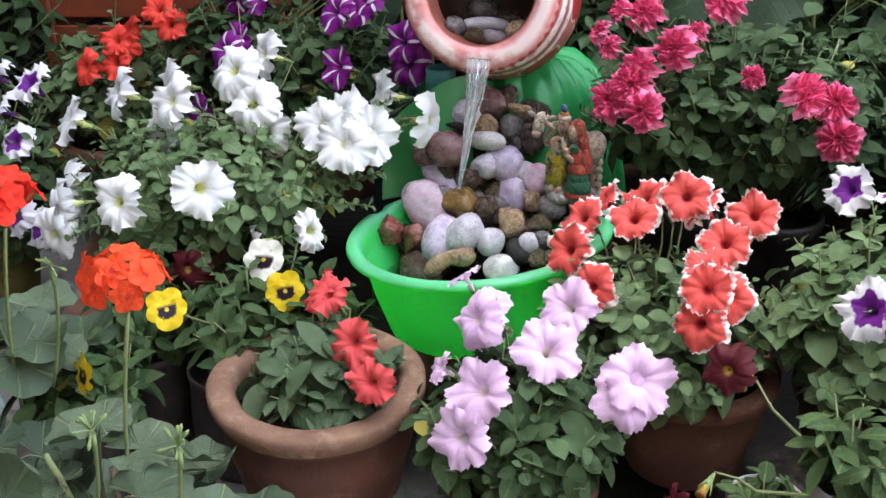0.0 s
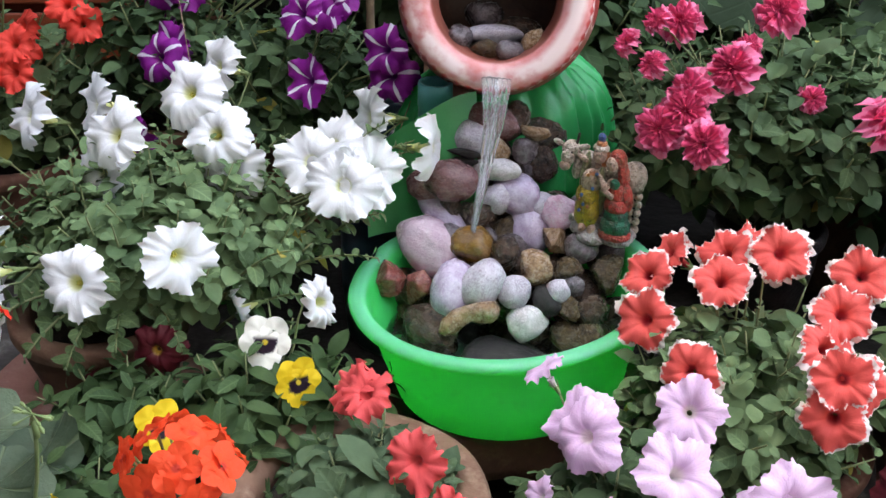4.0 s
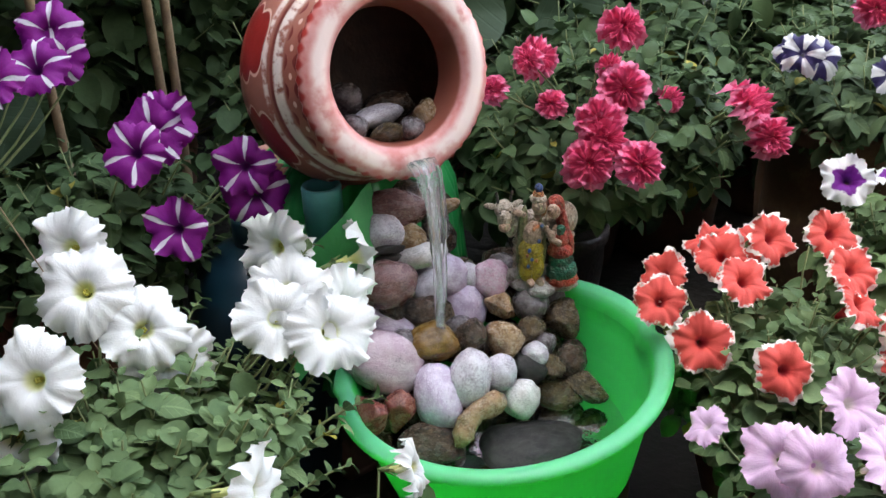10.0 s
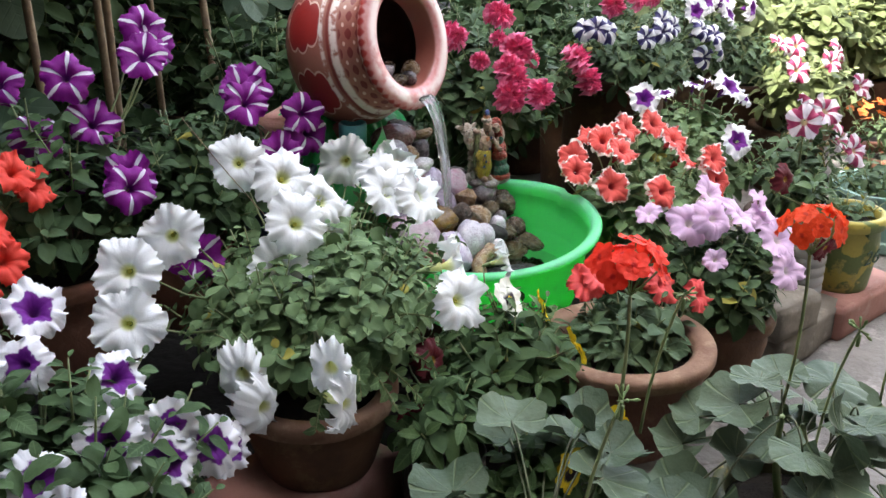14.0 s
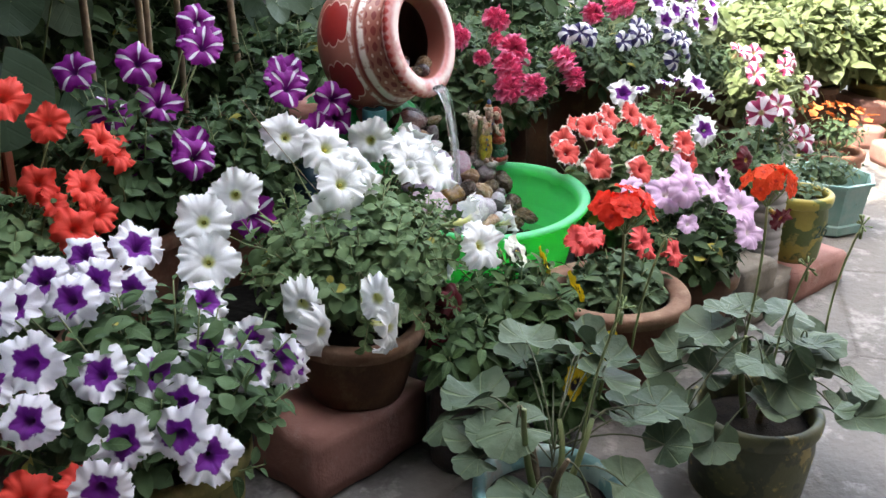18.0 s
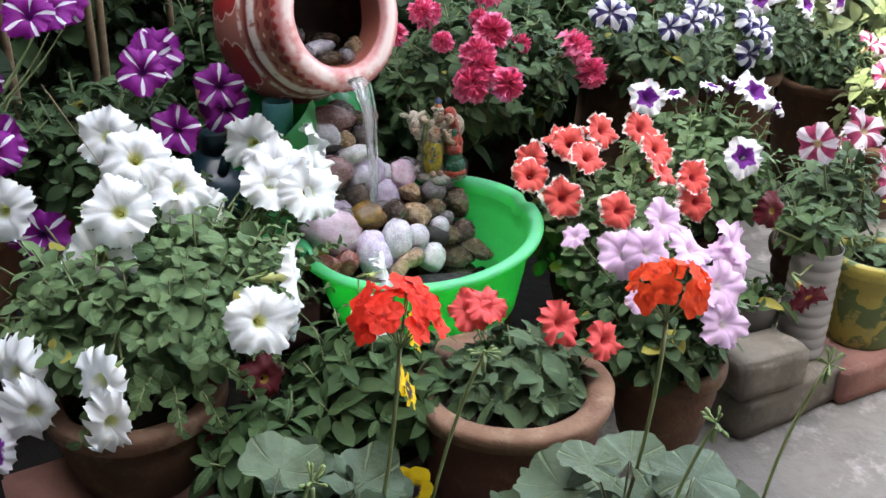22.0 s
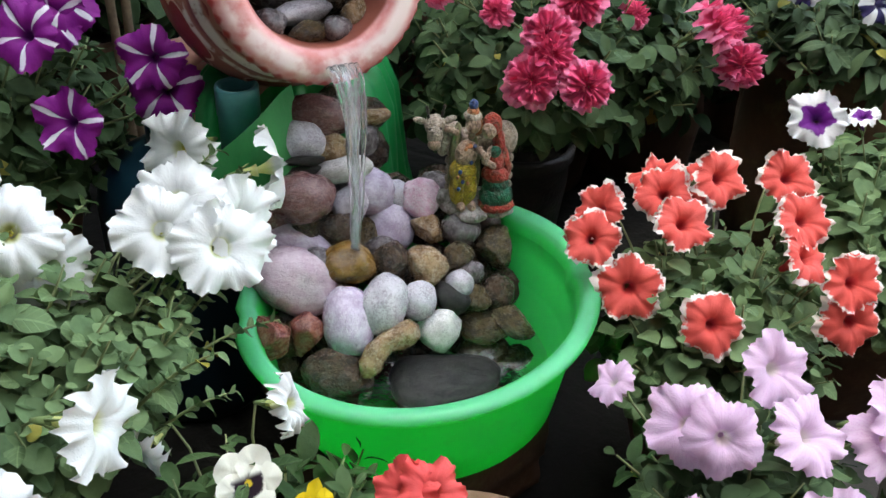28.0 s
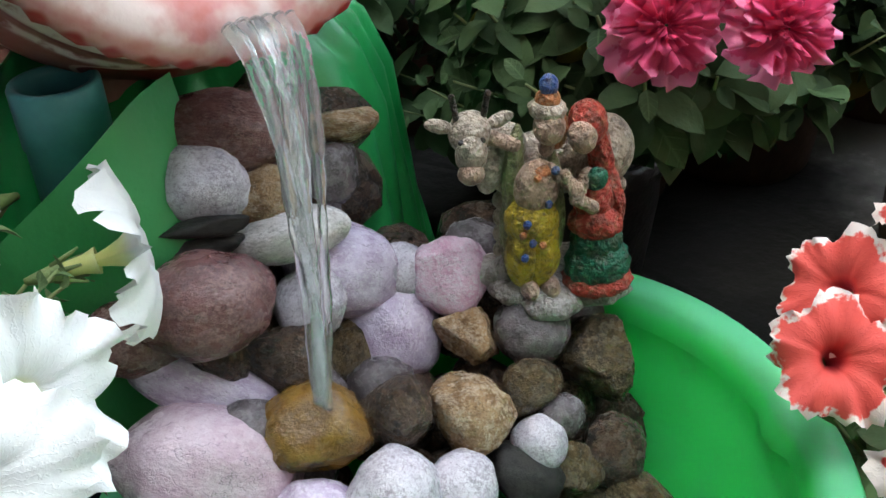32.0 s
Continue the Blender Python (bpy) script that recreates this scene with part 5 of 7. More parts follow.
# ---- figurine ----
def figurine():
    def paint(name, colour, worn, rough=0.3):
        k = Nodes(name, rough, 0.5)
        col = k.mix(k.math("MULTIPLY", k.step(k.noise(230, detail=5), 0.50, 0.66), 0.65), colour, worn)
        col = k.mix(k.math("MULTIPLY", k.step(k.noise(150, detail=5, rough=0.7), 0.47, 0.62), 0.62), col, (0.06, 0.036, 0.02))
        k.set("Base Color", col)
        k.bump(k.math("ADD", k.noise(420, detail=3), k.noise(160)), 0.9, 0.004)
        return k.mat

    paints = [paint("cream_plaster", (0.50, 0.42, 0.34), (0.30, 0.22, 0.16)), paint("yellow_paint_worn", (0.50, 0.36, 0.035), (0.28, 0.20, 0.06)), paint("red_paint_worn", (0.44, 0.045, 0.03), (0.50, 0.22, 0.14)),
              paint("green_paint_worn", (0.008, 0.12, 0.065), (0.05, 0.16, 0.10)), paint("blue_paint_worn", (0.03, 0.08, 0.26), (0.16, 0.16, 0.22)), paint("flesh_paint", (0.48, 0.33, 0.25), (0.36, 0.22, 0.15)),
              paint("plaster_rock", (0.42, 0.38, 0.37), (0.26, 0.22, 0.20), 0.4), paint("black_paint", (0.02, 0.016, 0.015), (0.05, 0.04, 0.03)), paint("sage_paint", (0.26, 0.27, 0.13), (0.34, 0.30, 0.20)), paint("orange_paint", (0.48, 0.17, 0.06), (0.40, 0.26, 0.14))]
    CREAM, YELLOW, RED, GREEN, BLUE, FLESH, ROCK, BLACK, SAGE, ORANGE = range(10)
    bm = bmesh.new()

    def lump(at, size, rot=(0, 0, 0), tone=CREAM, fold=0.0, waves=9, sub=3):
        """One modelled swelling; fold cuts upright pleats into it."""
        ball = bmesh.ops.create_icosphere(bm, subdivisions=sub, radius=1.0)["verts"]
        m = pose(*at, *rot) @ Matrix.Diagonal((*size, 1))
        for v in ball:
            a = math.atan2(v.co.y, v.co.x)
            q = 1 + fold * math.sin(waves * a + 3 * v.co.z) * (1 - v.co.z * v.co.z)
            v.co = m @ Vector((v.co.x * q, v.co.y * q, v.co.z))
        for f in {f for v in ball for f in v.link_faces}:
            f.material_index, f.smooth = tone, True

    def limb(a, b, r, tone):
        a, b = Vector(a), Vector(b)
        n = 5
        for i in range(n + 1):
            lump(a.lerp(b, i / n), (r, r, r * 1.15), (0, 0, 0), tone, sub=2)

    # The rocky foot.
    for x, y, z, w in ((0.0, 0.0, 0.004, 0.024), (-0.018, 0.002, 0.005, 0.018), (0.020, -0.004, 0.004, 0.020), (0.005, 0.014, 0.006, 0.022), (-0.006, -0.012, 0.003, 0.017), (0.026, 0.008, 0.004, 0.014), (-0.030, 0.012, 0.010, 0.012), (-0.024, 0.006, 0.014, 0.009)):
        lump((x, y, z), (w, w * 0.85, 0.009), (0, 0, 40 * x), ROCK, 0.08, 7)
    # The cow behind.
    lump((0.004, 0.016, 0.070), (0.036, 0.014, 0.019), (0, -4, 0))
    lump((0.028, 0.014, 0.074), (0.015, 0.014, 0.019))
    lump((-0.028, 0.010, 0.082), (0.013, 0.010, 0.016), (0, 28, 0))
    lump((-0.034, 0.004, 0.076), (0.007, 0.006, 0.014), (0, 10, 0))
    lump((-0.044, 0.002, 0.098), (0.0105, 0.0095, 0.0110), (0, 8, 0))
    lump((-0.045, -0.005, 0.090), (0.0078, 0.0075, 0.0110), (18, 0, 0))
    lump((-0.046, -0.009, 0.082), (0.0066, 0.0060, 0.0058), (0, 0, 0), FLESH)
    for q in (-1, 1):
        limb((-0.044 + 0.0065 * q, 0.001, 0.107), (-0.044 + 0.0085 * q, 0.000, 0.118), 0.0017, BLACK)
        lump((-0.044 + 0.0145 * q, 0.002, 0.103), (0.0075, 0.0028, 0.0036), (0, -14 * q, 10 * q))
        lump((-0.045 + 0.0052 * q, -0.0075, 0.098), (0.0016, 0.0014, 0.0016), (0, 0, 0), BLACK, sub=2)
    for cx in (-0.026, -0.018, 0.028, 0.036):
        limb((cx, 0.014, 0.062), (cx, 0.015, 0.010), 0.0048, CREAM)
    # The standing figure in yellow: folded cloth, shawl, raised arm.
    for cx, z0 in ((-0.020, 0.034), (-0.011, 0.032)):
        lump((cx, -0.008, z0), (0.0095, 0.0095, 0.022), (0, 4, 0), YELLOW, 0.10, 8)
    lump((-0.016, -0.008, 0.052), (0.0140, 0.0105, 0.014), (0, 0, 0), YELLOW, 0.08, 10)
    for cx in (-0.018, -0.007):
        lump((cx, -0.013, 0.013), (0.0048, 0.0080, 0.0055), (0, 0, 0), FLESH)
    lump((-0.014, -0.009, 0.070), (0.0115, 0.0085, 0.015), (0, 5, 0), FLESH)
    lump((-0.012, -0.0125, 0.080), (0.0055, 0.0032, 0.0036), (0, 0, 0), ORANGE)
    lump((-0.024, -0.002, 0.076), (0.0048, 0.0050, 0.026), (0, 5, 0), SAGE, 0.16, 7)
    lump((-0.026, -0.001, 0.040), (0.0042, 0.0050, 0.024), (0, -2, 0), SAGE, 0.16, 7)
    lump((-0.003, -0.004, 0.058), (0.0045, 0.0060, 0.030), (0, -4, 0), SAGE, 0.12, 7)
    limb((-0.024, -0.004, 0.092), (-0.037, 0.000, 0.096), 0.0036, FLESH)
    limb((-0.008, -0.012, 0.080), (0.004, -0.017, 0.071), 0.0034, FLESH)
    for x, z in ((-0.021, 0.055), (-0.018, 0.044), (-0.010, 0.064), (-0.022, 0.036), (-0.007, 0.082)):
        lump((x, -0.0185 if z < 0.06 else -0.0165, z), (0.0022, 0.0016, 0.0026), (0, 0, 0), BLUE, sub=2)
    for x, z in ((-0.023, 0.049), (-0.013, 0.042), (-0.016, 0.080)):
        lump((x, -0.0182, z), (0.0020, 0.0015, 0.0022), (0, 0, 0), ORANGE, sub=2)
    lump((-0.009, -0.007, 0.090), (0.0040, 0.0040, 0.005), (0, 0, 0), FLESH)
    lump((-0.008, -0.008, 0.101), (0.0078, 0.0078, 0.0092), (0, 0, 0), FLESH)
    lump((-0.004, -0.002, 0.097), (0.0075, 0.0070, 0.0110), (0, 0, 0), ORANGE)
    lump((-0.008, -0.005, 0.109), (0.0092, 0.0088, 0.0055), (0, 6, 0), CREAM, 0.08, 12)
    lump((-0.008, -0.005, 0.114), (0.0062, 0.0062, 0.0050), (0, 0, 0), ORANGE)
    lump((-0.008, -0.006, 0.121), (0.0046, 0.0030, 0.0062), (0, -6, 0), BLUE)
    # The standing figure in red and green: wide pleated skirt, veil.
    lump((0.019, -0.009, 0.011), (0.0190, 0.0150, 0.0080), (0, 0, 0), RED, 0.07, 12)
    lump((0.019, -0.009, 0.021), (0.0172, 0.0135, 0.0150), (0, 0, 0), GREEN, 0.08, 11)
    lump((0.018, -0.008, 0.034), (0.0135, 0.0110, 0.0140), (0, 0, 0), GREEN, 0.08, 11)
    lump((0.017, -0.009, 0.046), (0.0140, 0.0110, 0.0100), (0, 8, 0), RED, 0.10, 9)
    lump((0.015, -0.008, 0.060), (0.0105, 0.0085, 0.0150), (0, -6, 0), RED, 0.06, 8)
    lump((0.014, -0.015, 0.074), (0.0060, 0.0034, 0.0065), (0, 0, 0), GREEN)
    limb((0.010, -0.013, 0.076), (0.003, -0.018, 0.066), 0.0034, FLESH)
    limb((0.003, -0.018, 0.066), (0.012, -0.018, 0.060), 0.0032, FLESH)
    limb((0.003, -0.018, 0.068), (-0.002, -0.017, 0.079), 0.0028, FLESH)
    lump((0.008, -0.010, 0.095), (0.0072, 0.0072, 0.0088), (0, -8, 0), FLESH)
    lump((0.012, -0.004, 0.099), (0.0098, 0.0092, 0.0120), (0, -8, 0), RED, 0.04, 8)
    lump((0.020, -0.002, 0.080), (0.0060, 0.0080, 0.0200), (0, -10, 0), RED, 0.10, 7)
    lump((0.026, -0.003, 0.058), (0.0062, 0.0085, 0.0200), (0, -14, 0), RED, 0.12, 7)
    for v in bm.verts:
        v.co += v.normal * 0.0004 * noise.noise(v.co * 260)
    f = part("figurine", bm, paints[0], None, "", pose(0.181, 1.316, 0.318, 0, 0, -34) @ Matrix.Scale(1.1, 4))
    for p in paints[1:]:
        f.data.materials.append(p)
    tagged(f, "small painted plaster figurine, gold red and green, on the cobbles", "figurine")


figurine()


# ---- petunias and their pots ----
def brick_at(x, y, z, turn, label, seed, mat=BRICK, group="loose bricks", size=(0.23, 0.112, 0.075)):
    b = part("brick", brick_bm(size, seed), mat, None, "", pose(x, y, z, 0, 0, turn))
    return tagged(b, label, "brick", group)


brick_at(-0.470, 1.375, 0.056, -23, "thick red clay block lying flat under a flower pot", 21, size=(0.25, 0.155, 0.111))
white_one = petunia("white petunia in full flower, brown clay pot on a brick", (-0.440, 1.360, 0.112), (0.112, 0.120, 0.080, OLD_CLAY, 0.017, RIM_CLAY), (-0.365, 1.395, 0.315), (0.205, 0.19, 0.115), "petunia", "white", (
    (-0.178, 1.359, 0.415, -0.35, -0.75, 0.55), (-0.140, 1.322, 0.399, -0.15, -0.80, 0.50), (-0.105, 1.342, 0.405, 0.25, -0.80, 0.30), (-0.152, 1.375, 0.432, -0.45, -0.40, 0.75), (-0.322, 1.452, 0.474, -0.45, -0.65, 0.65), (-0.292, 1.542, 0.474, -0.7, -0.45, 0.35),
    (-0.406, 1.391, 0.444, -0.6, -0.6, 0.5), (-0.430, 1.405, 0.388, -0.6, -0.65, 0.2), (-0.290, 1.412, 0.433, -0.3, -0.7, 0.5), (-0.274, 1.405, 0.391, -0.3, -0.75, 0.35), (-0.454, 1.551, 0.420, -0.85, -0.4, 0.2), (-0.542, 1.556, 0.407, -0.8, -0.45, 0.4),
    (-0.610, 1.510, 0.377, -0.75, -0.45, 0.5), (-0.422, 1.161, 0.379, -0.4, -0.8, 0.45), (-0.318, 1.203, 0.378, 0.55, -0.65, 0.05),
    (-0.10, 1.468, 0.425, -0.95, -0.25, 0.15), (-0.015, 1.410, 0.404, 0.85, -0.4, 0.1)), 1, 104, 14, 290, 0.92, 700, low=0.02)
for at_f, way in (((-0.578, 1.381, 0.312), (-0.75, -0.35, 0.0)), ((-0.580, 1.350, 0.275), (-0.25, -0.85, -0.1)), ((-0.548, 1.279, 0.325), (-0.75, -0.3, 0.05)), ((-0.555, 1.255, 0.285), (-0.2, -0.85, -0.1))):
    bloom("limp", at_f, way, white_one, (-0.47, 1.34, 0.33), random.Random(int(at_f[1] * 999)))
for i, (a, b) in enumerate((((-0.22, 1.38, 0.28), (-0.06, 1.405, 0.415)), ((-0.20, 1.40, 0.30), (-0.045, 1.425, 0.395)), ((-0.20, 1.42, 0.30), (-0.075, 1.43, 0.435)), ((-0.22, 1.36, 0.28), (-0.085, 1.37, 0.40)), ((-0.25, 1.33, 0.26), (-0.10, 1.30, 0.31)), ((-0.2, 1.38, 0.25), (-0.09, 1.36, 0.34)),
                            ((-0.3, 1.3, 0.25), (-0.2, 1.24, 0.36)), ((-0.3, 1.42, 0.3), (-0.2, 1.46, 0.41)), ((-0.4, 1.3, 0.3), (-0.42, 1.18, 0.34)), ((-0.25, 1.42, 0.25), (-0.11, 1.44, 0.36)), ((-0.3, 1.3, 0.22), (-0.17, 1.27, 0.28)),
                            ((-0.42, 1.32, 0.26), (-0.50, 1.215, 0.255)), ((-0.40, 1.31, 0.26), (-0.40, 1.20, 0.260)), ((-0.45, 1.32, 0.27), (-0.575, 1.29, 0.255)), ((-0.42, 1.31, 0.26), (-0.455, 1.20, 0.245)), ((-0.38, 1.32, 0.26), (-0.33, 1.21, 0.255)), ((-0.46, 1.36, 0.27), (-0.585, 1.40, 0.25)), ((-0.44, 1.30, 0.27), (-0.53, 1.25, 0.285)))):
    sprig(white_one, a, b, "petunia", 18, i, 0.95)
petunia("violet petunia with white frilled edges in a mossy pot", (-0.80, 1.48, 0.0), (0.115, 0.2, 0.08, MOSSY_CLAY, 0.014), (-0.79, 1.50, 0.27), (0.20, 0.19, 0.15), "dark", "picotee", (
    (-0.851, 1.440, 0.335), (-0.769, 1.421, 0.334), (-0.662, 1.372, 0.271), (-0.901, 1.382, 0.293), (-0.862, 1.402, 0.312), (-0.722, 1.390, 0.288), (-0.686, 1.469, 0.355), (-0.688, 1.568, 0.422), (-0.812, 1.621, 0.413), (-0.783, 1.564, 0.409),
    (-0.827, 1.571, 0.401), (-0.856, 1.633, 0.395), (-0.738, 1.549, 0.382), (-0.700, 1.402, 0.312), (-0.930, 1.600, 0.425), (-0.962, 1.520, 0.392), (-0.985, 1.560, 0.372), (-1.000, 1.500, 0.345), (-0.893, 1.487, 0.349), (-0.940, 1.430, 0.300),
    (-0.76, 1.60, 0.43), (-0.985, 1.430, 0.265), (-0.87, 1.365, 0.250), (-0.630, 1.375, 0.245)), 2, 62, 13, 250, 1.0, 420, low=-0.5, lean=1.0, view=(-0.78, -0.45, 0.45))
petunia("purple petunia with white star stripes in a clay pot", (-0.20, 1.74, 0.16), (0.11, 0.17, 0.075, TERRACOTTA, 0.014), (-0.19, 1.69, 0.40), (0.17, 0.13, 0.13), "dark", "star", (
    (-0.172, 1.54, 0.452), (-0.178, 1.592, 0.53), (-0.068, 1.555, 0.488), (-0.14, 1.62, 0.533), (-0.125, 1.62, 0.545), (-0.06, 1.55, 0.455)), 3, 50, 13, 180, 1.05, 320, lean=1.5, low=-0.4, view=(-0.72, -0.58, 0.36))
petunia("purple petunia with white stars on long shoots", (-0.38, 1.82, 0.14), (0.11, 0.17, 0.075, TERRACOTTA, 0.014), (-0.37, 1.79, 0.42), (0.18, 0.14, 0.15), "dark", "star", (
    (-0.324, 1.925, 0.563), (-0.345, 1.778, 0.59), (-0.168, 1.768, 0.632), (-0.387, 1.807, 0.512), (-0.332, 1.753, 0.522), (-0.383, 1.778, 0.445), (-0.38, 1.662, 0.45), (-0.405, 1.55, 0.37), (-0.20, 1.75, 0.60), (-0.27, 1.70, 0.61),
    (-0.36, 1.68, 0.455), (-0.17, 1.76, 0.60)), 4, 36, 13, 180, 1.05, 170, lean=1.5, low=-0.4, view=(-0.72, -0.58, 0.36))
petunia("bright red petunia in a clay pot beside the crates", (-0.66, 1.86, 0.06), (0.115, 0.17, 0.08, TERRACOTTA, 0.014), (-0.65, 1.86, 0.33), (0.19, 0.15, 0.14), "petunia", "scarlet", (
    (-0.631, 1.800, 0.591), (-0.575, 1.780, 0.543), (-0.509, 1.740, 0.505), (-0.489, 1.730, 0.481), (-0.586, 1.720, 0.455), (-0.588, 1.700, 0.418), (-0.644, 1.700, 0.412), (-0.592, 1.770, 0.429), (-0.591, 1.800, 0.455)),
    5, 54, 13, 200, 1.05, 320, low=-0.4, lean=1.0)
petunia("small red petunia at the yard edge", (-1.02, 1.44, 0.0), (0.095, 0.13, 0.07, TERRACOTTA, 0.012), (-1.0, 1.46, 0.17), (0.11, 0.11, 0.07), "petunia", "scarlet", (
    (-0.98, 1.46, 0.25), (-1.0, 1.42, 0.22), (-0.94, 1.44, 0.20), (-1.02, 1.50, 0.26)), 6, 14, 12, 60, 1.0, 50)
# Its pot is near-black in place of the shade behind the figurine.
petunia("magenta double petunia, full bush in a shade-black pot", (0.58, 1.60, 0.0), (0.09, 0.17, 0.07, DARK_PLASTIC, 0.008), (0.43, 1.39, 0.43), (0.23, 0.17, 0.13), "dark", "magenta", (
    (0.388, 1.36, 0.59), (0.263, 1.30, 0.512), (0.228, 1.288, 0.472), (0.263, 1.24, 0.472), (0.51, 1.23, 0.485), (0.29, 1.42, 0.562), (0.51, 1.20, 0.445), (0.31, 1.30, 0.54), (0.255, 1.285, 0.495), (0.47, 1.22, 0.50)),
    7, 110, 13, 290, 1.05, 700, low=-0.25, small=((0.25, 1.40, 0.57), (0.232, 1.35, 0.53), (0.42, 1.30, 0.50), (0.23, 1.44, 0.53), (0.40, 1.38, 0.585), (0.35, 1.35, 0.55)))
petunia("red petunia with white picotee rims, clay pot", (0.315, 1.06, 0.05), (0.11, 0.15, 0.075, WORN_CLAY, 0.014), (0.265, 1.045, 0.26), (0.155, 0.14, 0.11), "petunia", "rim", (
    (0.277, 1.15, 0.40), (0.232, 1.08, 0.39), (0.294, 1.084, 0.416), (0.322, 1.002, 0.394), (0.207, 1.166, 0.377), (0.154, 1.08, 0.348), (0.172, 0.996, 0.342), (0.277, 0.912, 0.34), (0.31, 0.93, 0.362), (0.364, 1.046, 0.408),
    (0.318, 1.118, 0.392), (0.25, 1.12, 0.40), (0.30, 0.98, 0.37), (0.18, 1.15, 0.36), (0.285, 0.925, 0.375)), 8, 62, 13, 250, 1.0, 420, low=-0.4)
petunia("lilac veined petunia in a small clay pot", (0.09, 0.87, 0.05), (0.085, 0.13, 0.06, OLD_CLAY, 0.012), (0.09, 0.885, 0.235), (0.13, 0.12, 0.10), "dark", "lilac", (
    (0.04, 0.80, 0.332), (0.112, 0.863, 0.338), (0.138, 0.915, 0.36), (0.036, 0.90, 0.355), (0.19, 0.825, 0.308), (0.044, 0.936, 0.34), (0.20, 0.83, 0.325), (0.02, 0.78, 0.29)  ),
    9, 52, 13, 220, 1.0, 320, low=-0.4, small=((0.027, 1.003, 0.354), (0.0, 0.89, 0.30)))
petunia("young red petunia in a wide terracotta pot", (-0.151, 0.997, 0.062), (0.133, 0.158, 0.098, WORN_CLAY, 0.021, RIM_CLAY), (-0.137, 0.990, 0.232), (0.095, 0.090, 0.055), "grey", "coral", (
    (-0.10, 0.955, 0.292), (-0.076, 0.902, 0.272), (-0.138, 1.043, 0.308), (-0.15, 1.06, 0.30)), 10, 26, 13, 230, 1.35, 90)
petunia("violet petunia with white edges, leafy", (0.55, 1.02, 0.04), (0.11, 0.15, 0.075, OLD_CLAY, 0.014), (0.54, 1.0, 0.30), (0.18, 0.15, 0.12), "petunia", "picotee", (
    (0.448, 0.896, 0.366), (0.485, 1.085, 0.424), (0.594, 0.93, 0.437)), 11, 62, 13, 220, 1.05, 420, low=-0.4, small=((0.57, 1.0, 0.44), (0.62, 0.98, 0.44), (0.52, 1.05, 0.43), (0.66, 0.90, 0.40)))
petunia("navy and white striped petunia in a tall clay pot", (0.745, 1.19, 0.0), (0.125, 0.42, 0.10, OLD_CLAY, 0.016), (0.74, 1.17, 0.455), (0.18, 0.16, 0.08), "grey", "navy", (
    (0.58, 1.207, 0.54), (0.64, 1.111, 0.515), (0.785, 1.072, 0.518), (0.79, 0.983, 0.505), (0.811, 1.013, 0.512), (0.621, 1.24, 0.532), (0.67, 1.08, 0.525), (0.72, 1.09, 0.54), (0.60, 1.19, 0.535), (0.82, 0.97, 0.47), (0.80, 1.0, 0.45)),
    12, 52, 12, 160, 0.95, 300)
petunia("purple petunia with white frills further back", (1.12, 1.12, 0.0), (0.115, 0.34, 0.09, OLD_CLAY, 0.014), (1.12, 1.10, 0.43), (0.2, 0.17, 0.10), "grey", "picotee", (
    (1.262, 0.945, 0.535), (1.20, 1.0, 0.513), (1.10, 1.086, 0.554), (1.15, 1.0, 0.53), (1.05, 1.03, 0.54), (1.22, 0.93, 0.50), (1.12, 0.98, 0.50), (1.28, 1.0, 0.55), (1.0, 1.05, 0.52)), 13, 54, 12, 120, 1.0, 260, low=-0.6)
petunia("magenta petunia behind the striped ones", (0.92, 1.30, 0.0), (0.11, 0.36, 0.09, OLD_CLAY, 0.014), (0.90, 1.27, 0.46), (0.17, 0.14, 0.10), "dark", "magenta", ((0.904, 1.179, 0.558), (0.84, 1.22, 0.55), (0.98, 1.16, 0.56)), 14, 50, 12, 100, 1.0, 240, low=-0.6)
petunia("red and white striped petunia, loose shoots", (0.66, 0.78, 0.02), (0.095, 0.14, 0.07, OLD_CLAY, 0.012), (0.63, 0.775, 0.27), (0.15, 0.11, 0.11), "grey", "candy", (
    (0.54, 0.678, 0.343), (0.415, 0.783, 0.42), (0.588, 0.74, 0.406), (0.73, 0.763, 0.385), (0.80, 0.78, 0.31), (0.66, 0.70, 0.33)), 15, 20, 11, 120, 1.0, 90, category="petunia")
petunia("pale pink petunia in strong light", (1.32, 0.80, 0.0), (0.11, 0.18, 0.08, OLD_CLAY, 0.014), (1.30, 0.78, 0.28), (0.17, 0.15, 0.12), "lime", "candy", (
    (1.30, 0.81, 0.40), (1.22, 0.72, 0.38), (0.894, 0.662, 0.393), (1.36, 0.70, 0.38), (1.25, 0.85, 0.41), (1.18, 0.80, 0.36)), 16, 22, 12, 60, 0.8, 60)


# ---- geraniums ----
DULL_STEM = plain_mat("dull_green_stalk", (0.06, 0.085, 0.035), (0.10, 0.10, 0.05), 0.6, 60)


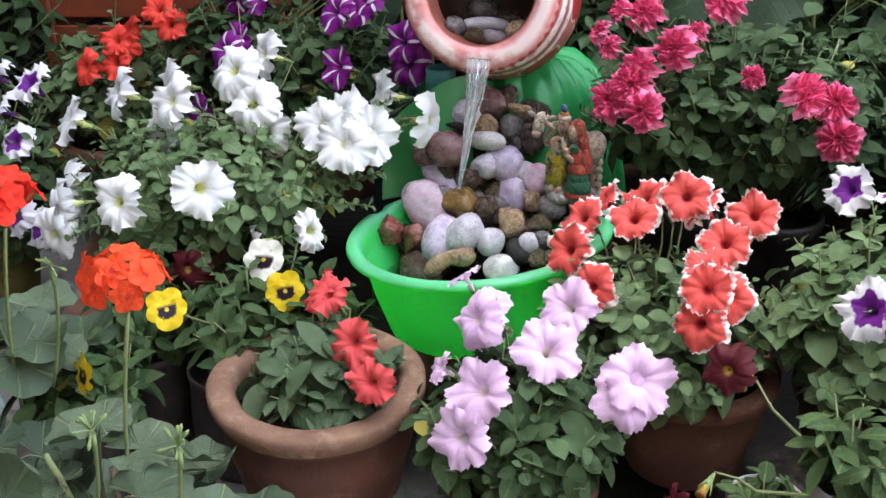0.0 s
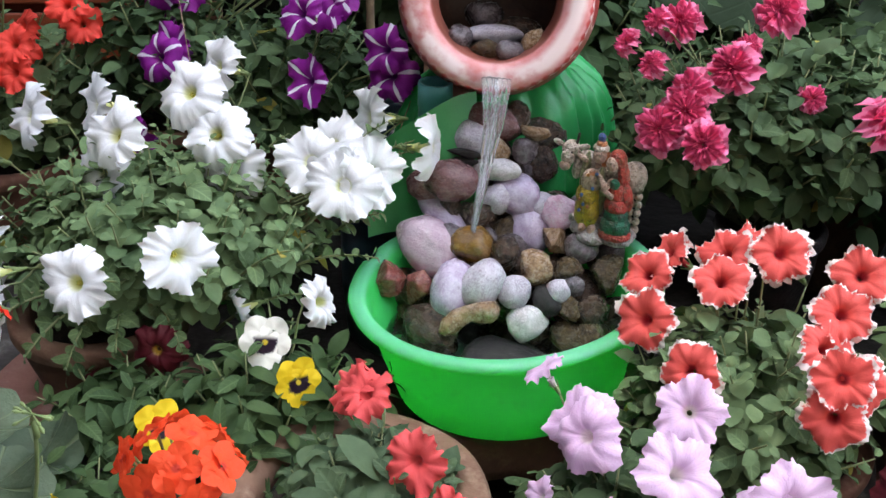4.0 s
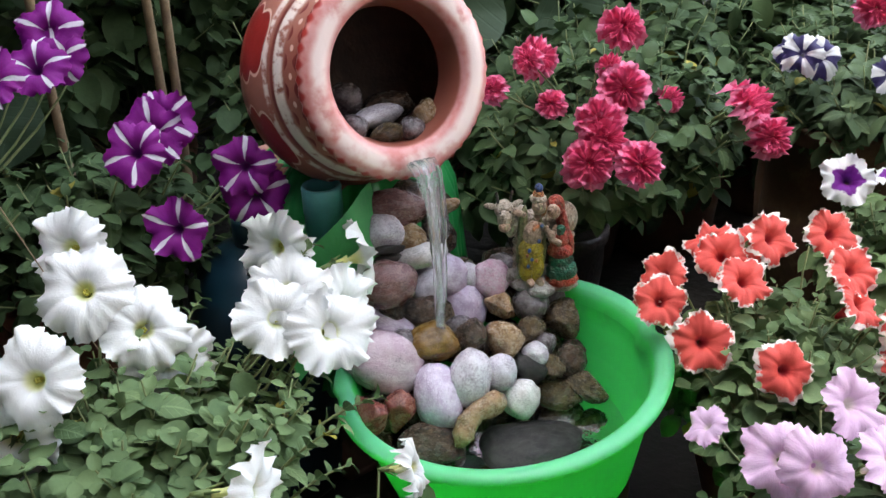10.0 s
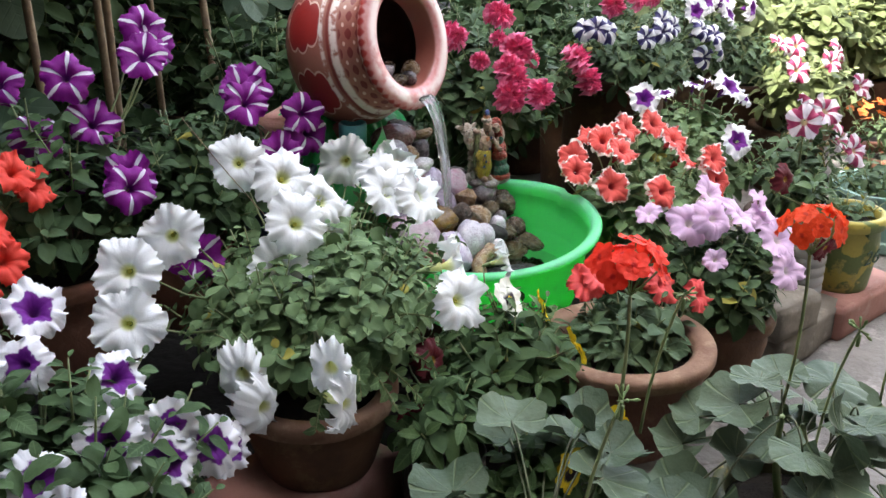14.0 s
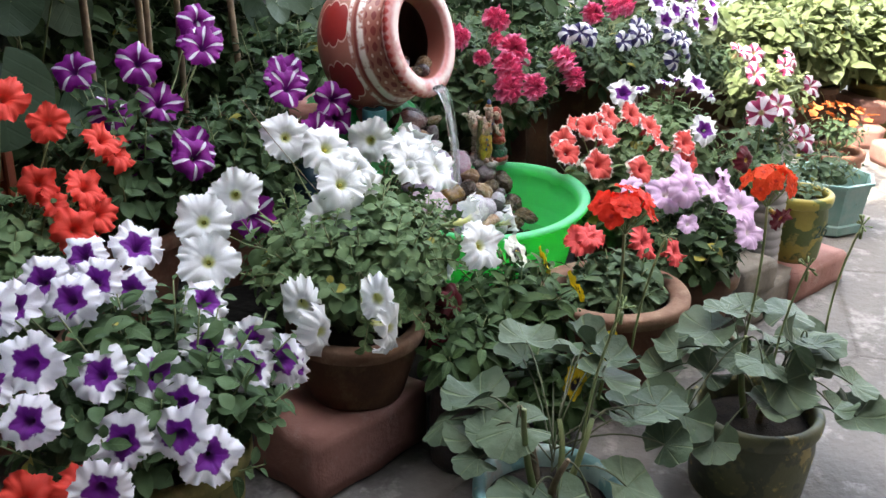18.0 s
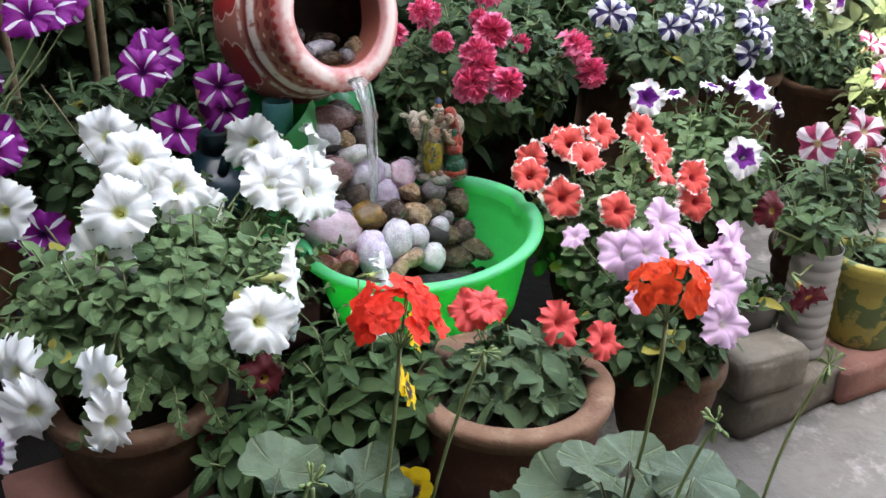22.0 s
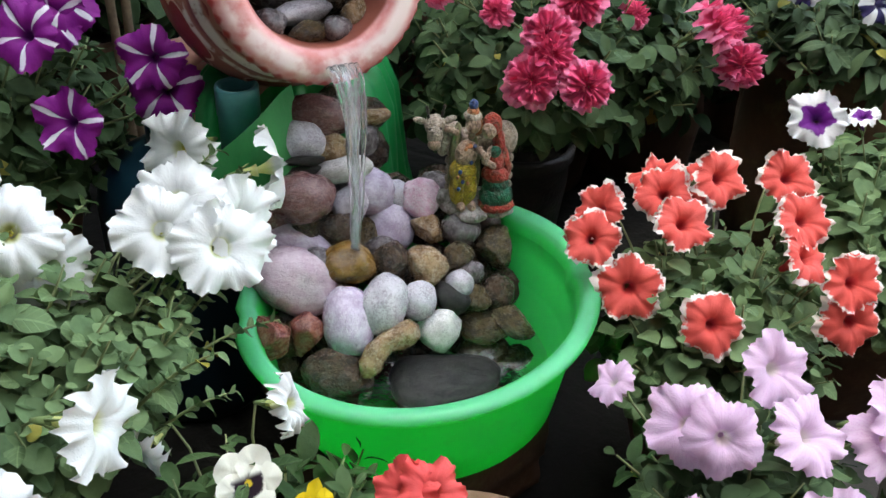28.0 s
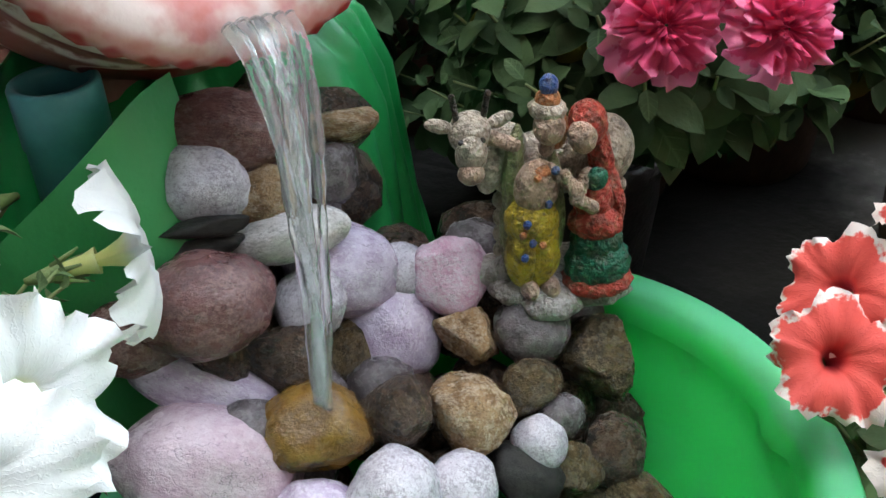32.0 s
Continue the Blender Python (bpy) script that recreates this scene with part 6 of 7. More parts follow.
def flower_head(plant, at, mats, seed, n=12, r=0.035):
    """A ball of florets on short pedicels."""
    rnd = random.Random(seed)
    at = Vector(at)
    hub = at - Vector((0, 0, 0.03))
    stalks, spots = [], []
    for i in range(n):
        u = 1 - 1.15 * (i + 0.5) / n
        a = i * 2.39996
        s = math.sqrt(1 - u * u)
        d = Vector((s * math.cos(a), s * math.sin(a), u * 0.75 + 0.1))
        p = at + d * r * rnd.uniform(0.88, 1.1)
        stalks.append(tube([hub, hub.lerp(p, 0.6), p - d * 0.002], [0.0008, 0.0008, 0.0012], 4))
        spots.append((p, d))
    head = put("flower_head", mesh_of("flower_head", *joined(stalks), CALYX), plant, Matrix())
    for p, d in spots:
        way = d + Vector((rnd.gauss(0, .25), rnd.gauss(0, .25), rnd.gauss(0.1, .2)))
        put("floret", rnd.choice(mats), head, facing(p, way, rnd.uniform(0, 6)) @ Matrix.Scale(rnd.uniform(0.9, 1.15), 4))
    return hub


BUD = [mesh_of("bud", *tube([(0, 0, -0.020), (0, 0, 0), (0, 0, 0.006), (0, 0, 0.010)], [0.0008, 0.0013, 0.0026, 0.0008], 6), CALYX)]


def bud_head(plant, at, seed):
    rnd = random.Random(seed)
    hub = put("bud_stalk", mesh_of("bud_stalk", *tube([Vector(at) - Vector((0, 0, 0.022)), Vector(at) - Vector((0, 0, 0.006))], [0.0022, 0.0030], 7), CALYX), plant, Matrix(), "pale green stalk of unopened buds")
    for i in range(9):
        d = Vector((rnd.gauss(0, 1), rnd.gauss(0, 1), rnd.gauss(0.3, 0.7))).normalized()
        put("bud", BUD[0], hub, facing(Vector(at) + d * 0.010, d) @ Matrix.Scale(rnd.uniform(0.6, 0.9), 4))


def geranium(label, at, pot_mat, rim_r, h, base_r, leaves, heads, buds, seed, size=1.0):
    rnd = random.Random(seed)
    p = thing("potted_geranium", at, label, "geranium", "potted geraniums")
    clay_pot(p, at, rim_r, h, base_r, pot_mat, 0.010, 0.004, seed, 0.03)
    root = Vector(at) + Vector((0, 0, h - 0.02))
    trunks = []
    for i in range(5):
        a = i * 1.2566
        top = root + Vector((0.05 * math.cos(a), 0.05 * math.sin(a), 0.09 + 0.03 * (i % 3)))
        trunks.append(top)
        put("stem", mesh_of("stem", *tube(bend(root + Vector((0.012 * math.cos(a), 0.012 * math.sin(a), -0.02)), top, 0.0, 5, 0.01), [0.006, 0.0055, 0.005, 0.0045, 0.004, 0.0035], 7), WOODY if i % 2 else STEM), p, Matrix())
    for x, y, z, s in leaves:
        pos = Vector((x, y, z))
        away = pos - root
        flat = Vector((away.x, away.y, 0.0))
        tip = (flat.normalized() + Vector((rnd.gauss(0, .3), rnd.gauss(0, .3), -0.15 + rnd.gauss(0, .25))))
        up = Vector((0, 0, 1)) + VIEW * rnd.uniform(0.1, 0.7) + flat.normalized() * rnd.uniform(0.0, 0.8)
        put("leaf", rnd.choice(LEAVES["geranium"]), p, frame_of(pos, tip, up) @ Matrix.Scale(s * size, 4))
        near = root.lerp(min(trunks, key=lambda q: (q - pos).length), rnd.uniform(0.3, 1.0))
        put("leaf_stalk", mesh_of("leaf_stalk", *tube(bend(near, pos, 0.02, 6), 0.0013, 5), DULL_STEM), p, Matrix())
    for at_h, mats in heads:
        hub = flower_head(p, at_h, mats, seed + int(at_h[0] * 100))
        put("flower_stalk", mesh_of("flower_stalk", *tube(bend(hub + Vector((-0.035, 0.012, -0.24)), hub, 0.0, 6, 0.008), 0.0022, 6), STEM), p, Matrix())
    for b in buds:
        bud_head(p, b, seed + int(b[1] * 100))
        put("flower_stalk", mesh_of("flower_stalk", *tube(bend(Vector(b) + Vector((-0.04, 0.03, -0.17)), b, 0.0, 6, -0.008), 0.0019, 6), STEM), p, Matrix())
    return p


def ring_leaves(c, seed, n, rx, z0, z1):
    rnd = random.Random(seed)
    out = []
    for i in range(n):
        a, q = i * 2.39996, rnd.uniform(0.35, 1.0)
        out.append((c[0] + rx * q * math.cos(a), c[1] + rx * q * math.sin(a), z1 - (z1 - z0) * q ** 1.5 + rnd.uniform(-0.03, 0.03), rnd.uniform(0.75, 1.25)))
    return out


def painted_pot_mat(name, main, patch, worn):
    k = Nodes(name, 0.5, 0.4)
    p = k.place()
    col = k.mix(k.step(k.noise(16, p, 4, 0.5), 0.50, 0.53), main, patch)
    col = k.mix(k.step(k.noise(11, p, 6, 0.7), 0.56, 0.62), col, worn)
    col = k.mix(k.math("MULTIPLY", k.noise(140, p), 0.3), col, (0.08, 0.07, 0.05))
    k.set("Base Color", col)
    k.bump(k.noise(60, p, 5), 0.3, 0.004)
    return k.mat


CYAN_POT = painted_pot_mat("flaking_pale_blue_paint", (0.42, 0.58, 0.54), (0.20, 0.40, 0.40), (0.50, 0.52, 0.46))
OLIVE_POT = painted_pot_mat("dirty_green_paint", (0.10, 0.105, 0.045), (0.05, 0.06, 0.03), (0.36, 0.28, 0.09))
YELLOW_POT = painted_pot_mat("yellow_paint", (0.40, 0.33, 0.06), (0.11, 0.15, 0.04), (0.34, 0.30, 0.08))
geranium("red geranium in a flaking pale blue pot", (-0.655, 1.0, 0.0), CYAN_POT, 0.10, 0.15, 0.085, ring_leaves((-0.555, 1.005), 3, 24, 0.165, 0.13, 0.31),
         (((-0.465, 0.952, 0.468), FLORETS[2:]),), ((-0.40, 0.90, 0.42), (-0.62, 0.93, 0.40)), 31)
geranium("vermilion geranium in a dirty green pot", (-0.345, 0.745, 0.0), OLIVE_POT, 0.10, 0.145, 0.085, ring_leaves((-0.335, 0.745), 5, 30, 0.155, 0.14, 0.30),
         (((-0.277, 0.768, 0.468), FLORETS[:2]),), ((-0.20, 0.625, 0.40), (-0.30, 0.70, 0.36)), 37)


# ---- pansies ----
def pansies(label, at, pot_r, h, crown, radii, blooms, seed, pot_mat=DARK_PLASTIC, n=16):
    rnd = random.Random(seed)
    p = thing("potted_pansy", at, label, "pansy", "potted pansies")
    v, f = lathe([(0.0, 0), (pot_r * 0.95, 0.0), (pot_r, 0.01), (pot_r * 1.04, h * 0.5), (pot_r, h - 0.01), (pot_r * 1.03, h), (pot_r * 0.97, h), (pot_r * 0.94, h - 0.02), (0, h - 0.025)], 36, 0.03, seed, False)
    put("grow_bag", mesh_of("grow_bag", v, f, pot_mat), p, Matrix.Translation(at))
    root = Vector(at) + Vector((0, 0, h))
    shoots(p, root, crown, radii, "pansy", n, seed, 12, 130, 1.0, -0.1, 0.06)
    inner_leaves(p, crown, radii, "pansy", 60, seed)
    for kind, x, y, z, *w in blooms:
        way = Vector(w) if w else VIEW + Vector((rnd.gauss(0, .3), rnd.gauss(0, .2), rnd.gauss(-0.1, .2)))
        bloom(kind, (x, y, z), way, p, Vector(crown), rnd, 0.75 if kind == "limp" else 1.0)


pansies("yellow and white pansies in a black grow bag", (-0.27, 1.13, 0.0), 0.075, 0.15, (-0.235, 1.15, 0.205), (0.145, 0.12, 0.095), (
    ("yellow_pansy", -0.203, 1.111, 0.275, 0.40, -0.85, 0.25), ("white_pansy", -0.235, 1.154, 0.298, -0.15, -0.8, 0.55), ("limp", -0.173, 1.174, 0.33, 0.4, -0.75, 0.2), ("yellow_pansy", -0.333, 1.033, 0.292, 0.45, -0.75, 0.30),
    ("limp", -0.27, 1.27, 0.265, -0.8, -0.2, -0.2)), 41, n=34)
pansies("maroon pansy in a dark grow bag", (-0.415, 1.185, 0.0), 0.055, 0.15, (-0.40, 1.19, 0.20), (0.09, 0.08, 0.06), (("maroon", -0.431, 1.216, 0.194, -0.8, -0.4, -0.1), ("maroon", -0.36, 1.22, 0.25)), 43, n=12)
pansies("yellow pansies among the geranium leaves", (-0.47, 1.05, 0.0), 0.06, 0.13, (-0.46, 1.04, 0.19), (0.09, 0.08, 0.06), (("yellow_pansy", -0.42, 0.97, 0.24), ("yellow_pansy", -0.50, 1.0, 0.22)), 47, n=12)

# ---- the painted yellow pot, bottle and cup ----
yp = thing("yellow_flower_pot", (0.505, 0.675, 0.077), "yellow painted clay pot with green writing, on a brick", "flower pot")
clay_pot(yp, (0.505, 0.675, 0.077), 0.074, 0.155, 0.058, YELLOW_POT, 0.010, 0.003, 51, 0.025)
shoots(yp, (0.505, 0.675, 0.21), (0.505, 0.675, 0.235), (0.065, 0.065, 0.045), "grey", 9, 52, 9, 60, 0.8, 0.0, 0.05)
PAINT = plain_mat("dark_green_lettering", (0.02, 0.06, 0.03), (0.03, 0.08, 0.04), 0.5, 40, 0.05)


def writing(text, at, way, size, mat, parent):
    cu = bpy.data.curves.new("lettering", "FONT")
    cu.body, cu.size, cu.extrude, cu.align_x, cu.align_y = text, size, 0.0006, "CENTER", "CENTER"
    tmp = bpy.data.objects.new("tmp", cu)
    scene.collection.objects.link(tmp)
    me = bpy.data.meshes.new_from_object(tmp.evaluated_get(bpy.context.evaluated_depsgraph_get()))
    bpy.data.objects.remove(tmp)
    me.materials.clear()
    me.materials.append(mat)
    w = Vector(way).normalized()
    x = Vector((0, 0, 1)).cross(w).normalized()
    m = Matrix((x, w.cross(x), w)).transposed().to_4x4()
    m.translation = at
    put("lettering", me, parent, m, "dark green painted lettering")


for txt, ang in (("26", 232),):
    w = Vector((math.cos(radians(ang)), math.sin(radians(ang)), -0.12))
    writing(txt, Vector((0.505, 0.675, 0.155)) + Vector((w.x, w.y, 0)) * 0.0685, w, 0.045, PAINT, yp)
brick_at(0.52, 0.665, 0.0385, -30, "red clay brick under the yellow flower pot", 23, size=(0.23, 0.14, 0.075))
brick_at(0.340, 0.781, 0.0385, -25, "weathered grey brick at the yard edge", 24, GREY_BRICK, size=(0.25, 0.150, 0.075))
brick_at(0.258, 0.778, 0.1085, -32, "weathered grey half brick on another brick", 25, GREY_BRICK, size=(0.130, 0.082, 0.064))
CLEAR = Nodes("cloudy_plastic", 0.25, 0.5)
CLEAR.set("Base Color", (0.55, 0.52, 0.50, 1)).set("Transmission Weight", 0.45).set("IOR", 1.3)
CLEAR.bump(CLEAR.noise(40), 0.2, 0.004)
bo = thing("bottle_planter", (0.392, 0.745, 0.077), "ribbed clear plastic bottle cut as a planter with dark soil", "planter")
ribs = [(0.0, 0.0), (0.034, 0.0)]
for i in range(9):
    ribs += [(0.0385, 0.006 + 0.02 * i), (0.0385, 0.016 + 0.02 * i), (0.036, 0.019 + 0.02 * i), (0.036, 0.022 + 0.02 * i)]
put("bottle", mesh_of("bottle", *lathe(ribs + [(0.038, 0.19), (0.0365, 0.19), (0.0345, 0.18), (0.033, 0.004), (0.0, 0.004)], 40, closed=False), CLEAR.mat), bo, pose(0.392, 0.745, 0.077))
put("soil", mesh_of("soil", *lathe([(0.033, 0.01), (0.033, 0.165), (0.02, 0.17), (0.002, 0.172)], 24, 0.01, 3), SOIL), bo, pose(0.392, 0.745, 0.077))
shoots(bo, (0.392, 0.745, 0.24), (0.395, 0.765, 0.30), (0.06, 0.06, 0.05), "pansy", 8, 61, 9, 60, 0.9, -0.1, 0.05)
rnd = random.Random(6)
bloom("maroon", (0.277, 0.80, 0.353), (-0.5, -0.7, 0.2), bo, (0.38, 0.75, 0.27), rnd, 0.85)
bloom("maroon", (0.235, 0.72, 0.25), (-0.5, -0.6, -0.3), bo, (0.38, 0.74, 0.25), rnd, 1.0)
cu_ = thing("cup_planter", (0.345, 0.820, 0.077), "clear plastic cup planter with a maroon pansy", "planter")
put("cup", mesh_of("cup", *lathe([(0.0, 0), (0.03, 0.0), (0.041, 0.10), (0.043, 0.102), (0.041, 0.104), (0.039, 0.1), (0.028, 0.004), (0.0, 0.004)], 36, closed=False), CLEAR.mat), cu_, pose(0.345, 0.820, 0.077))
put("soil", mesh_of("soil", *lathe([(0.028, 0.006), (0.036, 0.08), (0.002, 0.085)], 24, 0.01, 4), SOIL), cu_, pose(0.345, 0.820, 0.077))
shoots(cu_, (0.345, 0.82, 0.155), (0.345, 0.81, 0.18), (0.05, 0.05, 0.035), "pansy", 7, 62, 8, 40, 0.9, 0.0, 0.04)

# ---- the teal trough ----
TEAL = plain_mat("faded_teal_plastic", (0.16, 0.34, 0.30), (0.26, 0.38, 0.34), 0.45, 18, 0.15)
tr = thing("planter_trough", (0.97, 0.58, 0.0), "faded teal plastic tub planter with dark plants", "planter")
put("trough_shell", mesh_of("trough_shell", *lathe([(0.0, 0), (0.115, 0.0), (0.122, 0.006), (0.125, 0.03), (0.118, 0.034), (0.135, 0.15), (0.145, 0.152), (0.145, 0.16), (0.132, 0.16), (0.128, 0.15), (0.112, 0.04), (0.0, 0.04)], 8, closed=False), TEAL, False), tr, pose(0.97, 0.58, 0.002, 0, 0, 20) @ Matrix.Diagonal((0.84, 0.84, 0.9, 1)))
put("soil", mesh_of("soil", *lathe([(0.12, 0.10), (0.07, 0.112), (0.004, 0.116)], 24, 0.04, 5), SOIL), tr, pose(0.97, 0.58, 0.0) @ Matrix.Diagonal((0.84, 0.84, 0.9, 1)))
shoots(tr, (0.97, 0.58, 0.12), (0.96, 0.59, 0.17), (0.10, 0.10, 0.06), "grey", 16, 63, 9, 100, 0.9, 0.0, 0.05)

# ---- further back on the sunny side ----
def shrub(label, at, crown, radii, kind, n, seed, size, single=60, category="shrub", pot=None):
    p = thing("potted_" + category, at, label, category, "yard shrubs")
    if pot:
        clay_pot(p, at, *pot, 0.014, seed=seed)
    shoots(p, Vector(at) + Vector((0, 0, pot[1] - 0.03 if pot else 0.0)), crown, radii, kind, n, seed, 12, single, size, -0.3, 0.09 * size)
    inner_leaves(p, crown, radii, kind, n * 6, seed, size)
    return p


shrub("pale lime green leafy plant in sunlight", (1.75, 0.85, 0.0), (1.72, 0.83, 0.36), (0.27, 0.26, 0.17), "lime", 46, 71, 1.0, 120, "coleus", (0.13, 0.2, 0.09, OLD_CLAY))
shrub("pale lime green leafy plant further off", (2.1, 0.36, 0.0), (2.1, 0.36, 0.34), (0.24, 0.2, 0.18), "lime", 40, 72, 1.2, 80, "coleus", (0.12, 0.2, 0.09, MOSSY_CLAY))
shrub("large pale green leafy plant by the wall", (2.1, 1.25, 0.0), (2.1, 1.2, 0.45), (0.35, 0.3, 0.3), "lime", 46, 73, 1.3, 60, "coleus", (0.14, 0.22, 0.1, OLD_CLAY))
shrub("dark green shrub at the back of the yard", (1.5, 1.6, 0.0), (1.5, 1.6, 0.5), (0.45, 0.3, 0.3), "dark", 46, 74, 1.6, 40, "shrub", (0.14, 0.22, 0.1, OLD_CLAY))
oc = thing("potted_marigold", (1.42, 0.545, 0.0), "orange flowers over a low clay pot", "marigold")
clay_pot(oc, (1.42, 0.545, 0.0), 0.10, 0.10, 0.08, TERRACOTTA, 0.012, seed=75)
shoots(oc, (1.42, 0.545, 0.08), (1.42, 0.545, 0.16), (0.12, 0.12, 0.06), "grey", 14, 76, 9, 50, 0.8, 0.0, 0.05)
ORANGE_F = [floret(ORANGE_P, 0.016, 33), floret(ORANGE_P, 0.014, 35)]
for i in range(26):
    a, q = i * 2.4, 0.12 * math.sqrt((i + 0.5) / 26)
    p_ = Vector((1.42 + q * math.cos(a), 0.545 + q * math.sin(a), 0.245 - q * 0.3))
    put("flower", rnd.choice(ORANGE_F), oc, facing(p_, (rnd.gauss(0, .4), rnd.gauss(-.3, .4), 1), a))
for i, (x, y, z, t) in enumerate(((1.95, 0.42, 0.0385, 10), (2.2, 0.5, 0.0385, 80), (1.62, 0.30, 0.0385, 30), (2.0, 0.44, 0.1145, 25))):
    brick_at(x, y, z, t, "sunlit red brick on the yard floor", 80 + i)

# ---- behind: crates, canes, broad leaves ----
ORANGE_C = plain_mat("orange_crate_plastic", (0.30, 0.06, 0.02), (0.2, 0.045, 0.02), 0.45, 14, 0.15)
BLUE_C = plain_mat("blue_crate_plastic", (0.015, 0.03, 0.11), (0.012, 0.022, 0.08), 0.45, 14, 0.15)


def crate(label, at, size, turn, mat):
    """A plastic crate: floor, corner posts and slatted sides."""
    c = thing("plastic_crate", at, label, "crate", "stacked crates")
    m = pose(*at, 0, 0, turn)
    w, d, h = size

    def bar(name, lo, hi):
        bm = bmesh.new()
        bmesh.ops.create_cube(bm, size=1.0)
        bmesh.ops.scale(bm, vec=[b - a for a, b in zip(lo, hi)], verts=bm.verts)
        bmesh.ops.translate(bm, vec=[(a + b) / 2 for a, b in zip(lo, hi)], verts=bm.verts)
        bmesh.ops.bevel(bm, geom=bm.edges[:], offset=0.003, segments=1, affect="EDGES")
        part(name, bm, mat, c, "", m, False)

    bar("crate_floor", (-w / 2, -d / 2, 0), (w / 2, d / 2, 0.008))
    for sx in (-1, 1):
        for sy in (-1, 1):
            bar("corner_post", (sx * w / 2 - 0.012, sy * d / 2 - 0.012, 0.0), (sx * w / 2 + 0.012, sy * d / 2 + 0.012, h))
    for i in range(4):
        z0 = 0.012 + i * (h - 0.05) / 3.4
        z1 = z0 + (0.038 if i < 3 else 0.05)
        for s in (-1, 1):
            bar("slat", (-w / 2, s * d / 2 - 0.004, z0), (w / 2, s * d / 2 + 0.004, z1))
            bar("slat", (s * w / 2 - 0.004, -d / 2, z0), (s * w / 2 + 0.004, d / 2, z1))


crate("orange slatted plastic crate behind the flowers", (-0.62, 2.24, 0.0), (0.50, 0.34, 0.235), -4, ORANGE_C)
crate("orange slatted plastic crate stacked on another", (-0.60, 2.25, 0.24), (0.50, 0.34, 0.235), -2, ORANGE_C)
crate("blue slatted plastic crate on top of the orange ones", (-0.60, 2.26, 0.48), (0.50, 0.34, 0.235), 3, BLUE_C)
CANE = plain_mat("dry_cane", (0.34, 0.24, 0.14), (0.20, 0.13, 0.08), 0.7, 40, 0.3)
for i, (a, b) in enumerate((((0.25, 1.90, 0.0), (0.33, 2.02, 0.95)), ((0.15, 2.1, 0.0), (0.14, 2.1, 1.0)), ((0.17, 2.12, 0.0), (0.19, 2.12, 1.0)), ((-0.03, 2.1, 0.0), (-0.05, 2.1, 1.0)), ((0.45, 2.2, 0.0), (0.42, 2.18, 1.0)))):
    tagged(put("cane", mesh_of("cane", *tube(bend(a, b, 0, 8, 0.006), 0.008, 8), CANE), None, Matrix()), "dry brown plant cane standing upright", "cane", "plant canes")


def climber(label, at, spots, seed):
    rnd = random.Random(seed)
    p = thing("broad_leaved_plant", at, label, "plant", "broad-leaved plants")
    clay_pot(p, at, 0.11, 0.2, 0.085, OLD_CLAY, 0.014, seed=seed)
    top = Vector(at) + Vector((0, 0, 0.5))
    put("stem", mesh_of("stem", *tube(bend(Vector(at) + Vector((0, 0, 0.17)), top, 0, 6, 0.02), 0.005, 6), STEM), p, Matrix())
    for x, y, z, s in spots:
        pos = Vector((x, y, z))
        put("leaf", rnd.choice(LEAVES["broad"]), p, frame_of(pos, (rnd.gauss(0, .3), -0.3, -0.9), VIEW + Vector((rnd.gauss(0, .25), rnd.gauss(0, .2), 0.3))) @ Matrix.Scale(s, 4))
        base = Vector(at) + Vector((0, 0, min(z, 0.3 + rnd.random() * 0.3)))
        put("leaf_stalk", mesh_of("leaf_stalk", *tube(bend(base, pos, 0.03, 7), 0.002, 5), STEM), p, Matrix())


climber("broad round leaved plant in deep shade", (-0.12, 2.2, 0.0), ((-0.25, 2.1, 0.66, 0.8), (-0.42, 2.0, 0.54, 1.15), (-0.10, 2.1, 0.72, 0.9), (0.02, 2.2, 0.62, 0.8), (-0.3, 2.25, 0.75, 1.0), (-0.15, 2.05, 0.45, 0.8)), 91)
climber("broad leaved plant with bluish leaves in shade", (0.75, 2.05, 0.0), ((0.60, 1.85, 0.50, 1.1), (0.43, 1.76, 0.50, 0.6), (0.9, 1.95, 0.56, 1.1), (1.1, 2.0, 0.57, 1.2), (0.7, 1.95, 0.6, 0.7), (0.5, 1.9, 0.6, 0.6), (0.85, 1.8, 0.45, 1.0), (0.35, 1.9, 0.55, 0.55),
        (0.53, 2.0, 0.56, 0.9), (0.3, 1.85, 0.6, 0.5), (0.65, 1.7, 0.4, 0.9), (1.2, 1.85, 0.5, 1.0)), 92)
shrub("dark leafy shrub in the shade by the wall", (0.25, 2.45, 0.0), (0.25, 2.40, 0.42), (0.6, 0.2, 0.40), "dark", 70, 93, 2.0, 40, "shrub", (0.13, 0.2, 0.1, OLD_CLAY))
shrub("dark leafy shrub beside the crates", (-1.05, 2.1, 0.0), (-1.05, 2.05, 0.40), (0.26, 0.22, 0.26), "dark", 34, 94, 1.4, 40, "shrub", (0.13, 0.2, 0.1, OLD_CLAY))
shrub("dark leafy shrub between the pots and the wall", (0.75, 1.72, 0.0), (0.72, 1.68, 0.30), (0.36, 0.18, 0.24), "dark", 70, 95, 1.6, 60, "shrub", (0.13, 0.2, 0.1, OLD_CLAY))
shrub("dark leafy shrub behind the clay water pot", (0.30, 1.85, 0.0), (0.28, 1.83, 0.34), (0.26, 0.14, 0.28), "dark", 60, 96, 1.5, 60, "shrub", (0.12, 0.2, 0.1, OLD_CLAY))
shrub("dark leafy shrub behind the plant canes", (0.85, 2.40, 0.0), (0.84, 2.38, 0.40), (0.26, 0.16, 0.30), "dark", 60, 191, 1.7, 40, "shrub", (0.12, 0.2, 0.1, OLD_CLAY))
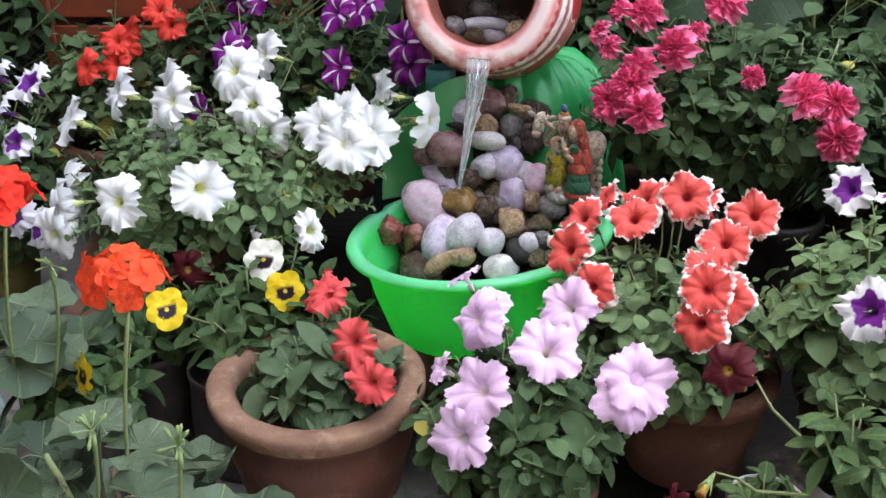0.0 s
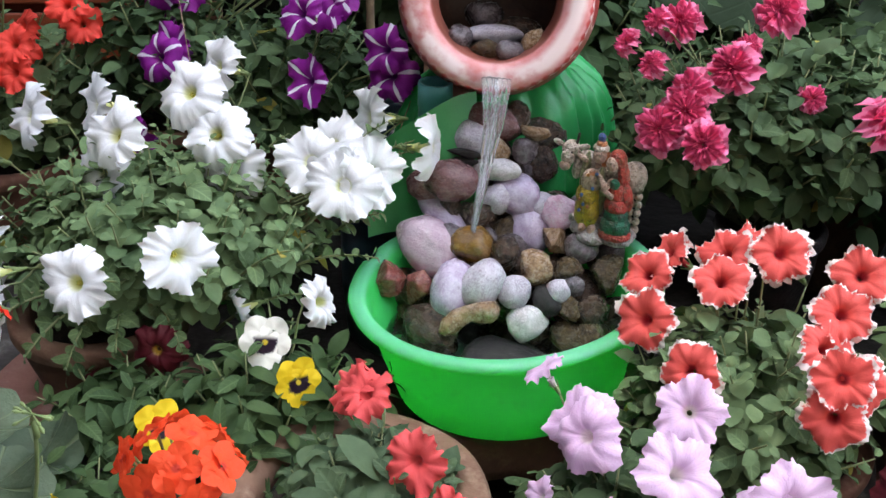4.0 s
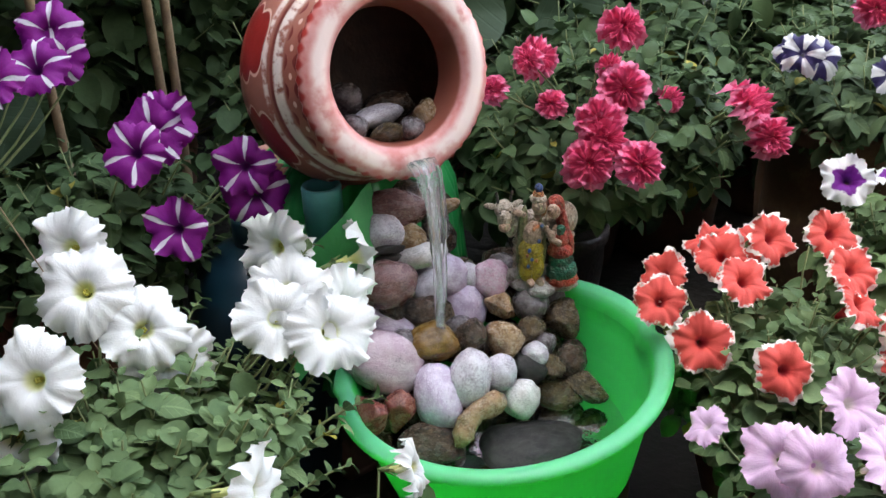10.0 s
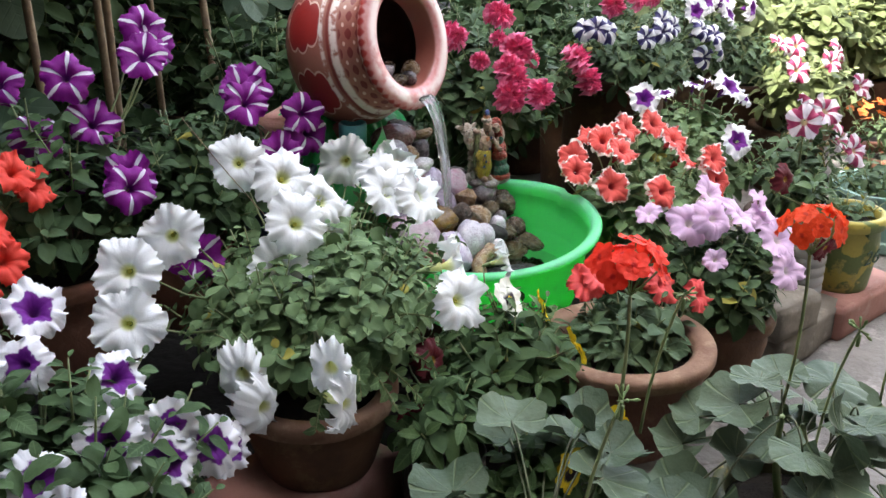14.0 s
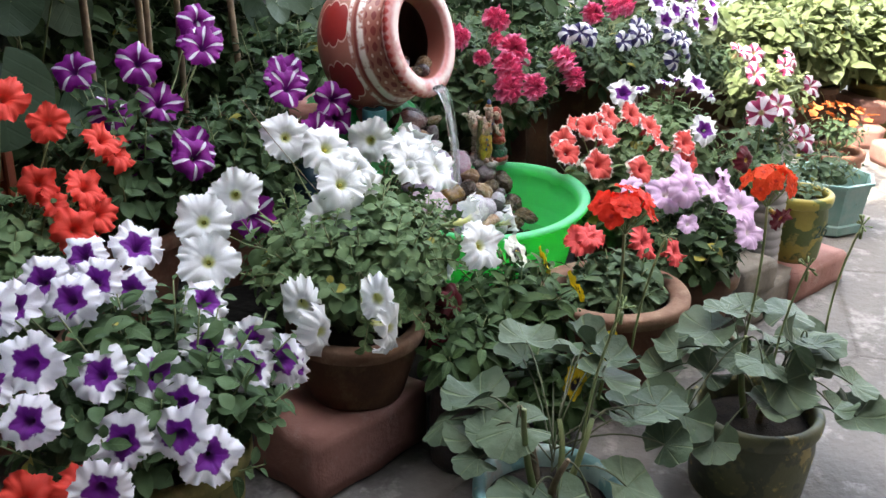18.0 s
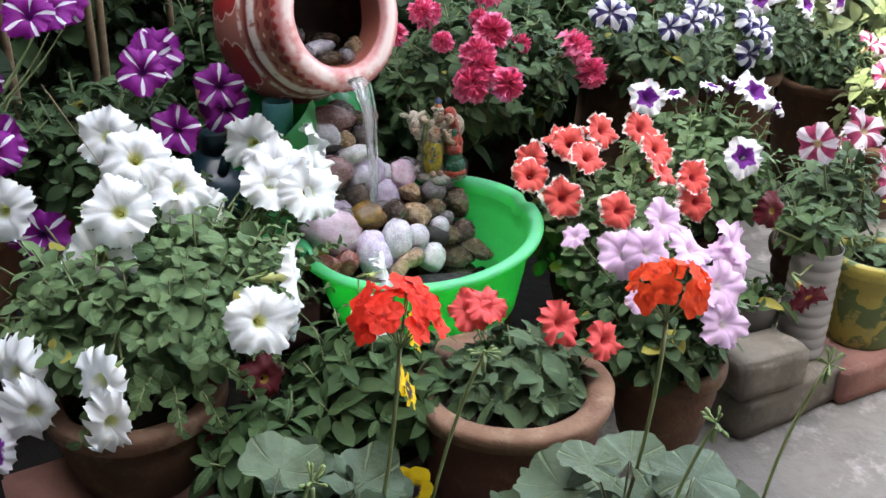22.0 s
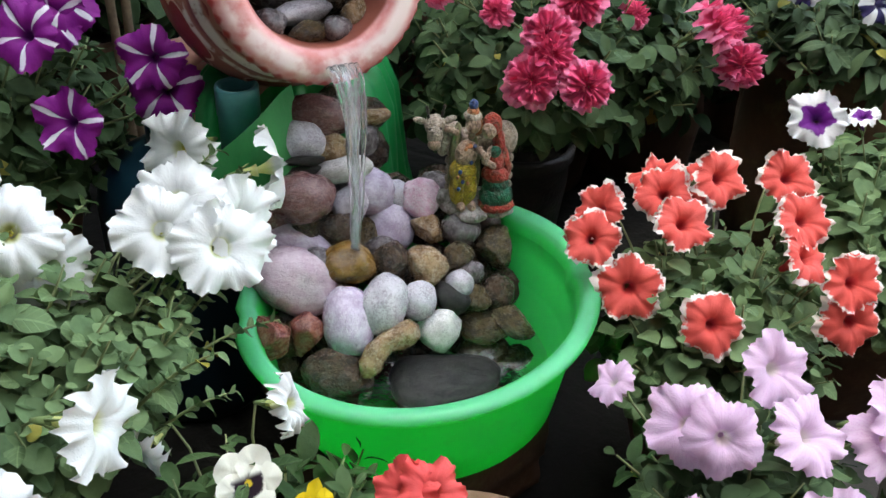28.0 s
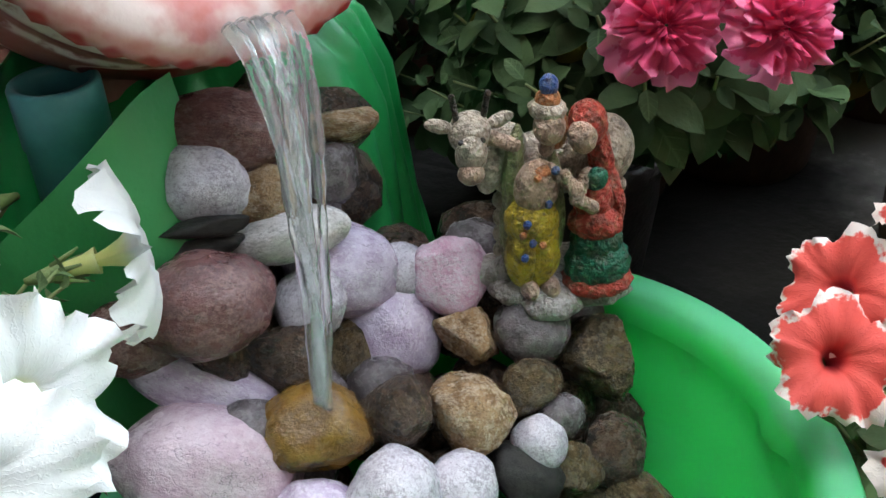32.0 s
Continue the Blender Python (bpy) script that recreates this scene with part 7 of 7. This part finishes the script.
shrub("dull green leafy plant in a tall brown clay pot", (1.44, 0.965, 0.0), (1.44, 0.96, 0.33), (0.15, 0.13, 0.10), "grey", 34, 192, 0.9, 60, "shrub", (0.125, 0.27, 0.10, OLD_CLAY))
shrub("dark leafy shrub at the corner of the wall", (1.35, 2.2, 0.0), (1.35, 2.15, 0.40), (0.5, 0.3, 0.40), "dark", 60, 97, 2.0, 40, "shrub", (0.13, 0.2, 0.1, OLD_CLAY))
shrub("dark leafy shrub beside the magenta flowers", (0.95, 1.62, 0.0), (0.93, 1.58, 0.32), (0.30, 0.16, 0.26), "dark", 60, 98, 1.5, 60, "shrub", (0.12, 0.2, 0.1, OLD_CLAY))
shrub("pale lime green bush in full sun", (1.95, 0.62, 0.0), (1.95, 0.62, 0.33), (0.24, 0.2, 0.2), "lime", 44, 171, 1.1, 60, "coleus", (0.12, 0.2, 0.09, OLD_CLAY))
shrub("tall lime green bush at the sunny yard end", (2.55, 0.65, 0.0), (2.55, 0.65, 0.42), (0.34, 0.3, 0.3), "lime", 46, 172, 1.4, 40, "coleus", (0.13, 0.22, 0.1, OLD_CLAY))
shrub("lime green bush in shade and sun", (1.55, 1.12, 0.0), (1.55, 1.10, 0.40), (0.24, 0.2, 0.2), "lime", 40, 173, 1.1, 60, "coleus", (0.12, 0.2, 0.09, OLD_CLAY))
climber("broad leaved vine on the dark wall", (-0.75, 2.5, 0.0), tuple((-1.35 + 0.17 * (i % 9) + 0.05 * math.sin(7 * i), 2.42 + 0.08 * math.sin(3 * i), 0.55 + 0.13 * (i // 9) + 0.05 * math.cos(5 * i), 0.9 + 0.3 * math.sin(2.3 * i)) for i in range(36)), 174)
shrub("dark leafy shrub beyond the tall clay pots", (1.25, 1.55, 0.0), (1.22, 1.52, 0.30), (0.28, 0.2, 0.26), "dark", 60, 176, 1.5, 60, "shrub", (0.12, 0.2, 0.1, OLD_CLAY))
for a, b in (((-0.335, 1.60, 0.545), (-0.30, 1.44, 0.345)), ((-0.02, 1.56, 0.44), (-0.10, 1.46, 0.30))):
    tagged(put("string", mesh_of("string", *tube(bend(a, b, -0.006, 8), 0.0007, 5), CANE), None, Matrix()), "thin pale string tied among the plants", "string", "tied strings")
